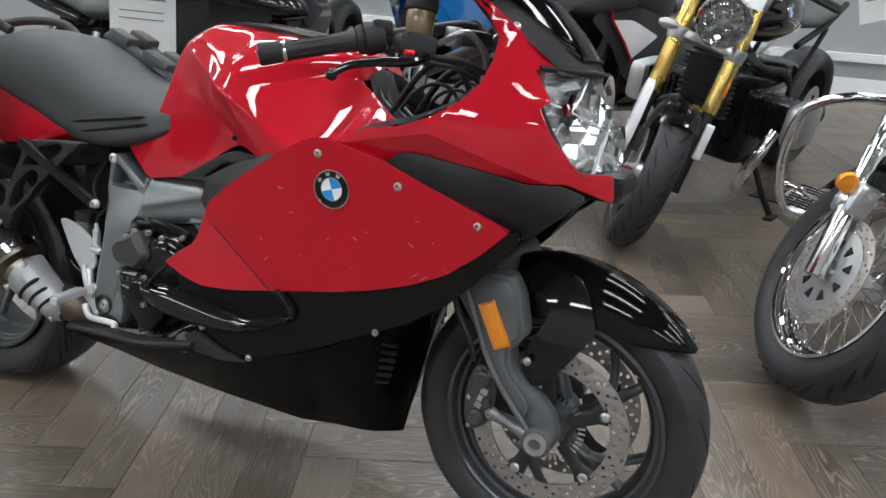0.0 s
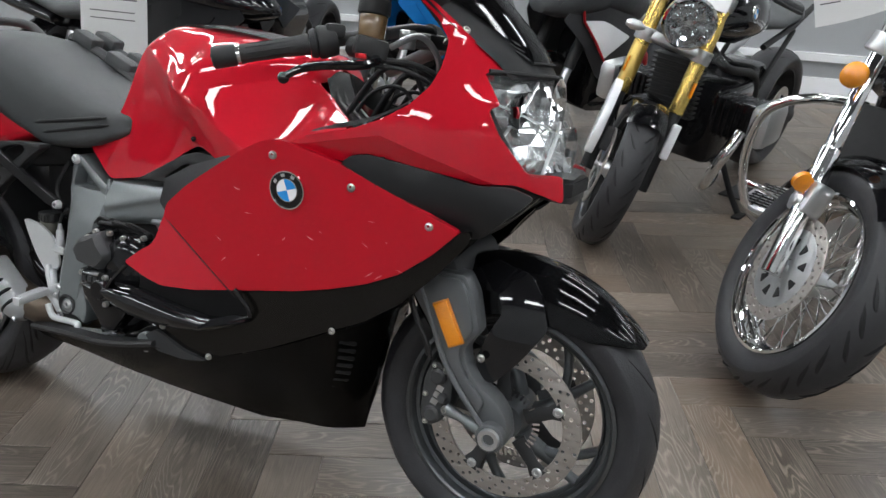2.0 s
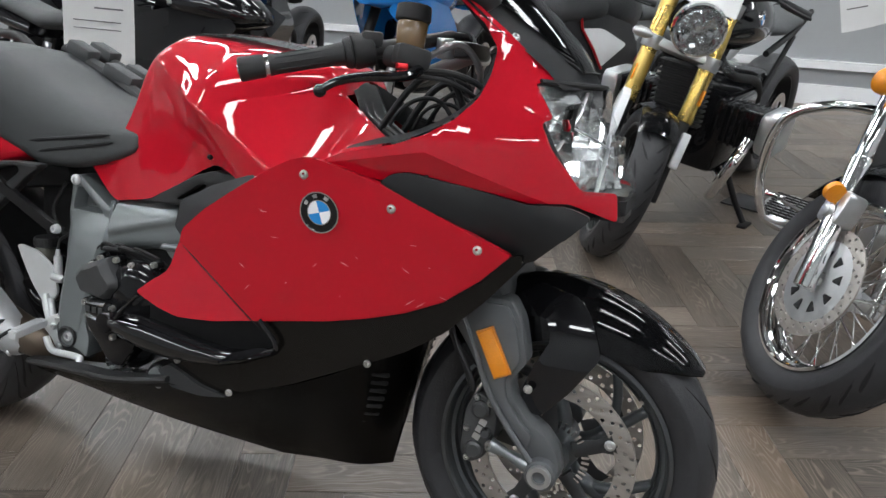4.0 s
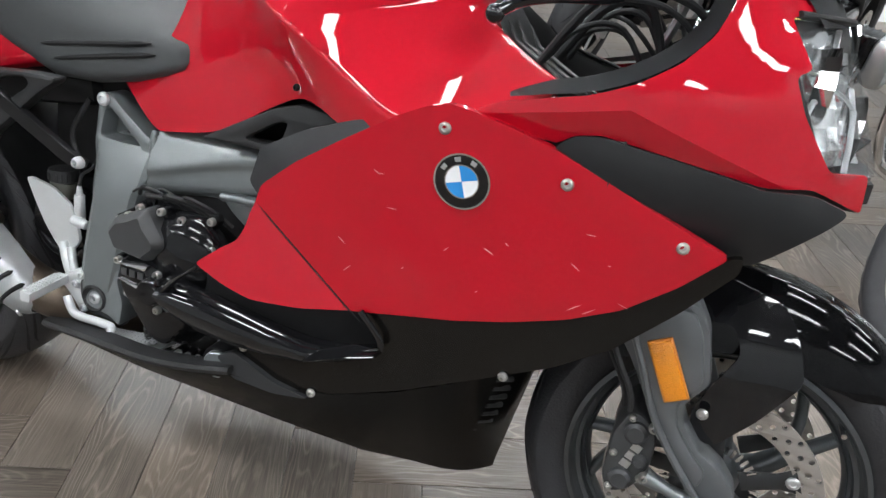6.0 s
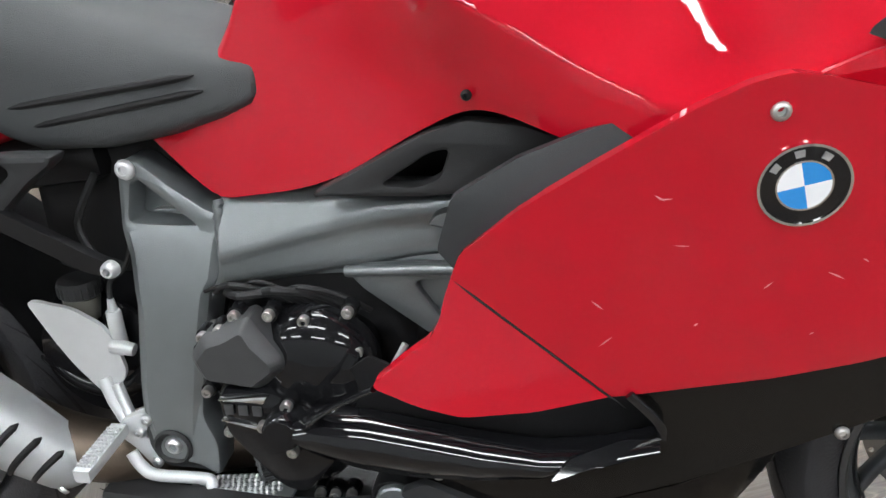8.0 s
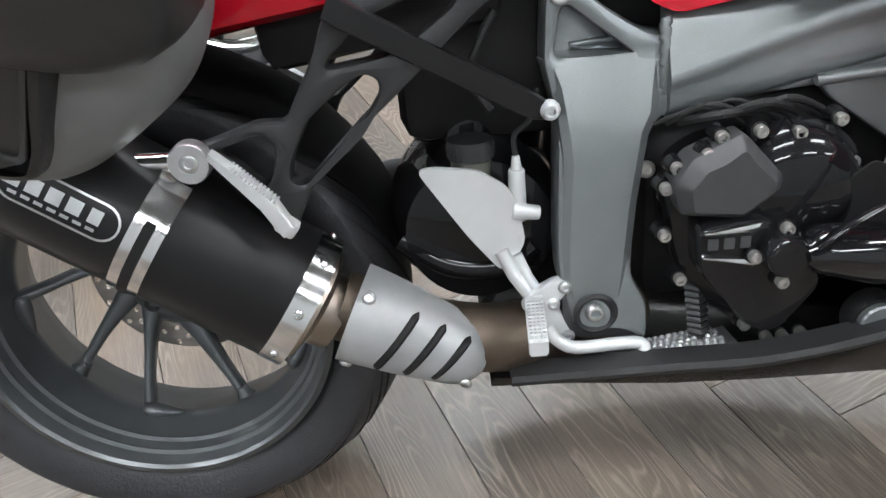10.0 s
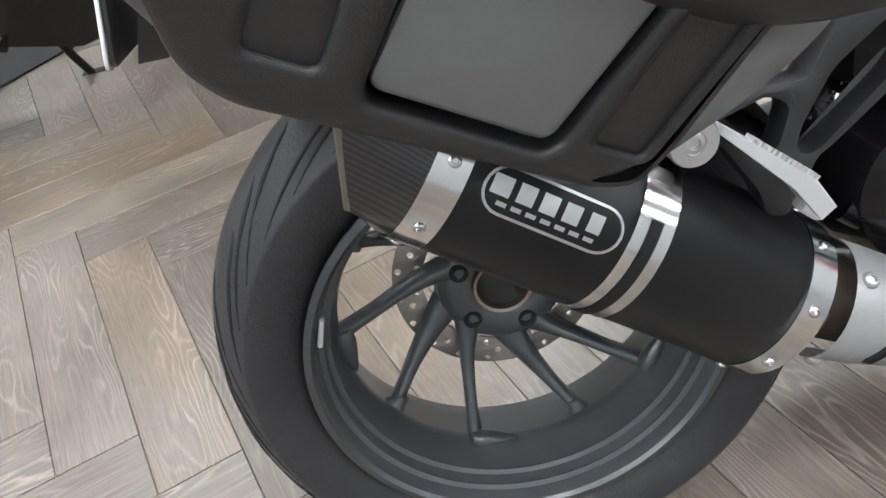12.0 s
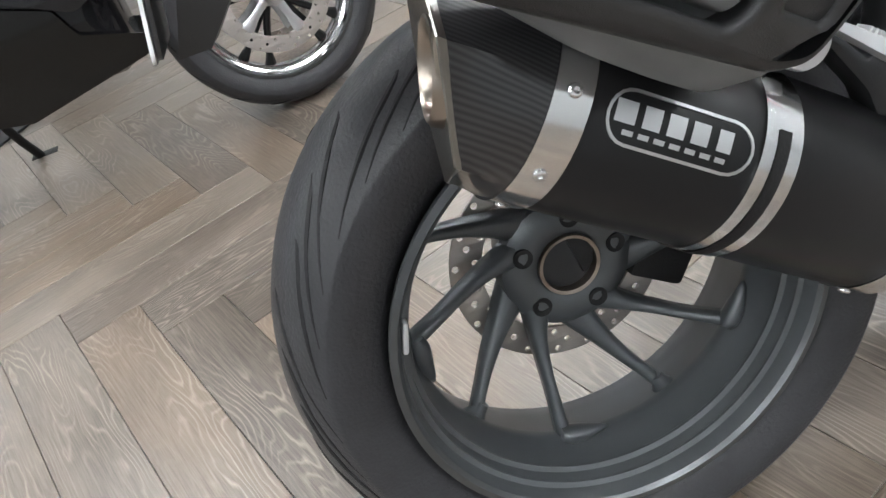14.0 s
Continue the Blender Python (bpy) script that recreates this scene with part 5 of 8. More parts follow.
frame_ob = part("frame", bm, FRAME, bike, "grey cast aluminium frame spar")
twin(frame_ob)
bm = B()
plate(bm, [rnd([(0.50, 0.630), (0.512, 0.69), (0.592, 0.628)], 0.005)], -0.098, -0.092, 0.001, fy)
part("frame_pocket", bm, FRAME, frame_ob)
bm = B()
box(bm, (0.548, -0.112, 0.642), (0.045, 0.012, 0.004), (0, -4, 0), 0.0015)
part("pocket_rib", bm, FRAME, frame_ob)
# the spar folds along a ridge that climbs to the front; the column below it is a smooth skin
bm = B()
loft(bm, [cr([Vector((x, -0.112, zt + 0.006)), Vector((x, -0.130 + fy(x, zt), zt + 0.003)), Vector((x, -0.139 + fy(x, zt), zt - 0.005)), Vector((x, -0.147 + fy(x, zr), zr + 0.014)), Vector((x, -0.151 + fy(x, zr), zr)), Vector((x, -0.148 + fy(x, zr), zr - 0.012)), Vector((x, -0.140 + fy(x, zb), zb + 0.008)), Vector((x, -0.125 + fy(x, zb), zb - 0.004))], 3) for x, zt, zr, zb in ((0.619, 0.664, 0.603, 0.566), (0.667, 0.670, 0.616, 0.573), (0.722, 0.675, 0.632, 0.582), (0.786, 0.679, 0.648, 0.594), (0.844, 0.681, 0.657, 0.606), (0.90, 0.682, 0.663, 0.612), (0.97, 0.684, 0.667, 0.618))])
part("spar_skin", bm, FRAME, frame_ob, angle=70)
bm = B()
loft(bm, [[Vector((x0, y + 0.020, z)), Vector((x0 + 0.003, y + 0.006, z)), Vector((x0 + 0.012, y, z)), Vector(((x0 + x1) / 2, y - 0.003, z)), Vector((x1 - 0.012, y, z)), Vector((x1 - 0.003, y + 0.006, z)), Vector((x1, y + 0.020, z))] for z, x0, x1, y in ((0.632, 0.490, 0.622, -0.138), (0.620, 0.494, 0.619, -0.1435), (0.605, 0.499, 0.616, -0.149), (0.575, 0.503, 0.612, -0.159), (0.556, 0.505, 0.602, -0.165), (0.53, 0.507, 0.597, -0.169), (0.48, 0.503, 0.588, -0.176), (0.44, 0.500, 0.583, -0.182), (0.405, 0.499, 0.578, -0.187), (0.378, 0.503, 0.575, -0.189))])
part("column_skin", bm, FRAME, frame_ob, angle=25)
bm = B()
tube(bm, [Vector((0.617 + 0.0012 * math.sin(k * 2.2), -0.139 - 0.006 * math.sin(math.pi * k / 25) - 0.0004 * (k % 2), 0.664 - 0.0039 * k)) for k in range(26)], [0.0058 + 0.0004 * (k % 2) for k in range(26)], 10)
part("weld_bead", bm, FRAME, frame_ob)
bm = B()
tube(bm, [Vector((0.764 + 0.0047 * k, -0.164 - 0.0005 * (k % 2), 0.594 + 0.0003 * k)) for k in range(40)], [0.0062 + 0.0006 * (k % 2) for k in range(40)], 10)
part("weld_bead", bm, FRAME, frame_ob)
bm = B()
plate(bm, [rnd([(0.763, 0.594), (0.785, 0.601), (0.95, 0.612), (0.965, 0.495), (0.934, 0.485), (0.887, 0.497), (0.782, 0.573)], 0.006), rnd([(0.840, 0.582), (0.848, 0.586), (0.905, 0.589), (0.900, 0.555), (0.876, 0.536), (0.868, 0.541)], 0.005)], -0.165, -0.150, 0.004)
part("frame_gusset", bm, FRAME, frame_ob)
bm = B()
plate(bm, [rnd([(0.922, 0.690), (0.96, 0.692), (1.0, 0.69), (0.975, 0.64), (0.954, 0.612), (0.925, 0.635), (0.856, 0.651), (0.865, 0.663), (0.893, 0.672)], 0.005)], -0.168, -0.145, 0.004)
part("spar_cover", bm, MIDGREY, frame_ob, "mid-grey plastic spar cover")
bm = B()
plate(bm, [rnd([(0.83, 0.60), (0.915, 0.60), (0.91, 0.525), (0.865, 0.53)], 0.006)], -0.154, -0.150, 0.001)
part("gusset_pocket", bm, FRAME, frame_ob)
bm = B()
tube(bm, cr([(0.834, -0.200, 0.528), (0.819, -0.210, 0.501), (0.805, -0.215, 0.478)], 4), 0.004, 8)
part("steel_hose", bm, ALU, bike)
bolt(frame_ob, (0.512, -0.136, 0.696), 0.0125, mat=ALUPAINT, h=0.008)
bolt(frame_ob, (0.916, -0.150, 0.621), 0.0095, mat=ALU)
bolt(frame_ob, (0.598, -0.155, 0.512), 0.010, mat=BOLT, h=0.01)
# pivot plate
bm = B()
cx, cz = 0.537, 0.362
plate(bm, [rnd([(0.500, 0.385), (0.515, 0.405), (0.56, 0.40), (0.578, 0.38), (0.594, 0.345), (0.592, 0.318), (0.565, 0.325), (0.52, 0.325), (0.502, 0.345)], 0.012),
           [(0.580 + 0.009 * math.cos(a), 0.342 + 0.009 * math.sin(a)) for a in [2 * math.pi * i / 14 for i in range(14)]]], -0.186, -0.168, 0.003)
pivot = part("pivot_plate", bm, ENGCOVER, bike)
bm = B()
lathe(bm, [(0.0225, -0.188), (0.025, -0.194), (0.0215, -0.197), (0.015, -0.19), (0.015, -0.18), (0.0225, -0.18)], (cx, 0, cz), seg=32, closed=True)
part("pivot_bush", bm, MATTE, pivot)
bolt(pivot, (cx, -0.184, cz), 0.013, mat=ALU, h=0.014)

# -- right engine side --
bm = B()
plate(bm, [rnd([(0.606, 0.492), (0.613, 0.525), (0.640, 0.545), (0.695, 0.560), (0.733, 0.555), (0.791, 0.522), (0.800, 0.49), (0.775, 0.45), (0.790, 0.40), (0.750, 0.345), (0.721, 0.330), (0.685, 0.340), (0.627, 0.402), (0.612, 0.447)], 0.016)], -0.205, -0.14, 0.012)
case_ob = part("crankcase_cover", bm, ENGINE, bike, "glossy black engine side cover")
bm = B()
clutch = [(p.x, p.y) for p in rnd([(0.605, 0.521), (0.621, 0.545), (0.648, 0.556), (0.672, 0.566), (0.683, 0.553), (0.709, 0.523), (0.709, 0.509), (0.677, 0.477), (0.613, 0.487)], 0.006, 3)]
cen = Vector((0.655, 0.518))
face_in = [Vector(p) + (cen - Vector(p)).normalized() * 0.012 for p in clutch]
loft(bm, [[Vector((p[0], y, p[1])) for p in ring] for ring, y in ((clutch, -0.195), (clutch, -0.232), ([Vector(p) + (cen - Vector(p)).normalized() * 0.003 for p in clutch], -0.238), (face_in, -0.2465 ))])
for v in bm.verts:
    # the face falls away below a ridge and towards the top
    v.co.y += (0.22 * max(0.0, 0.520 - v.co.z) + 0.30 * max(0.0, v.co.z - 0.535)) * (1 if v.co.y < -0.21 else 0)
part("clutch_cover", bm, ENGCOVER, case_ob, "satin black angular clutch cover", angle=20)
bm = B()
lathe(bm, [(0.002, -0.232), (0.035, -0.230), (0.058, -0.222), (0.070, -0.205), (0.072, -0.19), (0.002, -0.19)], (0.735, 0, 0.495), seg=40)
part("cover_dome", bm, ENGINE, case_ob)
bm = B()
plate(bm, [rnd([(0.628, 0.478), (0.69, 0.484), (0.74, 0.462), (0.762, 0.40), (0.720, 0.345), (0.690, 0.352), (0.632, 0.425)], 0.014)], -0.240, -0.19, 0.010)
part("lower_cover", bm, ENGINE, case_ob)
bm = B()
lathe(bm, [(0.002, -0.270), (0.018, -0.270), (0.021, -0.266), (0.0225, -0.24), (0.002, -0.24)], (0.709, 0, 0.449), seg=36)
part("inspection_cap", bm, ENGINE, case_ob)
for pts in (((0.632, 0.472), (0.690, 0.480), (0.684, 0.470)), ((0.632, 0.446), (0.686, 0.432), (0.684, 0.440))):
    bm = B()
    plate(bm, [rnd([Vector(p) for p in pts], 0.002)], -0.244, -0.238, 0.0012)
    part("cover_wing", bm, BRIGHT, case_ob)
for k in range(3):
    bm = B()
    box(bm, (0.643 + 0.016 * k, -0.2415, 0.459), (0.010, 0.002, 0.012))
    part("cover_mark", bm, ENGCOVER, case_ob)
for x, y, z in ((0.638, -0.222, 0.547), (0.653, -0.214, 0.561), (0.691, -0.212, 0.563), (0.729, -0.212, 0.558), (0.774, -0.200, 0.564), (0.785, -0.212, 0.524), (0.712, -0.246, 0.473), (0.683, -0.246, 0.445), (0.713, -0.246, 0.414), (0.612, -0.212, 0.532), (0.603, -0.208, 0.510),
                (0.604, -0.207, 0.458), (0.623, -0.207, 0.405), (0.697, -0.206, 0.341), (0.723, -0.206, 0.322), (0.741, -0.206, 0.322), (0.761, -0.206, 0.324)):
    bm = B()
    cyl(bm, (x, y + 0.016, z), (x, y + 0.001, z), 0.0098, 0.0088, seg=14)
    boss = part("bolt_boss", bm, ENGINE, case_ob)
    bm = B()
    lathe(bm, [(0.0064, 0.002), (0.0064, -0.006), (0.0056, -0.0075), (0.0034, -0.0075), (0.0032, -0.003), (0.0004, -0.003)], (x, y, z), seg=14)
    part("cover_bolt", bm, BOLT, boss)
bm = B()
lathe(bm, [(0.002, -0.250), (0.020, -0.250), (0.022, -0.248), (0.0225, -0.23), (0.002, -0.23)], (0.823, 0, 0.352), seg=30)
part("oil_plug", bm, FRAME, case_ob)
bm = B()
lathe(bm, [(0.023, -0.242), (0.027, -0.244), (0.029, -0.238), (0.029, -0.22), (0.023, -0.22)], (0.823, 0, 0.352), seg=30, closed=True)
part("plug_collar", bm, DARK, case_ob)
random.seed(11)
for i in range(8):
    x = 0.60 + 0.013 * i
    bm = B()
    tube(bm, cr([(x, -0.17, 0.565), (x + 0.03, -0.185 - 0.01 * (i % 3), 0.58 + 0.008 * (i % 2)), (x + 0.07, -0.18, 0.572), (x + 0.10, -0.17, 0.55)], 4), 0.0022 + 0.0012 * (i % 3), 8)
    part("wire", bm, MATTE, bike)
for k in range(12):
    bm = B()
    tube(bm, [(0.634 + 0.001 * k, -0.19, 0.40 - 0.008 * k), (0.644 + 0.001 * k, -0.2, 0.402 - 0.008 * k), (0.655 + 0.001 * k, -0.19, 0.40 - 0.008 * k)], 0.0035, 6)
    part("hose_ring", bm, ENGCOVER, bike)
# perforated heat shield strip above the belly pan
bm = B()
for k in range(15):
    for j in range(5):
        bmesh.ops.create_icosphere(bm, subdivisions=1, radius=0.0042, matrix=Matrix.Translation((0.565 + 0.0075 * k + 0.003 * (j % 2), -0.178 - 0.010 * j, 0.305 + 0.001 * k + 0.002 * j)))
part("dimpled_foil", bm, ALU, bike, "dimpled foil heat shield")["kind"] = "stuff"
bm = B()
loft(bm, [[Vector((x, -0.17, z)), Vector((x, -0.23, z + 0.008)), Vector((x, -0.23, z + 0.004)), Vector((x, -0.17, z - 0.004))] for x, z in ((0.55, 0.30), (0.62, 0.302), (0.69, 0.316))])
part("heat_strip", bm, ALU, bike)

# -- rear subframe, strut, peg, brake --
bm = B()
sub_out = rnd([(0.124, 0.586), (0.150, 0.590), (0.205, 0.607), (0.234, 0.605), (0.247, 0.627), (0.270, 0.665), (0.284, 0.700), (0.300, 0.712), (0.329, 0.7175), (0.405, 0.7255), (0.466, 0.727), (0.462, 0.717), (0.431, 0.696), (0.369, 0.642), (0.311, 0.594), (0.250, 0.536), (0.225, 0.485), (0.205, 0.49), (0.198, 0.515), (0.165, 0.565), (0.135, 0.562)], 0.008)
plate(bm, [sub_out, rnd([(0.231, 0.545), (0.234, 0.564), (0.258, 0.607), (0.296, 0.636), (0.317, 0.646), (0.330, 0.638), (0.329, 0.625), (0.304, 0.590), (0.255, 0.549), (0.242, 0.541)], 0.008), rnd([(0.280, 0.653), (0.288, 0.666), (0.325, 0.696), (0.362, 0.7095), (0.400, 0.7165), (0.410, 0.709), (0.404, 0.700), (0.366, 0.674), (0.338, 0.661), (0.313, 0.657)], 0.007),
           rnd([(0.160, 0.582), (0.205, 0.596), (0.222, 0.585), (0.214, 0.555), (0.203, 0.54), (0.178, 0.568)], 0.008)], -0.192, -0.162, 0.006)
sub = part("footrest_hanger", bm, FRAMEDARK, bike, "black cast hanger for the rear footrest")
twin(sub)
bm = B()
loft(bm, [[Vector(p) + Vector((dx * w, dy, dz * w)) for dx, dy, dz in ((0.40, -0.005, 0.80), (0.46, -0.002, 0.88), (0.46, 0.007, 0.88), (-0.46, 0.007, -0.88), (-0.46, -0.003, -0.88), (-0.40, -0.005, -0.80))] for p, w in (((0.290, -0.201, 0.711), 0.010), ((0.298, -0.201, 0.707), 0.0125), ((0.472, -0.178, 0.600), 0.0125), ((0.484, -0.172, 0.592), 0.011), ((0.497, -0.165, 0.586), 0.008))])
strut = part("frame_strut", bm, SATIN, bike, "black diagonal strut")
twin(strut)
bolt(strut, (0.4945, -0.172, 0.591), 0.011, mat=ALUPAINT, h=0.016)
bm = B()
lathe(bm, [(0.008, -0.204), (0.010, -0.207), (0.0195, -0.207), (0.021, -0.204), (0.021, -0.190), (0.008, -0.190)], (0.139, 0, 0.578), seg=32, closed=True)
part("mount_washer", bm, ALU, sub)
bolt(sub, (0.139, -0.203, 0.578), 0.011, mat=ALU, h=0.005, name="mount_screw")
# rear passenger peg, folded up
bm = B()
side = [Vector(p) for p in ((0.161, -0.211, 0.588), (0.181, -0.219, 0.573), (0.222, -0.236, 0.540), (0.236, -0.242, 0.516), (0.225, -0.241, 0.506), (0.206, -0.233, 0.534), (0.158, -0.211, 0.582))]
mid = sum(side, Vector()) / len(side)
loft(bm, [[p + (mid - p) * k + Vector((0, dy, 0)) for p in side] for k, dy in ((0.10, 0.020), (0.0, 0.016), (0.0, 0.002), (0.08, 0.0))])
box(bm, (0.226, -0.222, 0.512), (0.022, 0.018, 0.018), (0, 40, 0), 0.004)
peg = part("passenger_peg", bm, ALUPAINT, bike, "silver passenger footpeg")
for k in range(14):
    bm = B()
    box(bm, side[1].lerp(side[2], k / 13) + Vector((0, 0.008, 0.001)), (0.0024, 0.014, 0.005), (0, 38, 0))
    part("peg_tooth", bm, ALUPAINT, peg)
twin(peg)
# heel guard, brake reservoir
bm = B()
sheet(bm, rnd([(0.355, 0.530), (0.373, 0.534), (0.419, 0.529), (0.450, 0.506), (0.460, 0.485), (0.469, 0.437), (0.449, 0.408), (0.437, 0.409), (0.406, 0.451)], 0.012), lambda x, z: -0.150 - 0.010 * math.sin((x - 0.35) * 26), 0.006, 0.02)
part("heel_guard", bm, ALUPAINT, bike, "silver heel guard plate")
bm = B()
tube(bm, [(0.440, -0.158, 0.432), (0.452, -0.165, 0.405), (0.474, -0.175, 0.372)], 0.0085, 10)
tube(bm, [(0.456, -0.158, 0.425), (0.466, -0.165, 0.40), (0.480, -0.175, 0.378)], 0.0075, 10)
plate(bm, [rnd([(0.455, 0.372), (0.470, 0.39), (0.497, 0.404), (0.514, 0.400), (0.512, 0.386), (0.494, 0.372), (0.512, 0.345), (0.514, 0.326), (0.500, 0.322), (0.480, 0.350)], 0.008)], -0.186, -0.170, 0.004)
bracket = part("peg_bracket", bm, ALUPAINT, bike, "silver footpeg bracket")
for x, z in ((0.505, 0.395), (0.508, 0.332), (0.492, 0.375)):
    bolt(bracket, (x, -0.186, z), 0.008, mat=ALU)
bm = B()
R0, R1 = Vector((0.470, -0.190, 0.382)), Vector((0.464, -0.268, 0.372))
rd = (R1 - R0).normalized()
loft(bm, [[R0 + rd * h + Vector((sx * 0.0100, 0, sz * 0.009)) for sx, sz in ((-1, -0.6), (-0.8, -1), (0.8, -1), (1, -0.6), (1, 0.8), (-1, 0.8))] for h in (0, 0.01, 0.07, 0.078)])
rp = part("rider_peg", bm, ALUPAINT, bike, "ribbed silver rider footpeg")
for k in range(11):
    for j in range(4):
        bm = B()
        box(bm, R0 + rd * (0.012 + 0.0058 * k) + Vector((-0.0068 + 0.0045 * j, 0, 0.0085)), (0.0034, 0.0034, 0.005))
        part("peg_knurl", bm, ALUPAINT, rp)
bm = B()
tube(bm, cr([(0.482, -0.196, 0.352), (0.492, -0.20, 0.338), (0.512, -0.205, 0.328), (0.56, -0.206, 0.329), (0.584, -0.206, 0.327), (0.588, -0.212, 0.320), (0.586, -0.216, 0.310)], 4), [0.0075] * 20 + [0.0065] * 5, 10)
box(bm, (0.580, -0.222, 0.312), (0.024, 0.03, 0.010), (0, 5, 0), 0.003)
part("brake_pedal", bm, ALUPAINT, bike, "silver rear brake pedal")
bm = B()
cyl(bm, (0.412, -0.130, 0.502), (0.415, -0.128, 0.532), 0.021, 0.022, 24, 0.002)
rsv = part("rear_reservoir", bm, material("milky_plastic", (0.09, 0.088, 0.075), 0.3, 0, 0.1), bike, "small brake fluid reservoir with a ribbed black cap")
bm = B()
lathe(bm, [(0.002, 0.022), (0.0235, 0.022), (0.025, 0.019), (0.025, 0.002), (0.022, 0), (0.002, 0)], (0.415, -0.128, 0.532), "z", 40)
part("reservoir_cap", bm, MATTE, rsv)
for k in range(20):
    a = 2 * math.pi * k / 20
    bm = B()
    box(bm, (0.415 + 0.0252 * math.cos(a), -0.128 + 0.0252 * math.sin(a), 0.542), (0.002, 0.002, 0.014))
    part("cap_rib", bm, MATTE, rsv)
bm = B()
cyl(bm, (0.462, -0.142, 0.52), (0.462, -0.142, 0.46), 0.009, 0.010, 12, 0.002)
cyl(bm, (0.455, -0.150, 0.475), (0.485, -0.150, 0.470), 0.010, 0.008, 12, 0.002)
cyl(bm, (0.462, -0.142, 0.52), (0.462, -0.142, 0.535), 0.006, 0.004, 10)
part("rear_master_cylinder", bm, ALUPAINT, bike)
bm = B()
tube(bm, cr([(0.462, -0.142, 0.535), (0.462, -0.135, 0.555), (0.48, -0.13, 0.57), (0.49, -0.12, 0.60)], 4), 0.003, 8)
tube(bm, cr([(0.42, -0.13, 0.50), (0.44, -0.125, 0.46), (0.45, -0.12, 0.40), (0.42, -0.10, 0.33)], 4), 0.006, 8)
tube(bm, cr([(0.44, -0.12, 0.58), (0.42, -0.11, 0.62), (0.45, -0.1, 0.68)], 4), 0.005, 8)
part("rear_brake_hose", bm, MATTE, bike)
# shock, hugger mass and gaiter behind the guard
bm = B()
cyl(bm, (0.40, -0.03, 0.36), (0.42, -0.03, 0.60), 0.05, 0.05, 24, 0.01)
lathe(bm, [(0.03, -0.11), (0.085, -0.10), (0.10, -0.06), (0.105, 0), (0.10, 0.04), (0.03, 0.05)], (0.42, -0.02, 0.44), "y", 36)
tube(bm, cr([(0.33, -0.10, 0.43), (0.38, -0.115, 0.40), (0.44, -0.12, 0.395), (0.48, -0.12, 0.42)], 5), 0.016, 12)
box(bm, (0.43, 0.02, 0.50), (0.16, 0.12, 0.26), (0, 8, 0), 0.03)
part("swing_arm_gaiter", bm, ENGINE, bike)
for k in range(9):
    bm = B()
    cyl(bm, (0.405, -0.070, 0.42 + 0.013 * k), (0.405, -0.070, 0.425 + 0.013 * k), 0.024, seg=20)
    part("spring_coil", bm, FRAMEDARK, bike)

# -- exhaust --
AX0, AX1 = Vector((0.224, -0.164, 0.392)), Vector((-0.064, -0.158, 0.603))
ad = (AX1 - AX0).normalized()
_, au, av = ring_frame(ad)


def ex_ring(h, r, sq=0.0, flat=1.0):
    return [AX0 + ad * h + (au * math.cos(a) * flat + av * math.sin(a)) * r * (1 + sq * math.sin(2 * a) ** 2) for a in [2 * math.pi * i / 48 for i in range(48)]]


LN = (AX1 - AX0).length
bm = B()
loft(bm, [ex_ring(0.012, 0.073), ex_ring(0.018, 0.0765), ex_ring(LN - 0.015, 0.0765), ex_ring(LN - 0.010, 0.074)])
muff = part("muffler", bm, CANBLACK, bike, "black round silencer with steel bands")
for h0, h1, r, nm in ((0.002, 0.028, 0.078, "front_band"), (LN - 0.022, LN + 0.006, 0.078, "rear_band"), (0.165, 0.198, 0.0785, "clamp_band")):
    bm = B()
    loft(bm, [ex_ring(h0, r - 0.006), ex_ring(h0, r), ex_ring(h1, r), ex_ring(h1, r - 0.006)])
    band = part(nm, bm, BRIGHT, muff, "polished steel band")
    if nm != "clamp_band":
        for i in range(8):
            a = 2 * math.pi * i / 8 + 0.3
            n = (au * math.cos(a) + av * math.sin(a))
            bolt(band, AX0 + ad * (h0 + h1) / 2 + n * r, 0.0055, n, BRIGHT, "band_rivet", 0.003)
# the gap between the two straps of the clamp
bm = B()
ring0, ring1 = ex_ring(0.176, 0.0792), ex_ring(0.187, 0.0792)
sel = [k for k in range(48) if (ring0[k] - AX0 - ad * 0.176).normalized().dot(Vector((0, -0.8, -0.6))) > 0.35]
sel.sort(key=lambda k: (k + 24) % 48 if (0 in sel and 47 in sel) else k)
loft(bm, [[ring0[k], ring1[k]] for k in sel], closed=False)
part("clamp_gap", bm, DARK, bpy.data.objects["clamp_band"])
# ring groove where the sleeve joins
bm = B()
loft(bm, [ex_ring(-0.035, 0.040), ex_ring(-0.012, 0.044), ex_ring(-0.004, 0.066), ex_ring(0.01, 0.066)])
part("inlet_cone", bm, TITAN, muff)
# carbon end cap with slanted outlet
bm = B()
up = Vector((0, -0.12, 1)).normalized()


def cap_ring(h, r, slant, hexed=0.0):
    a0 = math.atan2(up.dot(av), up.dot(au))
    pts = []
    for i in range(48):
        a = a0 + 2 * math.pi * i / 48
        six = math.cos(math.pi / 6) / math.cos((a - a0) % (math.pi / 3) - math.pi / 6) * (1.03 + 0.09 * max(0, math.cos(a - a0)) ** 3)
        rr = r * (1 + hexed * (six - 1))
        p = AX0 + ad * h + (au * math.cos(a) + av * math.sin(a)) * rr
        pts.append(p + ad * slant * ((p - AX0 - ad * h).dot(up) / 0.0765))
    return pts


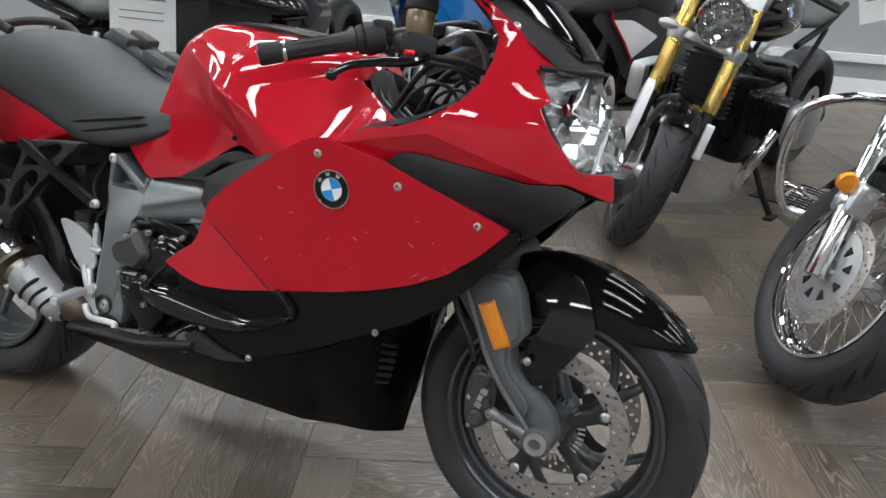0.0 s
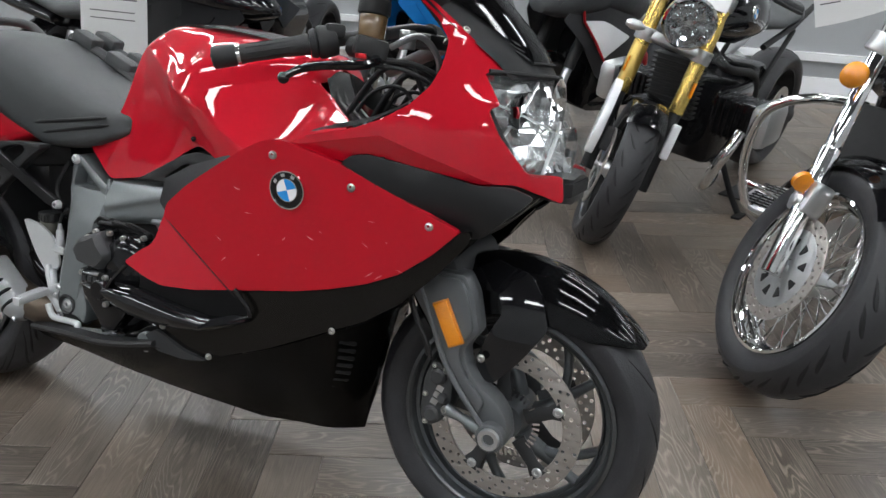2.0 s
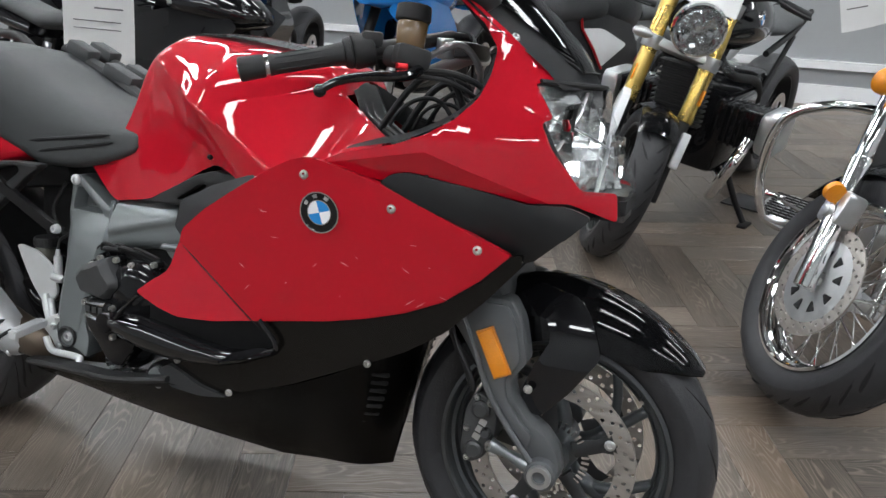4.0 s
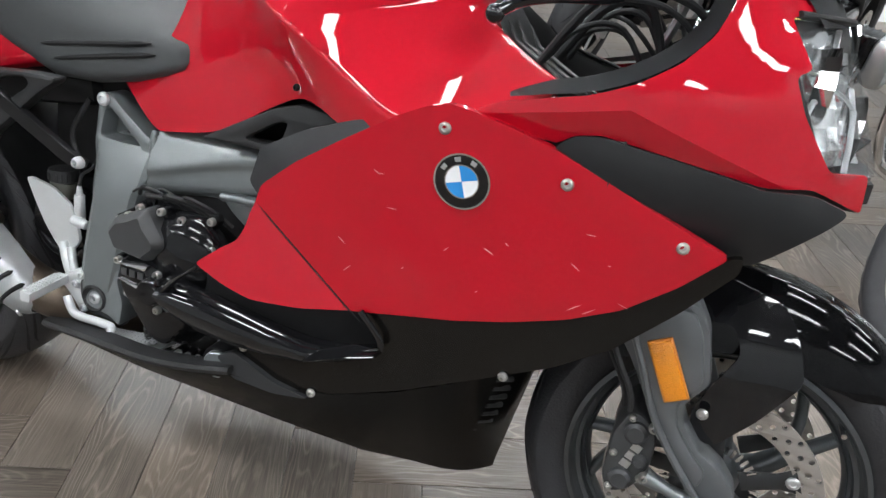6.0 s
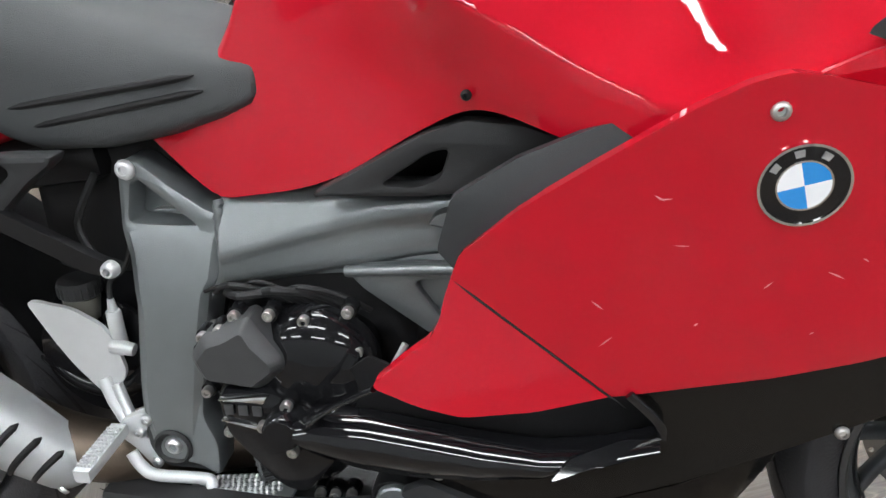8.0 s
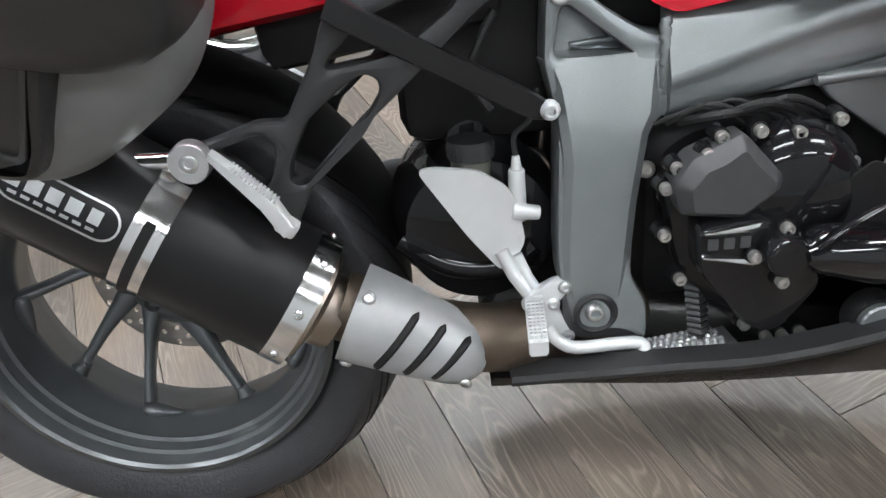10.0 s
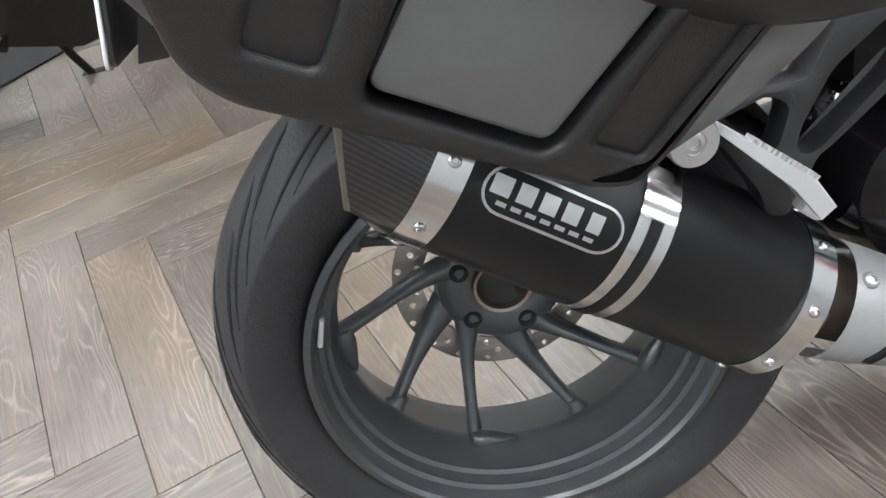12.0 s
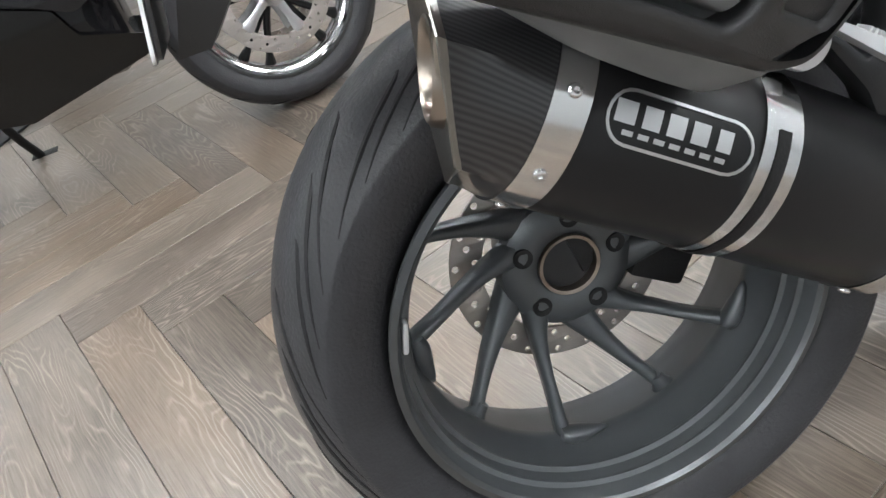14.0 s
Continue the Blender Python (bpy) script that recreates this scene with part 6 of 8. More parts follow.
loft(bm, [cap_ring(LN - 0.004, 0.0755, 0), cap_ring(LN + 0.015, 0.0762, 0.006, 0.1), cap_ring(LN + 0.034, 0.0768, 0.020, 0.5), cap_ring(LN + 0.052, 0.0765, 0.036, 0.85), cap_ring(LN + 0.066, 0.075, 0.048, 1)], cap=False)
cap = part("end_cap", bm, CARBON, muff, "carbon weave end cap", angle=25)
bm = B()
loft(bm, [cap_ring(LN + 0.062, 0.0755, 0.048, 1), cap_ring(LN + 0.067, 0.0760, 0.050, 1), cap_ring(LN + 0.0685, 0.0745, 0.050, 1), cap_ring(LN + 0.065, 0.052, 0.044, 0.5), cap_ring(LN + 0.061, 0.0355, 0.037), cap_ring(LN + 0.01, 0.034, 0.02)], cap=False)
part("end_plate", bm, DULLSTEEL, cap, "dented steel end plate", angle=25)
bm = B()
loft(bm, [cap_ring(LN + 0.056, 0.036, 0.034), cap_ring(LN + 0.069, 0.0365, 0.036), cap_ring(LN + 0.071, 0.034, 0.034), cap_ring(LN + 0.066, 0.029, 0.034), cap_ring(LN + 0.052, 0.0270, 0.03)], cap=False)
part("outlet_tube", bm, TITAN, cap, "heat-tinted outlet ring", angle=60)
bm = B()
loft(bm, [cap_ring(LN + 0.0565, 0.028, 0.03), cap_ring(LN - 0.03, 0.026, 0), cap_ring(LN - 0.031, 0.002, 0)], cap=False)
part("outlet_bore", bm, DARK, cap)
# name plate: rounded frame with plain bars
nrm = (Vector((0, -1, 0.27)) - ad * Vector((0, -1, 0.27)).dot(ad)).normalized()
tang = ad.cross(nrm).normalized()
if tang.z < 0:
    tang = -tang


def on_can(s, t, lift=0.0008):
    """A point on the sleeve: s along it, t round it, both in metres."""
    a = t / 0.0765
    return AX0 + ad * s + (nrm * math.cos(a) + tang * math.sin(a)) * (0.0765 + lift)


def can_strip(bm, pts, w):
    prev = []
    n = len(pts)
    for i, (s, t) in enumerate(pts):
        a, b = Vector(pts[i - 1]), Vector(pts[(i + 1) % n])
        dd = (b - a).normalized()
        nn = Vector((-dd.y, dd.x)) * w / 2
        prev.append([on_can(s + nn.x, t + nn.y), on_can(s - nn.x, t - nn.y), on_can(s - nn.x, t - nn.y, -0.001), on_can(s + nn.x, t + nn.y, -0.001)])
    loft(bm, prev + [prev[0]], cap=False)


S0, S1, TH = 0.205, 0.322, 0.0185
pl = [(S0 + TH + (S1 - S0 - 2 * TH) * k / 8, TH) for k in range(9)] + [(S1 - TH + TH * math.sin(a), TH * math.cos(a)) for a in [math.pi * k / 10 for k in range(1, 10)]]
pl += [(S1 - TH - (S1 - S0 - 2 * TH) * k / 8, -TH) for k in range(9)] + [(S0 + TH - TH * math.sin(a), -TH * math.cos(a)) for a in [math.pi * k / 10 for k in range(1, 10)]]
bm = B()
can_strip(bm, pl, 0.0022)
name_plate = part("name_plate", bm, ALU, muff, "oval silver plate outline with plain bars")
for k, wdt in enumerate((0.012, 0.014, 0.014, 0.014, 0.016)):
    s = S0 + 0.018 + 0.0195 * k
    bm = B()
    loft(bm, [[on_can(s + u, t) for t in (-0.0045, 0.0, 0.0055, 0.0105)] for u in (0, wdt * 0.33, wdt * 0.66, wdt)], closed=False)
    part("plate_bar", bm, ALU, name_plate)
for k in range(7):
    s = S0 + 0.02 + 0.0125 * k
    bm = B()
    loft(bm, [[on_can(s + u, t) for t in (-0.012, -0.0085)] for u in (0, 0.004, 0.0085)], closed=False)
    part("plate_bar", bm, ALU, name_plate)
# clamp strap up to the hanger
bm = B()
cyl(bm, AX0 + ad * 0.18 + Vector((0.0, -0.02, 0.078)), (0.139, -0.19, 0.575), 0.010, 0.012, 12)
part("clamp_link", bm, BRIGHT, muff)
# heat shield over the link pipe
bm = B()
S_A, S_B = Vector((0.272, -0.165, 0.376)), Vector((0.410, -0.185, 0.312))
sd = (S_B - S_A).normalized()
side_v = Vector((0, -1, 0.05)).normalized()
side_v = (side_v - sd * side_v.dot(sd)).normalized()
up_v = side_v.cross(sd)
if up_v.z < 0:
    up_v = -up_v
rings = []
for k in range(17):
    u = k / 16
    r = (0.058 - 0.022 * u ** 1.4) * math.sqrt(max(0.0, 1 - max(0.0, (u - 0.80) / 0.235) ** 2.2))
    rings.append([S_A + sd * (S_B - S_A).length * (1.04 * u - 0.02) + (side_v * math.cos(a) + up_v * math.sin(a)) * r for a in [radians(-98 + 196 * i / 20) for i in range(21)]])
bms = B()
vs = [[bms.verts.new(p) for p in r_] for r_ in rings]
for j in range(16):
    for i in range(20):
        bms.faces.new((vs[j][i], vs[j][i + 1], vs[j + 1][i + 1], vs[j + 1][i]))
bmesh.ops.solidify(bms, geom=bms.faces[:], thickness=0.003)
shield = part("heat_shield", bms, ALUPAINT, bike, "silver heat shield with three slots", angle=50)
# three slots: dark bars on the uncut skin give the shade inside them
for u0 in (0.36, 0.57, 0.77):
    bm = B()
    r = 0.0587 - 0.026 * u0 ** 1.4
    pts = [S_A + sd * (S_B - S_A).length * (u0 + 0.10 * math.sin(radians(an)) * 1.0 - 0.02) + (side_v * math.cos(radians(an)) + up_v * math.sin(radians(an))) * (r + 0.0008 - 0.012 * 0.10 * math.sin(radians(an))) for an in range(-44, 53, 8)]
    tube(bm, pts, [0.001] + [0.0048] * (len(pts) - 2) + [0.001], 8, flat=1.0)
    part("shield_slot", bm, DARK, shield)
for u0, an in ((0.06, 45), (0.06, -70), (0.93, -40)):
    r = 0.058 - 0.026 * u0 ** 1.4
    n = side_v * math.cos(radians(an)) + up_v * math.sin(radians(an))
    bolt(shield, S_A + sd * (S_B - S_A).length * u0 + n * r, 0.008, n, ALU)
bm = B()
tube(bm, cr([(0.255, -0.162, 0.385), (0.34, -0.165, 0.345), (0.42, -0.165, 0.325), (0.50, -0.14, 0.315), (0.60, -0.08, 0.30)], 5), 0.040, 20)
part("exhaust_pipe", bm, PIPE, bike, "heat-tinted steel exhaust pipe")

# -- side case: its outer face leans outwards to the top --
case_lean = lambda x, z: -0.55 * (min(z, 0.82) - 0.66)
bm = B()
plate(bm, [rnd([(-0.172, 0.90), (-0.168, 0.785), (-0.135, 0.735), (-0.03, 0.632), (0.030, 0.590), (0.075, 0.600), (0.131, 0.632), (0.176, 0.668), (0.210, 0.725), (0.225, 0.80), (0.21, 0.93), (0.08, 0.99), (-0.10, 0.99)], 0.035, 5)], -0.328, -0.19, 0.045, lambda x, z: 0.55 * case_lean(x, z))
case_side = part("side_case", bm, CASEGREY, bike, "grey and black hard side case", angle=80)
bm = B()
plate(bm, [rnd([(-0.165, 0.82), (-0.166, 0.752), (-0.152, 0.730), (0.030, 0.616), (0.055, 0.612), (0.074, 0.636), (0.107, 0.700), (0.131, 0.742), (0.170, 0.81), (0.10, 0.87), (-0.08, 0.90), (-0.130, 0.87)], 0.016, 5),
           rnd([(-0.094, 0.717), (-0.004, 0.657), (0.008, 0.662), (0.034, 0.700), (0.064, 0.742), (0.110, 0.80), (0.02, 0.85), (-0.034, 0.815)], 0.012, 5),
           rnd([(-0.136, 0.757), (-0.108, 0.739), (-0.060, 0.818), (-0.086, 0.834)], 0.006), rnd([(0.026, 0.656), (0.054, 0.638), (0.114, 0.742), (0.088, 0.760)], 0.005)], -0.352, -0.290, 0.007, case_lean)
frame_case = part("case_frame", bm, CASEBLACK, case_side, "black frame and straps of the case", angle=80)
bm = B()
plate(bm, [rnd([(-0.090, 0.722), (-0.003, 0.663), (0.005, 0.666), (0.031, 0.702), (0.061, 0.743), (0.106, 0.80), (0.02, 0.846), (-0.030, 0.813)], 0.010, 4)], -0.344, -0.32, 0.004, case_lean)
part("case_panel", bm, CASEGREY, case_side, "plain grey centre panel of the case")
for out_ in (((-0.140, 0.755), (-0.104, 0.733), (-0.054, 0.820), (-0.090, 0.840)), ((0.022, 0.654), (0.058, 0.632), (0.120, 0.744), (0.084, 0.766))):
    bm = B()
    plate(bm, [rnd(out_, 0.004)], -0.3465, -0.325, 0.001, case_lean)
    part("strap_inset", bm, CASEBLACK, frame_case)
bm = B()
plate(bm, [rnd([(-0.13, 0.86), (-0.05, 0.795), (-0.006, 0.766), (0.045, 0.735), (0.093, 0.711), (0.143, 0.702), (0.188, 0.707), (0.211, 0.730), (0.222, 0.765), (0.232, 0.83), (0.215, 0.94), (0.08, 1.0), (-0.10, 1.0)], 0.022, 5)], -0.372, -0.23, 0.026, case_lean)
part("case_lid", bm, CASEBLACK, case_side, "bulging black lid of the case", angle=80)
bm = B()
box(bm, (-0.170, -0.322, 0.842), (0.014, 0.060, 0.150), (14, 0, 0), 0.006)
part("case_edge", bm, CASEBLACK, case_side, "black inner edge of the case")
bm = B()
rings = []
for k in range(11):
    z = 0.770 + 0.13 * k / 10
    w = 0.050 * math.sqrt(max(0.02, 1 - (1 - k / 10) ** 2.4))
    yc = -0.392 - 0.35 * (min(z, 0.84) - 0.80)
    rings.append([Vector((-0.163 - 0.034 * (1 - u * u) * min(1, 0.3 + k / 6), yc + u * w, z)) for u in [-1 + i / 6 for i in range(13)]])
loft(bm, rings, closed=False)
bmesh.ops.solidify(bm, geom=bm.faces[:], thickness=0.003)
part("case_end_panel", bm, CASEGREY, case_side, "grey rounded end panel", angle=70)
# number plate holder at the tail
bm = B()
loft(bm, [[Vector((x, -w, z)), Vector((x - 0.004, 0, z - 0.004)), Vector((x, w, z)), Vector((x + d, w, z)), Vector((x + d + 0.004, 0, z)), Vector((x + d, -w, z))] for x, w, d, z in ((-0.17, 0.085, 0.05, 0.90), (-0.215, 0.09, 0.055, 0.84), (-0.245, 0.09, 0.05, 0.785), (-0.265, 0.085, 0.045, 0.735), (-0.282, 0.07, 0.026, 0.697))])
holder = part("plate_holder", bm, CASEBLACK, bike, "black number plate holder")
PLATE = pose(-0.285, -0.028, 0.758, 0, 0, 3) @ pose(0, 0, 0, 0, 13, 0)
bm = B()
plate(bm, [rnd([(-0.089, -0.056), (0.089, -0.056), (0.089, 0.056), (-0.089, 0.056)], 0.012)], -0.0015, 0.0015, 0.0004)
for v in bm.verts:
    v.co = PLATE @ Vector((v.co.y, v.co.x, v.co.z))
np_ = part("number_plate", bm, WHITE, holder, "white number plate with plain bars")
bm = B()
plate(bm, [rnd([(-0.086, -0.053), (0.086, -0.053), (0.086, 0.053), (-0.086, 0.053)], 0.010)], 0.0022, 0.0062, 0.0006)
for v in bm.verts:
    v.co = PLATE @ Vector((v.co.y, v.co.x, v.co.z))
part("plate_backing", bm, CASEBLACK, holder)
for z, h, w in ((0.040, 0.010, 0.10), (0.0, 0.045, 0.14), (-0.042, 0.008, 0.11)):
    bm = B()
    box(bm, (-0.0019, 0, z), (0.0008, w, h))
    bm.transform(PLATE)
    part("plate_bar", bm, INK, np_)
for y in (-0.075, 0.035):
    bm = B()
    cyl(bm, (-0.296, y, 0.79), (-0.23, y, 0.785), 0.008, 0.008, 12)
    part("plate_screw", bm, MATTE, holder)
# side stand on the far side
bm = B()
tube(bm, [(0.62, 0.17, 0.30), (0.60, 0.27, 0.14), (0.585, 0.335, 0.078)], [0.014, 0.013, 0.012], 12)
box(bm, (0.58, 0.345, 0.070), (0.08, 0.05, 0.01), (11.5, 0, 0), 0.003)
part("side_stand", bm, FRAMEDARK, bike, "black side stand")


# ---- the other machines of the showroom ----
def wheel_parts(w, c, R, half, rim_r, rim_mat, style, discs, grooves=14, disc_r=0.15, spoke_mat=None, wide=1.3):
    tyre(w, c, R, half, rim_r, grooves=grooves, long=0.07, wide=wide)
    rim_barrel(w, c, rim_r + 0.002, half * 0.82, rim_mat, 0.018, CHROME if style == "wire" else None)
    if style == "wire":
        for i in range(36):
            a, s = 2 * math.pi * i / 36, (-1) ** i
            b = a + s * (0.5 if (i // 2) % 2 else -0.5)
            bm = B()
            cyl(bm, c + Vector((0.03 * math.cos(b), 0.028 * s, 0.03 * math.sin(b))), c + Vector(((rim_r - 0.02) * math.cos(a), 0.004 * s, (rim_r - 0.02) * math.sin(a))), 0.0022, seg=6)
            part("wire_spoke", bm, CHROME, w)
    else:
        for i in range(5):
            a = 2 * math.pi * i / 5 + 0.4
            for s in (-1, 1):
                bm = B()
                spoke(bm, c, a + 0.12 * s, a + 0.2 * s, 0.03, rim_r - 0.02, 0, 0, 0.011, 0.008, 0.011, 5)
                part("spoke", bm, spoke_mat or rim_mat, w)
    bm = B()
    lathe(bm, [(0.012, -0.075), (0.026, -0.075), (0.032, -0.04), (0.04, -0.03), (0.04, 0.03), (0.032, 0.04), (0.026, 0.075), (0.012, 0.075)], c, seg=28, closed=True)
    part("hub", bm, ALU, w)
    for y in discs:
        d = disc_ring(w, c, disc_r - 0.042, disc_r, y, 0.005, 20)
        bm = B()
        lathe(bm, [(0.03, y - 0.003), (disc_r - 0.055, y - 0.004), (disc_r - 0.035, y - 0.003), (disc_r - 0.035, y + 0.003), (0.03, y + 0.003)], c, seg=40, closed=True)
        if style == "wire":
            part("disc_carrier", bm, ALU, d)
            for i in range(9):
                a = 2 * math.pi * i / 9
                hb = B()
                plate(hb, [rnd([(c.x + 0.088 * math.cos(a - 0.16), c.z + 0.088 * math.sin(a - 0.16)), (c.x + 0.088 * math.cos(a + 0.16), c.z + 0.088 * math.sin(a + 0.16)), (c.x + 0.058 * math.cos(a + 0.06), c.z + 0.058 * math.sin(a + 0.06)), (c.x + 0.058 * math.cos(a - 0.06), c.z + 0.058 * math.sin(a - 0.06))], 0.004)], y - 0.0055 if y < 0 else y + 0.0035, y - 0.0035 if y < 0 else y + 0.0055, 0.0004)
                part("carrier_window", hb, DARK, d)
        else:
            bm.free()
            bm = B()
            for i in range(5):
                a = 2 * math.pi * i / 5
                spoke(bm, c, a, a, 0.03, disc_r - 0.035, y, y, 0.012, 0.009, 0.004, 3)
            part("disc_carrier", bm, ALU, d)


def front_end(parent, wb, R, steer, rake, fork_r, up_mat, low_mat, top=0.95, gap=0.105, inverted=True, clamps=(0.80, 0.97)):
    """The steered assembly as parts: legs, clamps and axle. Returns the front frame."""
    f = new("front_assembly")
    f.parent = parent
    t = math.tan(radians(rake))
    f.matrix_local = Matrix.Translation((wb, 0, R)) @ Matrix.Rotation(radians(steer), 4, Vector((-t, 0, 1)).normalized()) @ Matrix.Translation((0, 0, -R))
    for s in (-1, 1):
        A, Z = Vector((0.0, s * gap, R)), Vector((-t * (top - R), s * gap, top))
        m = A + (Z - A) * 0.42
        bm = B()
        cyl(bm, A - (Z - A).normalized() * 0.03, m, fork_r * (1.05 if inverted else 1.12), fork_r * (1.0 if inverted else 1.12), 22, 0.004)
        part("fork_lower", bm, low_mat, f)
        bm = B()
        cyl(bm, m - (Z - A) * 0.04, Z, fork_r * (1.25 if inverted else 0.95), None, 22, 0.003)
        part("fork_upper", bm, up_mat, f)
    for h in clamps:
        bm = B()
        x = -t * (top - R) * h
        box(bm, (x, 0, R + (top - R) * h), (0.06, gap * 2 + 0.05, 0.035), (0, -rake, 0), 0.01)
        for s in (-1, 1):
            cyl(bm, (x + 0.005, s * gap, R + (top - R) * h - 0.025), (x - 0.005, s * gap, R + (top - R) * h + 0.025), fork_r * 1.55, None, 20, 0.003)
        part("fork_clamp", bm, ALU, f)
    bm = B()
    cyl(bm, (0, -gap - 0.02, R), (0, gap + 0.02, R), 0.012, None, 14)
    part("axle", bm, ALU, f)
    return f


def lamp_round(f, c, r, shell):
    bm = B()
    lathe(bm, [(0.01, -0.10), (r * 0.6, -0.09), (r * 0.95, -0.04), (r, 0.0), (r * 0.98, 0.012), (r * 0.90, 0.014), (r * 0.88, 0.0), (r * 0.5, -0.05), (0.01, -0.06)], c, "x", 40)
    h = part("headlamp", bm, shell, f, "round headlamp with a faceted reflector")
    bm = B()
    lathe(bm, [(0.012, -0.055), (r * 0.45, -0.045), (r * 0.75, -0.02), (r * 0.89, 0.004), (r * 0.75, -0.024), (0.012, -0.058)], c, "x", 20)
    part("reflector", bm, CHROME, h, angle=5)
    bm = B()
    lathe(bm, [(0.001, 0.026), (r * 0.4, 0.022), (r * 0.9, 0.010), (r * 0.9, 0.007), (r * 0.4, 0.019), (0.001, 0.023)], c, "x", 36)
    part("lens", bm, LENS, h)
    bm = B()
    cyl(bm, Vector(c) + Vector((-0.05, 0, 0)), Vector(c) + Vector((-0.01, 0, 0)), 0.012, 0.010, 12)
    part("bulb", bm, CHROME, h)
    return h


def blob(parent, name, mat, secs, label="", n=4):
    """A body lofted from sections (x, half width, lower z, upper z)."""
    bm = B()
    rings = []
    for x, w, z0, z1 in secs:
        half = cr([Vector((-w * 0.55, z0, 0)), Vector((-w, z0 + (z1 - z0) * 0.25, 0)), Vector((-w * 0.96, z0 + (z1 - z0) * 0.65, 0)), Vector((-w * 0.55, z1 - (z1 - z0) * 0.05, 0)), Vector((0, z1, 0))], n)
        rings.append([Vector((x, p.x, p.y)) for p in half] + [Vector((x, -p.x, p.y)) for p in half[-2::-1]])
    loft(bm, rings)
    return part(name, bm, mat, parent, label, angle=55)


def bars(f, z, w, back, mat, up=0.05):
    bm = B()
    tube(bm, cr([(back - 0.12, -w, z - 0.02), (back - 0.05, -w * 0.6, z), (back, -0.08, z - up), (back, 0.08, z - up), (back - 0.05, w * 0.6, z), (back - 0.12, w, z - 0.02)], 5), 0.011, 10)
    part("handlebar", bm, mat, f)
    for s in (-1, 1):
        bm = B()
        cyl(bm, (back - 0.125, s * w * 1.02, z - 0.021), (back - 0.07, s * w * 0.70, z - 0.006), 0.017, 0.016, 16, 0.003)
        part("grip", bm, MATTE, f)
        bm = B()
        tube(bm, cr([(back - 0.03, s * w * 0.62, z + 0.0), (back - 0.02, s * w * 0.8, z - 0.01), (back - 0.06, s * w, z - 0.02)], 4), 0.006, 8)
        part("lever", bm, MATTE, f)


def engine_fins(parent, c, size, n, mat, axis="z"):
    bm = B()
    box(bm, c, (size[0] * 0.86, size[1] * 0.86, size[2] * 0.98), bev=0.01)
    core = part("engine", bm, mat, parent)
    for i in range(n):
        bm = B()
        if axis == "z":
            box(bm, (c[0], c[1], c[2] - size[2] / 2 + size[2] * (i + 0.5) / n), (size[0], size[1], size[2] / n * 0.4), bev=0.003)
        else:
            box(bm, (c[0], c[1] - size[1] / 2 + size[1] * (i + 0.5) / n, c[2]), (size[0], size[1] / n * 0.4, size[2]), bev=0.003)
        part("fin", bm, mat, core)
    return core


def stand_leg(parent, x, y):
    bm = B()
    tube(bm, [(x, 0.12, 0.30), (x + 0.02, 0.24, 0.12), (x + 0.03, 0.30, 0.05)], 0.013, 10)
    box(bm, (x + 0.04, 0.31, 0.045), (0.08, 0.04, 0.012), (10, 0, 0), 0.003)
    part("side_stand", bm, DARK, parent)


def indicator(parent, at, ax, mat):
    bm = B()
    at, ax = Vector(at), Vector(ax)
    tube(bm, [at, at + ax * 0.3, at + ax * 0.7, at + ax], [0.006, 0.018, 0.02, 0.010], 12)
    part("indicator", bm, mat, parent)


def place(front, fwd, wb, lean):
    a = math.degrees(math.atan2(fwd[1], fwd[0]))
    d = Vector((fwd[0], fwd[1], 0)).normalized()
    p = Vector((*front, 0)) - d * wb
    return pose(p.x, p.y, 0, 0, 0, a) @ pose(0, 0, 0, -lean, 0, 0)


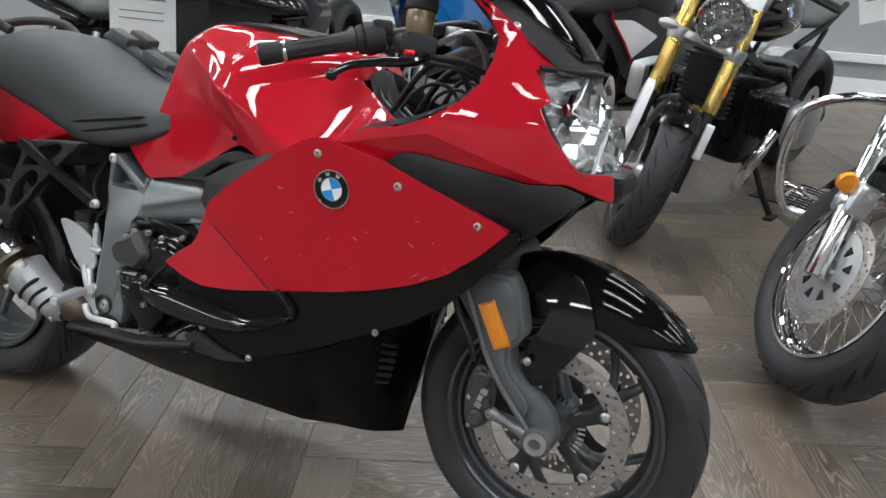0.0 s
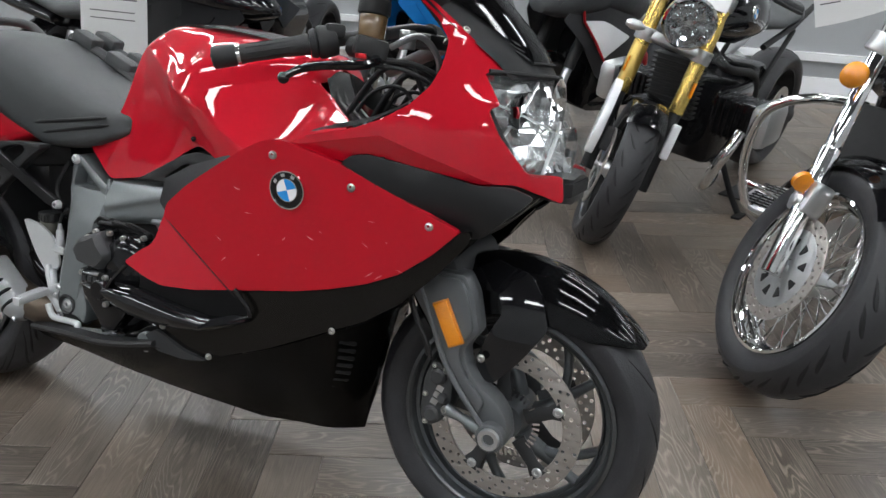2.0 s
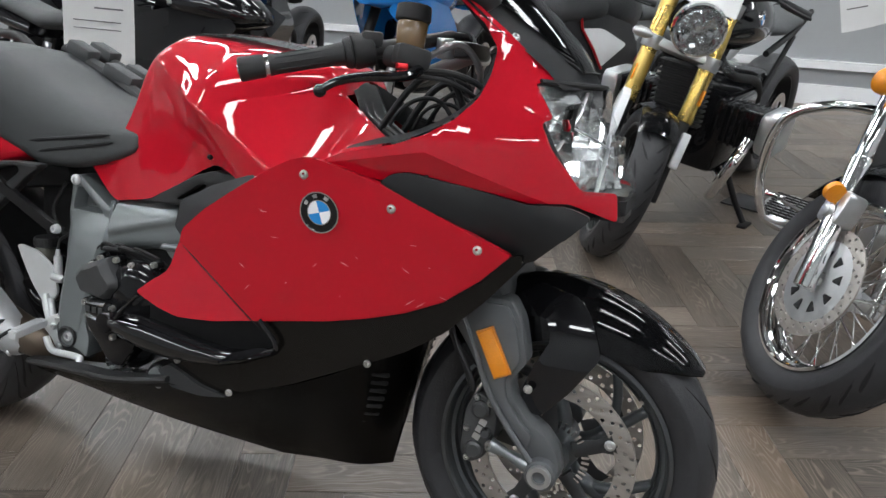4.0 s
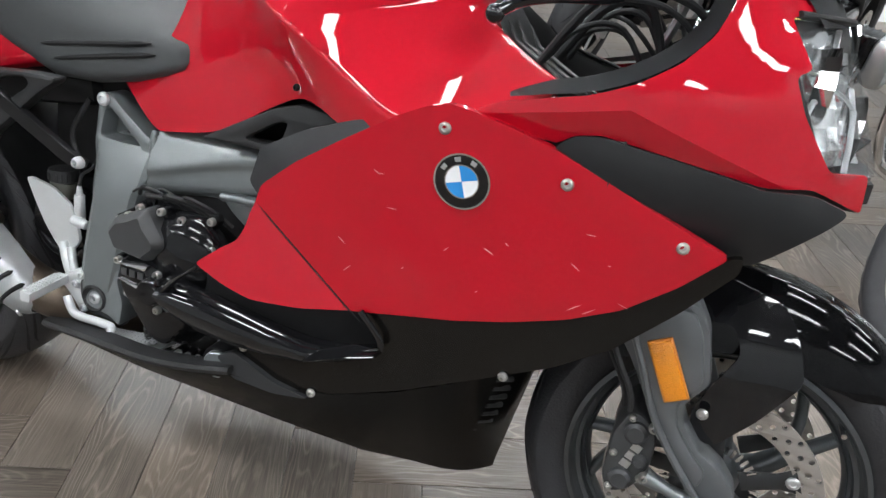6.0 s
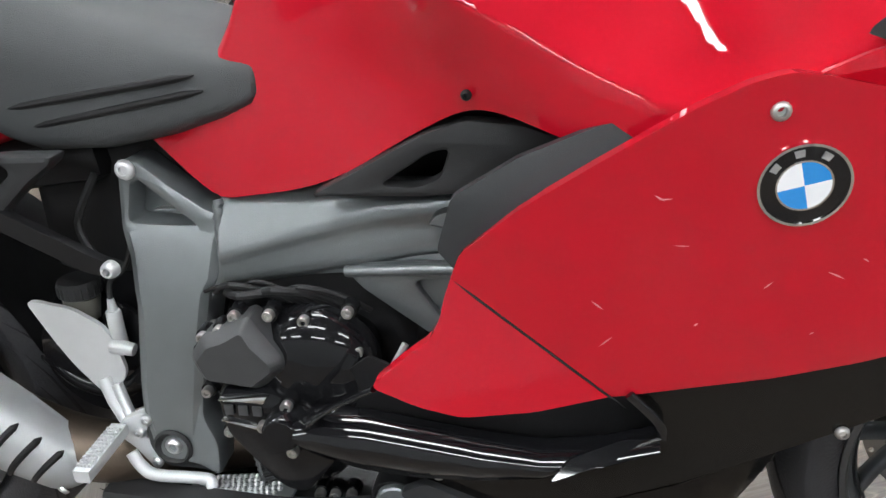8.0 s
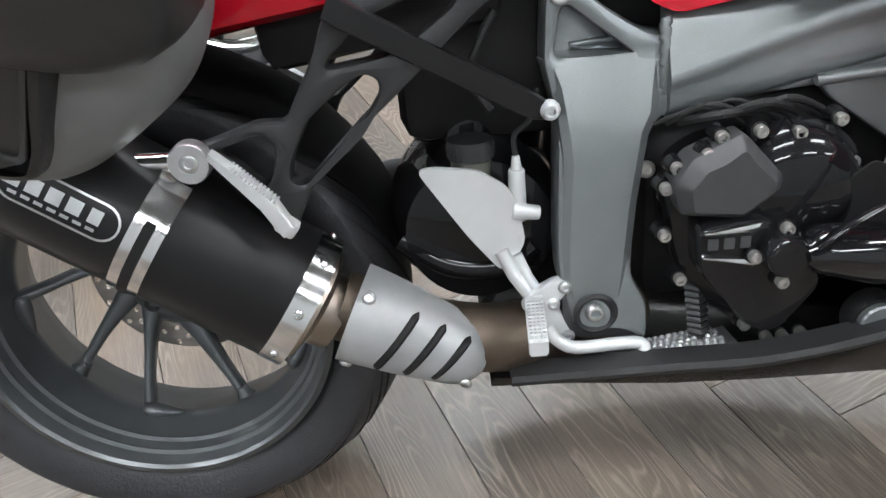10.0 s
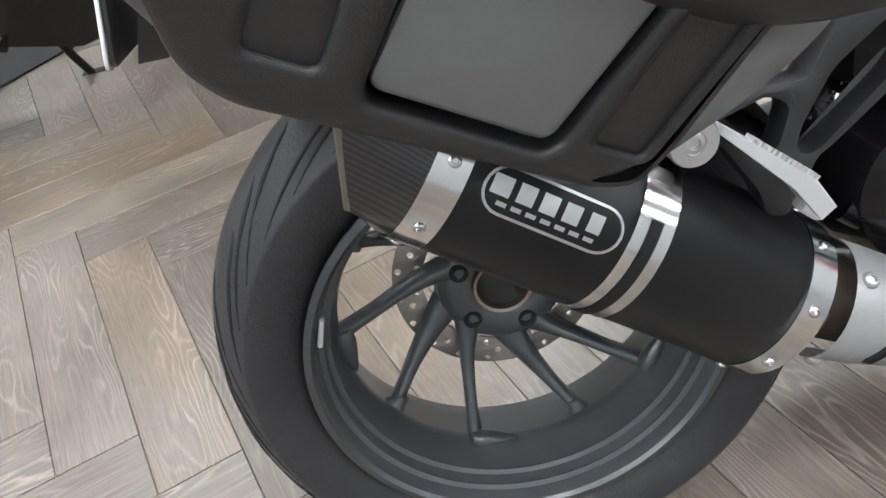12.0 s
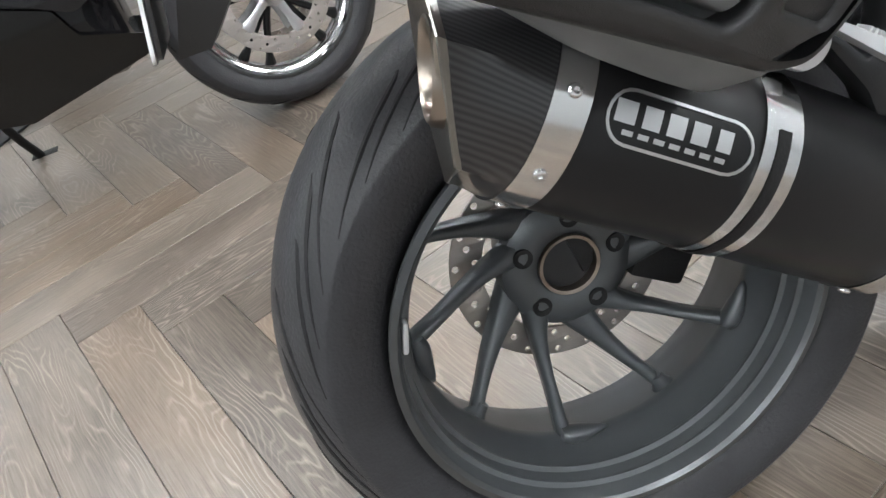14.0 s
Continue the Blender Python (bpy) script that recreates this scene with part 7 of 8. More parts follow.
def roadster(m):
    e = root("roadster", m, "black naked roadster with gold forks and a round headlamp", "motorcycle", "parked motorcycles")
    wb, R = 1.49, 0.30
    f = front_end(e, wb, R, 32, 26, 0.0245, GOLD, DARK, 0.98, 0.115, clamps=(0.69, 0.97))
    wheel_parts(f, Vector((0, 0, R)), R, 0.062, 0.221, DARK, "cast", (-0.07, 0.07), 26, 0.155, wide=1.9)
    rw = new("rear_wheel")
    rw.parent = e
    wheel_parts(rw, Vector((0, 0, 0.31)), 0.31, 0.09, 0.221, DARK, "cast", (0.08,), 14, 0.13)
    lamp_round(f, (-0.13, 0, 0.885), 0.098, CHROME)
    bars(f, 1.05, 0.38, -0.26, DARK)
    for s in (-1, 1):
        bm = B()
        plate(bm, [rnd([(0.03, 0.34), (-0.05, 0.32), (-0.15, 0.55), (-0.11, 0.61), (-0.06, 0.60), (0.01, 0.50), (0.04, 0.42)] if s < 0 else [(0.0, 0.42), (-0.03, 0.41), (-0.09, 0.53), (-0.06, 0.55)], 0.012)], s * 0.135 - 0.016, s * 0.135 + 0.016, 0.005)
        part("fork_guard", bm, WHITE, f, "white fork guard")
        bm = B()
        plate(bm, [rnd([(-0.06, 0.34), (0.0, 0.36), (-0.03, 0.45), (-0.09, 0.43)], 0.01)], s * 0.075 - 0.03, s * 0.075 + 0.03, 0.006)
        part("brake_caliper", bm, ENGCOVER, f)
        indicator(f, (-0.17, s * 0.13, 0.80), (0.0, s * 0.075, -0.005), LENS if s > 0 else ALU)
        bm = B()
        box(bm, (-0.15, s * 0.137, 0.66), (0.02, 0.006, 0.06), (0, -26, 0), 0.002)
        part("reflector", bm, AMBER, f)
    bm = B()
    rings = []
    for k in range(9):
        a = radians(60 + 75 * k / 8)
        rings.append([Vector((math.cos(a) * (R + 0.02 - 0.03 * abs(u) ** 2), u * 0.072, R + math.sin(a) * (R + 0.02 - 0.03 * abs(u) ** 2))) for u in (-1, -0.8, -0.4, 0, 0.4, 0.8, 1)])
    loft(bm, rings, closed=False)
    bmesh.ops.solidify(bm, geom=bm.faces[:], thickness=0.004)
    part("front_mudguard", bm, BLACKGLOSS, f)
    t = blob(e, "fuel_tank", BLACKGLOSS, ((0.62, 0.10, 0.78, 0.90), (0.75, 0.15, 0.76, 0.98), (0.90, 0.17, 0.76, 1.02), (1.05, 0.165, 0.78, 1.0), (1.16, 0.12, 0.80, 0.95)), "gloss black fuel tank")
    roundel(t, (0.97, -0.168, 0.90), (0, -1, 0.15), 0.034)
    roundel(t, (0.97, 0.168, 0.90), (0, 1, 0.15), 0.034)
    blob(e, "seat", VINYL, ((0.05, 0.07, 0.80, 0.86), (0.20, 0.12, 0.79, 0.86), (0.45, 0.13, 0.77, 0.84), (0.64, 0.10, 0.78, 0.86)))
    for s in (-1, 1):
        eg = engine_fins(e, (0.98, s * 0.23, 0.50), (0.16, 0.17, 0.16), 7, ENGINE, "y")
        bm = B()
        box(bm, (0.99, s * 0.345, 0.51), (0.21, 0.085, 0.17), (0, 0, 0), 0.03)
        part("cylinder_head", bm, ALU, eg, "grey cylinder head cover")
        bm = B()
        tube(bm, cr([(1.06, s * 0.28, 0.47), (1.12, s * 0.25, 0.34), (1.02, s * 0.18, 0.19), (0.75, s * 0.12, 0.19), (0.55, -0.12, 0.22)], 5), 0.023, 14)
        part("exhaust_header", bm, CHROME, e)
    engine_fins(e, (1.16, 0, 0.60), (0.05, 0.22, 0.24), 12, DARK)
    bm = B()
    box(bm, (0.80, 0, 0.42), (0.36, 0.30, 0.34), (0, 0, 0), 0.04)
    box(bm, (0.55, 0, 0.50), (0.25, 0.22, 0.25), (0, 0, 0), 0.03)
    part("crankcase", bm, ENGINE, e)
    for s in (-1, 1):
        bm = B()
        tube(bm, cr([(1.16, s * 0.03, 0.86), (0.98, s * 0.11, 0.68), (0.65, s * 0.13, 0.60), (0.52, s * 0.12, 0.42)], 4), 0.018, 10)
        tube(bm, [(0.62, s * 0.12, 0.72), (0.30, s * 0.12, 0.78), (-0.05, s * 0.08, 0.84)], 0.014, 10)
        tube(bm, [(0.55, s * 0.12, 0.50), (0.28, s * 0.12, 0.76)], 0.012, 10)
        part("frame_tube", bm, DARK, e)
    for z in (0.40, 0.56):
        bm = B()
        tube(bm, [(0.45, -0.18, z - 0.08), (0.20, -0.22, z), (-0.12, -0.24, z + 0.08)], [0.03, 0.05, 0.052], 20)
        part("muffler", bm, ALUPAINT, e, "brushed steel muffler")
    bm = B()
    tube(bm, [(0.50, 0.12, 0.40), (0.25, 0.13, 0.36), (0, 0.11, 0.31)], [0.05, 0.045, 0.06], 16)
    part("swing_arm", bm, DARK, e)
    stand_leg(e, 0.80, 0.2)
    bm = B()
    box(bm, (-0.23, 0, 1.02), (0.004, 0.22, 0.16), (0, -30, 0))
    part("price_card", bm, PAPER, f, "white price card")
    return e


def cruiser(m):
    e = root("cruiser", m, "black cruiser with chrome forks, crash bars and wire wheels", "motorcycle", "parked motorcycles")
    wb, R = 1.65, 0.335
    f = front_end(e, wb, R, 41, 32, 0.024, CHROME, BRIGHT, 1.02, 0.110, inverted=False)
    wheel_parts(f, Vector((0, 0, R)), R, 0.068, 0.235, CHROME, "wire", (-0.078,), 30, 0.150, wide=2.4)
    rw = new("rear_wheel")
    rw.parent = e
    wheel_parts(rw, Vector((0, 0, 0.32)), 0.32, 0.085, 0.215, CHROME, "wire", (-0.08,), 16, 0.14)
    lamp_round(f, (-0.22, 0, 0.96), 0.09, CHROME)
    bars(f, 1.16, 0.42, -0.42, CHROME, 0.12)
    for s in (-1, 1):
        indicator(f, (-0.26, s * 0.14, 0.80), (0.01, s * 0.05, 0.0), CHROME)
        bm = B()
        lathe(bm, [(0.002, 0.035), (0.02, 0.03), (0.034, 0.012), (0.036, 0), (0.002, -0.002)], (-0.235, s * 0.175, 0.80), "x", 24)
        part("indicator_lens", bm, AMBER, f, "round amber indicator lens")
        bm = B()
        lathe(bm, [(0.002, 0.02), (0.026, 0.016), (0.028, 0.0), (0.002, -0.002)], (-0.115, s * 0.15, 0.53), "x", 24)
        part("side_reflector", bm, AMBER, f)
        bm = B()
        tube(bm, cr([(1.12, s * 0.10, 0.70), (1.20, s * 0.24, 0.70), (1.21, s * 0.36, 0.62), (1.18, s * 0.38, 0.42), (1.12, s * 0.32, 0.26), (1.05, s * 0.14, 0.24)], 6), 0.0155, 14)
        part("crash_bar", bm, CHROME, e, "chrome crash bar")
        bm = B()
        plate(bm, [[(1.0 + 0.16 * math.cos(a) * (1 if math.cos(a) > 0 else 0.9), 0.075 * math.sin(a)) for a in [2 * math.pi * i / 32 for i in range(32)]]], 0, 0.014, 0.003)
        for v in bm.verts:
            v.co = Vector((v.co.x, s * 0.30 + v.co.z, 0.27 + v.co.y))
        fb = part("floorboard", bm, ALU, e, "chequered metal floorboard")
        for k in range(9):
            bm = B()
            box(bm, (0.89 + 0.028 * k, s * 0.30, 0.2875), (0.004, 0.12, 0.005))
            part("board_rib", bm, MATTE, fb)
        for k in range(5):
            bm = B()
            box(bm, (1.0, s * 0.30 - 0.05 + 0.025 * k, 0.2872), (0.25, 0.004, 0.004))
            part("board_rib", bm, MATTE, fb)
        bm = B()
        tube(bm, cr([(1.05, s * 0.24, 0.30), (1.14, s * 0.27, 0.34), (1.22, s * 0.30, 0.38)], 4), 0.008, 8)
        box(bm, (1.22, s * 0.31, 0.385), (0.05, 0.06, 0.018), (0, -20, 0), 0.006)
        part("foot_pedal", bm, CHROME, e)
        bm = B()
        tube(bm, cr([(1.27, s * 0.05, 0.88), (1.05, s * 0.07, 0.62), (1.0, s * 0.10, 0.22), (0.6, s * 0.12, 0.20), (0.3, s * 0.10, 0.35)], 4), 0.02, 12)
        part("frame_tube", bm, BLACKGLOSS, e)
    bm = B()
    rings = []
    for k in range(13):
        a = radians(62 + 104 * k / 12)
        rings.append([Vector((math.cos(a) * (R + 0.03 - 0.06 * abs(u) ** 2.4), u * 0.085, R + math.sin(a) * (R + 0.03 - 0.06 * abs(u) ** 2.4))) for u in (-1, -0.85, -0.5, 0, 0.5, 0.85, 1)])
    loft(bm, rings, closed=False)
    bmesh.ops.solidify(bm, geom=bm.faces[:], thickness=0.004)
    part("front_mudguard", bm, BLACKGLOSS, f, "gloss black front mudguard")
    bm = B()
    plate(bm, [rnd([(-0.13, 0.44), (-0.05, 0.47), (-0.08, 0.56), (-0.16, 0.53)], 0.02)], -0.13, -0.07, 0.008)
    cyl(bm, (-0.10, -0.13, 0.485), (-0.10, -0.145, 0.485), 0.022, 0.018, 18, 0.003)
    cyl(bm, (-0.12, -0.13, 0.525), (-0.12, -0.145, 0.525), 0.02, 0.016, 18, 0.003)
    part("brake_caliper", bm, ALU, f, "silver brake caliper")
    bm = B()
    tube(bm, cr([(-0.40, 0.12, 1.05), (-0.30, 0.16, 0.85), (-0.24, 0.16, 0.66), (-0.14, 0.13, 0.54)], 5), 0.007, 8)
    part("brake_hose", bm, MATTE, f)
    blob(e, "fuel_tank", BLACKGLOSS, ((0.62, 0.08, 0.72, 0.82), (0.78, 0.14, 0.70, 0.92), (0.98, 0.16, 0.70, 0.97), (1.15, 0.13, 0.74, 0.94), (1.26, 0.07, 0.80, 0.90)), "gloss black teardrop fuel tank")
    blob(e, "seat", VINYL, ((0.0, 0.10, 0.66, 0.74), (0.2, 0.13, 0.62, 0.76), (0.45, 0.15, 0.60, 0.70), (0.62, 0.11, 0.64, 0.74)))
    for x, tilt in ((1.0, 0), (0.82, 0)):
        engine_fins(e, (x, 0, 0.52), (0.17, 0.22, 0.26), 9, ENGCOVER)
    bm = B()
    box(bm, (0.85, 0, 0.33), (0.46, 0.28, 0.22), (0, 0, 0), 0.05)
    part("crankcase", bm, ALU, e)
    bm = B()
    tube(bm, cr([(1.05, -0.12, 0.52), (1.10, -0.17, 0.35), (0.9, -0.19, 0.25), (0.4, -0.2, 0.25), (-0.1, -0.2, 0.28)], 5), 0.03, 14)
    part("exhaust_pipe", bm, CHROME, e)
    bm = B()
    box(bm, (1.28, -0.02, 0.60), (0.04, 0.2, 0.28), (0, -20, 0), 0.01)
    part("radiator", bm, MATTE, e)
    stand_leg(e, 0.75, 0.2)
    return e


def sport(m, paint, paint2, label, rim, belly_mat, screen_h=1.12, card=False):
    e = root("sport_motorcycle", m, label, "motorcycle", "parked motorcycles")
    wb, R = 1.45, 0.30
    f = front_end(e, wb, R, 6, 24, 0.024, MATTE, ALU, 0.92, 0.105)
    wheel_parts(f, Vector((0, 0, R)), R, 0.060, 0.222, rim, "cast", (-0.068, 0.068), 16, 0.155, DARK)
    rw = new("rear_wheel")
    rw.parent = e
    wheel_parts(rw, Vector((0, 0, 0.315)), 0.315, 0.092, 0.222, rim, "cast", (0.08,), 14, 0.12, DARK)
    bm = B()
    rings = []
    for k in range(10):
        a = radians(45 + 95 * k / 9)
        rings.append([Vector((math.cos(a) * (R + 0.022 - 0.04 * abs(u) ** 2.4), u * 0.075, R + math.sin(a) * (R + 0.022 - 0.04 * abs(u) ** 2.4))) for u in (-1, -0.85, -0.5, 0, 0.5, 0.85, 1)])
    loft(bm, rings, closed=False)
    bmesh.ops.solidify(bm, geom=bm.faces[:], thickness=0.004)
    part("front_mudguard", bm, belly_mat, f)
    for s in (-1, 1):
        bm = B()
        plate(bm, [rnd([(-0.11, 0.31), (-0.06, 0.30), (-0.05, 0.42), (-0.10, 0.43)], 0.014)], s * 0.085 - 0.035, s * 0.085 + 0.035, 0.006)
        part("brake_caliper", bm, ALU, f)
    blob(e, "fuel_tank", paint, ((0.55, 0.07, 0.74, 0.86), (0.70, 0.13, 0.70, 0.95), (0.86, 0.165, 0.72, 1.0), (1.0, 0.15, 0.75, 0.97), (1.08, 0.10, 0.80, 0.92)))
    blob(e, "seat", VINYL, ((0.10, 0.08, 0.84, 0.90), (0.28, 0.11, 0.80, 0.88), (0.45, 0.12, 0.74, 0.82), (0.58, 0.09, 0.74, 0.84)))
    blob(e, "tail_unit", paint2, ((-0.20, 0.04, 0.88, 0.92), (-0.05, 0.08, 0.82, 0.90), (0.15, 0.11, 0.76, 0.86), (0.42, 0.12, 0.70, 0.78)))
    for s in (-1, 1):
        bm = B()
        sheet(bm, rnd([(0.78, 0.62), (0.95, 0.80), (1.20, 0.86), (1.42, 0.90), (1.50, 0.80), (1.36, 0.68), (1.20, 0.50), (1.02, 0.42), (0.86, 0.50)], 0.02), lambda x, z: -0.22 + 0.30 * max(0, x - 1.2) + 0.10 * abs(z - 0.68), 0.005, 0.05)
        g = part("side_fairing", bm, paint, e)
        b2 = B()
        sheet(b2, rnd([(0.62, 0.24), (0.70, 0.40), (0.86, 0.48), (0.97, 0.44), (1.0, 0.37), (1.17, 0.315), (1.12, 0.275), (0.80, 0.215), (0.52, 0.28)], 0.008), lambda x, z: -0.18 + 0.25 * max(0, 0.40 - z), 0.005, 0.05)
        h = part("belly_pan", b2, belly_mat, e)
        b3 = B()
        sheet(b3, rnd([(0.98, 0.70), (1.25, 0.80), (1.38, 0.80), (1.20, 0.60)], 0.02), lambda x, z: -0.228 + 0.30 * max(0, x - 1.2) + 0.10 * abs(z - 0.68), 0.004, 0.05)
        k = part("fairing_accent", b3, paint2, e)
        edges = []
        if paint2 is WHITE:
            b4 = B()
            tube(b4, [Vector((x, -0.232 + 0.30 * max(0, x - 1.2) + 0.10 * abs(z - 0.68), z)) for x, z in ((1.20, 0.595), (1.29, 0.695), (1.385, 0.80), (1.40, 0.86))], 0.007, 8)
            edges = [part("red_edge", b4, REDMETAL, e)]
        if s > 0:
            for o in [g, h, k] + edges:
                o.data.transform(Matrix.Diagonal((1, -1, 1, 1)))
                o.data.flip_normals()
    blob(e, "nose", paint if paint2 is WHITE else paint2, ((1.25, 0.20, 0.82, 1.0), (1.38, 0.17, 0.80, 1.0), (1.50, 0.11, 0.80, 0.93), (1.58, 0.04, 0.82, 0.87)))
    for s in (-1, 1):
        bm = B()
        lathe(bm, [(0.002, 0.03), (0.03, 0.025), (0.045, 0.0), (0.002, -0.01)], (1.50, s * 0.06, 0.87), "x", 20)
        part("headlamp", bm, LENS, e)
        bm = B()
        tube(bm, [(1.35, s * 0.12, 1.0), (1.32, s * 0.26, 1.06)], 0.009, 8)
        box(bm, (1.31, s * 0.33, 1.09), (0.05, 0.15, 0.08), (0, 10, s * 10), 0.025)
        part("mirror", bm, MATTE, e)
        bm = B()
        tube(bm, cr([(1.20, s * 0.06, 0.86), (0.90, s * 0.16, 0.66), (0.55, s * 0.13, 0.52), (0.48, s * 0.10, 0.36)], 4), 0.024, 10)
        part("frame_spar", bm, REDMETAL if paint2 is WHITE else DARK, e)
    bm = B()
    rings = [[Vector((1.50 - 0.26 * v - 2.2 * (0.16 * u) ** 2, 0.16 * u, 0.95 + (screen_h - 0.93) * v)) for u in (-1, -0.66, -0.33, 0, 0.33, 0.66, 1)] for v in (0, 0.25, 0.5, 0.75, 1)]
    loft(bm, rings, closed=False)
    bmesh.ops.solidify(bm, geom=bm.faces[:], thickness=0.004)
    part("windscreen", bm, SMOKE, e)
    bars(f, 0.97, 0.34, -0.30, DARK, 0.0)
    bm = B()
    box(bm, (0.85, 0, 0.46), (0.50, 0.30, 0.42), (0, 0, 0), 0.05)
    part("engine", bm, ENGINE, e)
    bm = B()
    tube(bm, [(0.50, 0.08, 0.38), (0.25, 0.12, 0.36), (0, 0.10, 0.315)], [0.045, 0.04, 0.05], 14)
    part("swing_arm", bm, ALU, e)
    bm = B()
    tube(bm, [(0.50, -0.08, 0.38), (0.25, -0.12, 0.36), (0, -0.10, 0.315)], [0.045, 0.04, 0.05], 14)
    part("swing_arm", bm, ALU, e)
    bm = B()
    tube(bm, [(0.48, -0.12, 0.30), (0.28, -0.18, 0.36), (0.0, -0.22, 0.46)], [0.03, 0.055, 0.058], 18)
    part("muffler", bm, BRIGHT, e)
    bm = B()
    for k in range(14):
        a = 1.3 * k
        tube(bm, [(0.42 + 0.035 * math.cos(a + t), 0.035 * math.sin(a + t) - 0.08, 0.40 + 0.013 * (k + t / 1.3)) for t in (0, 0.45, 0.9, 1.3)], 0.006, 6)
    part("shock_spring", bm, BRIGHT, e)
    stand_leg(e, 0.62, 0.2)
    return e


roadster(place((1.40, 1.685), (-0.301, -0.954), 1.49 * 1.03, 7) @ Matrix.Scale(1.03, 4))
cruiser(place((2.105, 0.874), (-0.262, -0.965), 1.65 * 1.02, 7) @ Matrix.Scale(1.02, 4))
sport(place((0.72, 2.62), (-0.30, -0.95), 1.45, 10), GREYPL, WHITE, "white and red sport motorcycle with a black engine", DARK, BLACKGLOSS)
sport(place((-0.21, 1.44), (0.99, 0.06), 1.45, 9), BLACKGLOSS, BLACKGLOSS, "black sport motorcycle with polished wheel rims", BRIGHT, BLACKBROWN)
sport(place((-0.30, 2.75), (-0.10, -0.99), 1.45, 9), BLUEPAINT, BLUEPAINT, "blue sport motorcycle parked behind the black ones", DARK, BLACKGLOSS)
sport(place((-1.15, 2.45), (0.20, -0.98), 1.45, 9), BLACKGLOSS, GREYPL, "black and grey sport motorcycle in the back row", DARK, BLACKGLOSS, 1.25)
sport(place((-2.3, 2.1), (0.25, -0.97), 1.45, 9), GREYPL, BLACKGLOSS, "dark grey sport motorcycle in the back row", DARK, BLACKGLOSS, 1.25)

# price sheet that hangs on the black machine
sh = root("price_sheet", pose(-0.60, 1.16, 0.87, 0, 0, 14) @ pose(0, 0, 0, -8, 3, 0), "white printed price sheet hanging on a motorcycle", "sheet")
bm = B()
loft(bm, [[Vector((-0.15 + 0.06 * i, 0.004 * math.sin(i * 1.3 + k) - 0.001, -0.20 + 0.10 * k)) for i in range(6)] for k in range(6)], closed=False)
bmesh.ops.solidify(bm, geom=bm.faces[:], thickness=0.001)
part("paper", bm, PAPER, sh)
for x, z, w, h, mt in ((-0.06, 0.18, 0.10, 0.022, YELLOW), (-0.07, 0.10, 0.09, 0.09, INK), (0.05, 0.02, 0.12, 0.006, INK), (0.0, -0.03, 0.2, 0.004, INK), (0.0, -0.06, 0.2, 0.004, INK)):
    bm = B()
    box(bm, (x, -0.0075, z), (w, 0.001, h))
    part("print_bar", bm, mt, sh)

# sheet that hangs on the bars of the cruiser
sh = root("price_sheet", pose(2.105, 1.165, 1.145, 0, -14, 4), "white paper sheet hanging curled on the cruiser", "sheet")
bm = B()
loft(bm, [[Vector((-0.11 + 0.037 * i, 0.035 * (i / 6) ** 2 + 0.006 * math.sin(k), -0.15 + 0.06 * k + 0.02 * (i / 6) ** 2)) for i in range(7)] for k in range(6)], closed=False)
bmesh.ops.solidify(bm, geom=bm.faces[:], thickness=0.001)
part("paper", bm, PAPER, sh, angle=60)
for k in range(4):
    bm = B()
    box(bm, (-0.07, -0.004, -0.09 + 0.03 * k), (0.05, 0.001, 0.003))
    part("print_bar", bm, INK, sh)

# rubber mats
for x, y, a, sx, sy in ((1.95, 2.55, -22, 0.26, 0.20), (-1.75, 2.15, -40, 1.2, 0.7)):
    bm = B()
    box(bm, (0, 0, 0.005), (sx, sy, 0.008), (0, 0, 0), 0.002)
    o = tagged(link_mesh("floor_mat", bm, MATCAR), "black rubber floor mat under a motorcycle", "mat")
    o.matrix_world = pose(x, y, 0, 0, 0, a)


# ---- the showroom ----
X0, X1, Y0, Y1, H = -5.0, 6.0, -4.2, 5.2, 3.0


def slab(name, c, size, mat, label, kind="structure"):
    bm = B()
    box(bm, c, size)
    return tagged(link_mesh(name, bm, mat), label, "", "", kind)


slab("wall_north", ((X0 + X1) / 2, Y1 + 0.08, H / 2), (X1 - X0 + 0.3, 0.16, H), WALLP, "light grey painted showroom wall")
slab("wall_south", ((X0 + X1) / 2, Y0 - 0.08, H / 2), (X1 - X0 + 0.3, 0.16, H), WALLDARK, "pale grey painted showroom wall")
slab("wall_west", (X0 - 0.08, (Y0 + Y1) / 2, H / 2), (0.16, Y1 - Y0, H), WALLDARK, "pale grey painted showroom wall")
slab("wall_east", (X1 + 0.08, (Y0 + Y1) / 2, H / 2), (0.16, Y1 - Y0, H), WALLDARK, "pale grey painted showroom wall")
slab("ceiling", ((X0 + X1) / 2, (Y0 + Y1) / 2, H + 0.06), (X1 - X0 + 0.3, Y1 - Y0 + 0.3, 0.12), CEIL, "dark grey open ceiling")
slab("baseboard", ((X0 + X1) / 2, Y1 - 0.012, 0.075), (X1 - X0, 0.024, 0.15), WHITE, "white baseboard along the wall")
slab("trim", ((X0 + X1) / 2, Y1 - 0.02, 0.30), (X1 - X0, 0.04, 0.06), WHITE, "white wall rail")


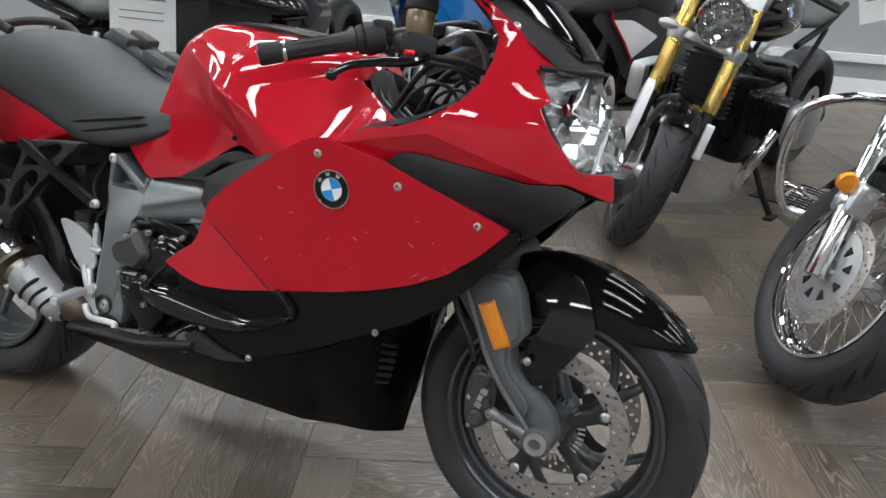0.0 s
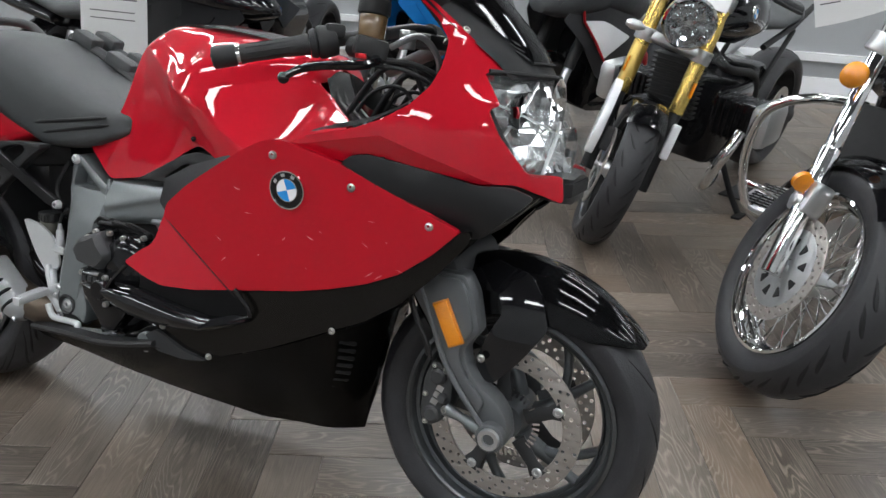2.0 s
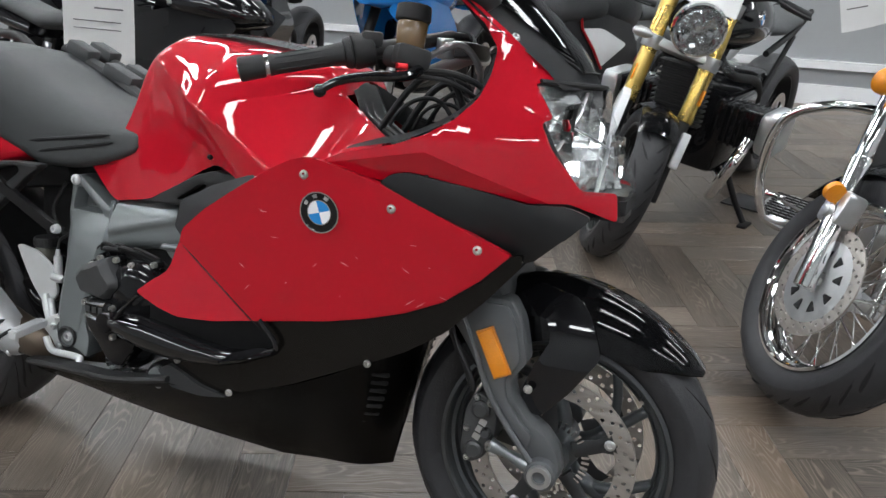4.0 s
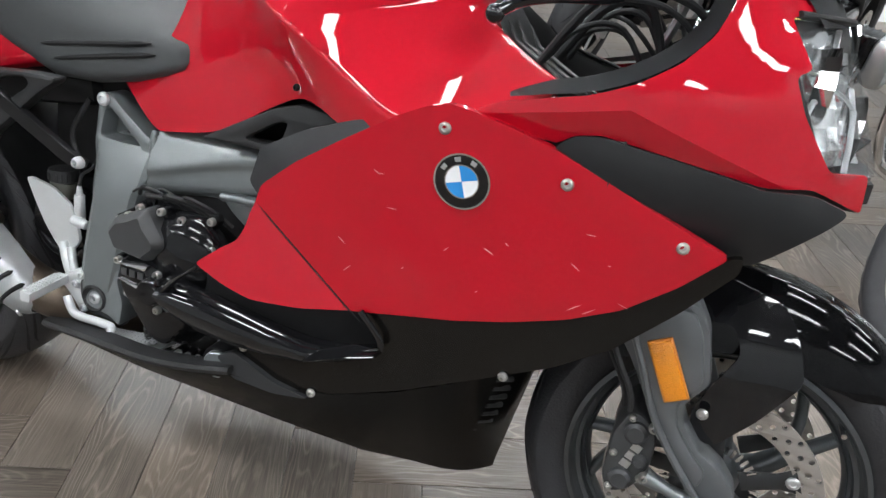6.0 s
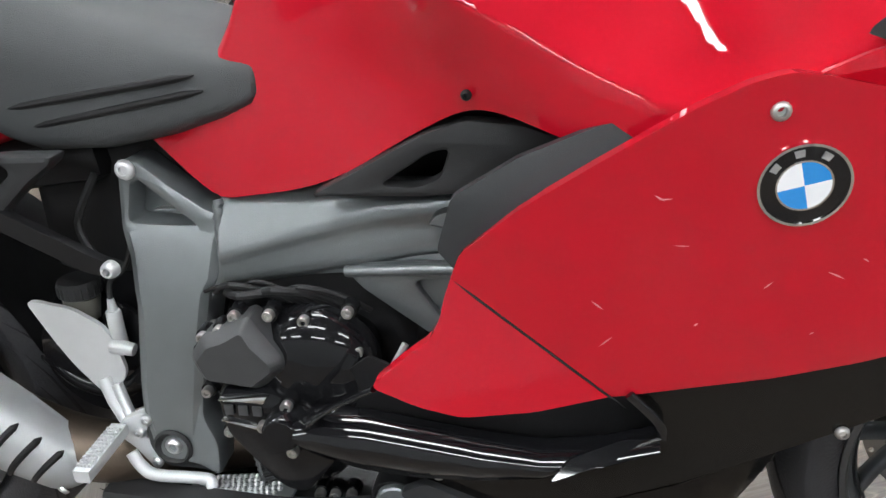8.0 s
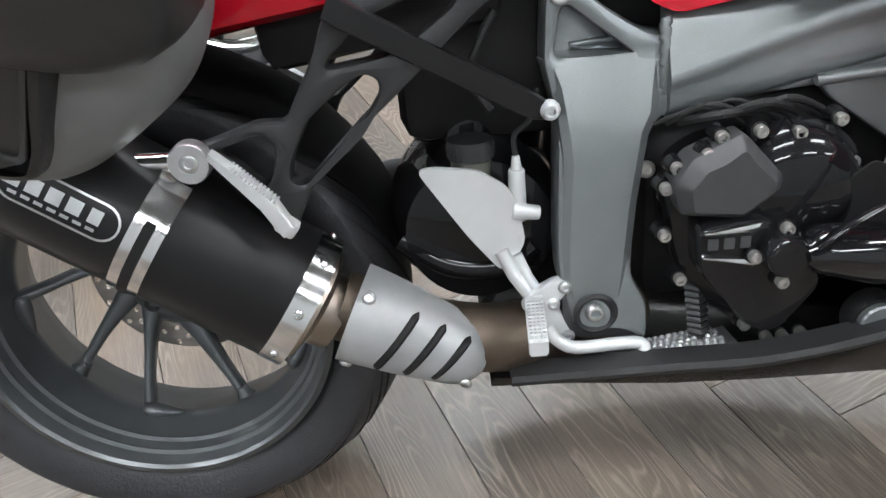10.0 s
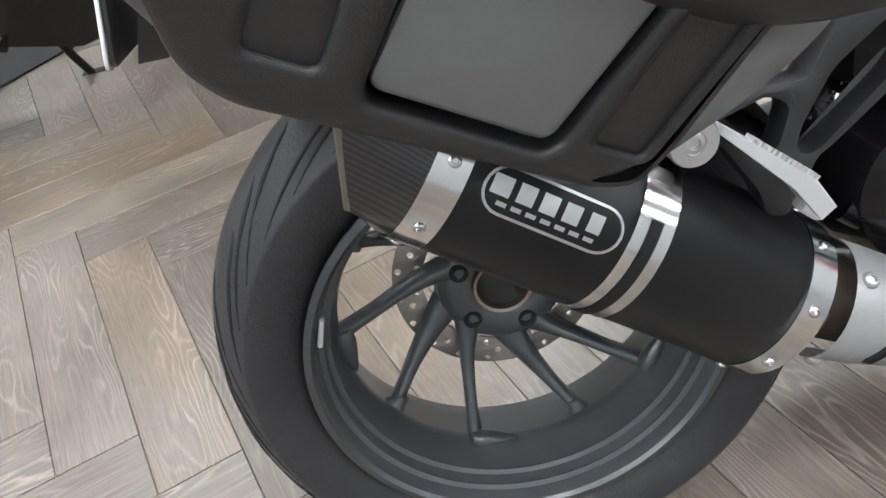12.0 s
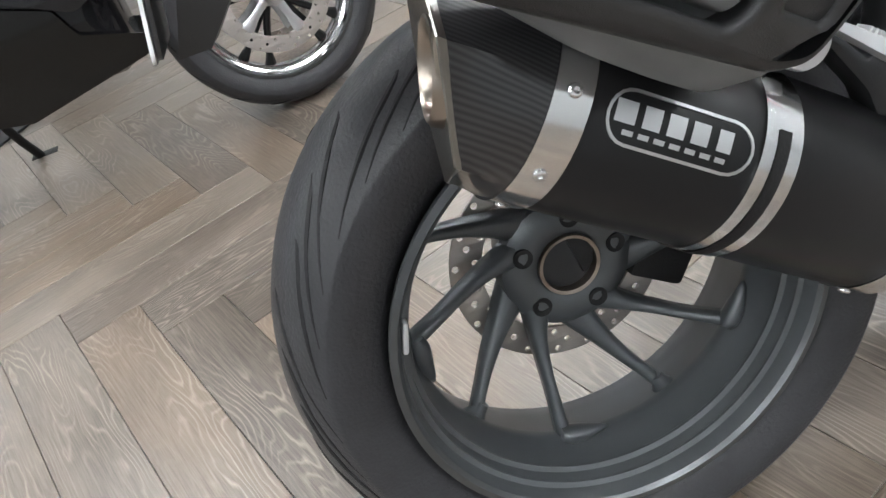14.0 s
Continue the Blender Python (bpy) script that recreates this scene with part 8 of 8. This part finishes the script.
def ceiling_light(x, y):
    e = root("ceiling_light", pose(x, y, H), "flat rectangular ceiling light panel", "ceiling light", "ceiling lights")
    bm = B()
    for dx, dy, sx, sy in ((0, 0.165, 1.26, 0.03), (0, -0.165, 1.26, 0.03), (0.615, 0, 0.03, 0.30), (-0.615, 0, 0.03, 0.30)):
        box(bm, (dx, dy, -0.012), (sx, sy, 0.024), bev=0.002)
    part("frame", bm, WHITE, e)
    bm = B()
    box(bm, (0, 0, -0.010), (1.2, 0.30, 0.012))
    part("diffuser", bm, DIFF, e)
    return e


first = ceiling_light(-4.0, -3.2)
for i in range(5):
    for j in range(5):
        if i or j:
            copy_thing(first, pose(-4.0 + 2.25 * i, -3.2 + 1.9 * j, H))

# floor: an under-layer and herringbone planks on it
slab("floor", ((X0 + X1) / 2, (Y0 + Y1) / 2, -0.02), (X1 - X0 + 0.3, Y1 - Y0 + 0.3, 0.02), DARK, "dark bed of the plank floor")
PW, PL = 0.137, 0.685
g = 0.0006
vs, fs = [], []
for (z, s) in ((-0.0095, 0.0), (-0.0008, 0.0), (0.0, 0.0012)):
    vs += [(g + s, g + s, z), (PL - g - s, g + s, z), (PL - g - s, PW - g - s, z), (g + s, PW - g - s, z)]
fs = [(8, 9, 10, 11)] + [(a + i, a + (i + 1) % 4, a + 4 + (i + 1) % 4, a + 4 + i) for a in (0, 4) for i in range(4)]


def plank_mesh(name, places):
    V, F, U = [], [], []
    for m in places:
        o = len(V)
        V += [m @ Vector(v) for v in vs]
        F += [tuple(o + i for i in f) for f in fs]
    me = bpy.data.meshes.new(name)
    me.from_pydata(V, [], F)
    uvl = me.uv_layers.new(name="UVMap")
    k = len(vs)
    for lp in me.loops:
        v = vs[lp.vertex_index % k]
        uvl.data[lp.index].uv = (v[0], v[1])
    me.materials.append(OAK)
    return me


places = []
n = int(PL / PW + 0.5)
for row in range(-16, 17):
    for k in range(-60, 61):
        # two planks at right angles make one step of the zigzag
        for turn in (0, 1):
            x = -0.005 + k * PW + row * PL
            y = -0.126 - k * PW + row * PL
            m = pose(-0.857, 0.810, 0, 0, 0, 22.5) @ (Matrix.Translation((x, y, 0)) if not turn else Matrix.Translation((x + PW, y - PL, 0)) @ pose(0, 0, 0, 0, 0, 90))
            c = m @ Vector((PL / 2, PW / 2, 0))
            if X0 - 0.4 < c.x < X1 + 0.4 and Y0 - 0.4 < c.y < Y1 + 0.4:
                places.append((m, c))
near = [p for p in places if -1.6 < p[1].x < 2.9 and -0.75 < p[1].y < 2.2]
near = sorted(near, key=lambda p: abs(p[1].x - 0.6) * 0.8 + abs(p[1].y - 0.5))[:300]
ids = {id(p) for p in near}
floor = bpy.data.objects["floor"]
one = plank_mesh("plank", [Matrix.Identity(4)])
for m, c in near:
    o = new("plank", one)
    o.parent = floor
    o.matrix_world = m
rest = new("plank_field", plank_mesh("plank_field", [p[0] for p in places if id(p) not in ids]))
rest.parent = floor
rest["kind"] = "stuff"
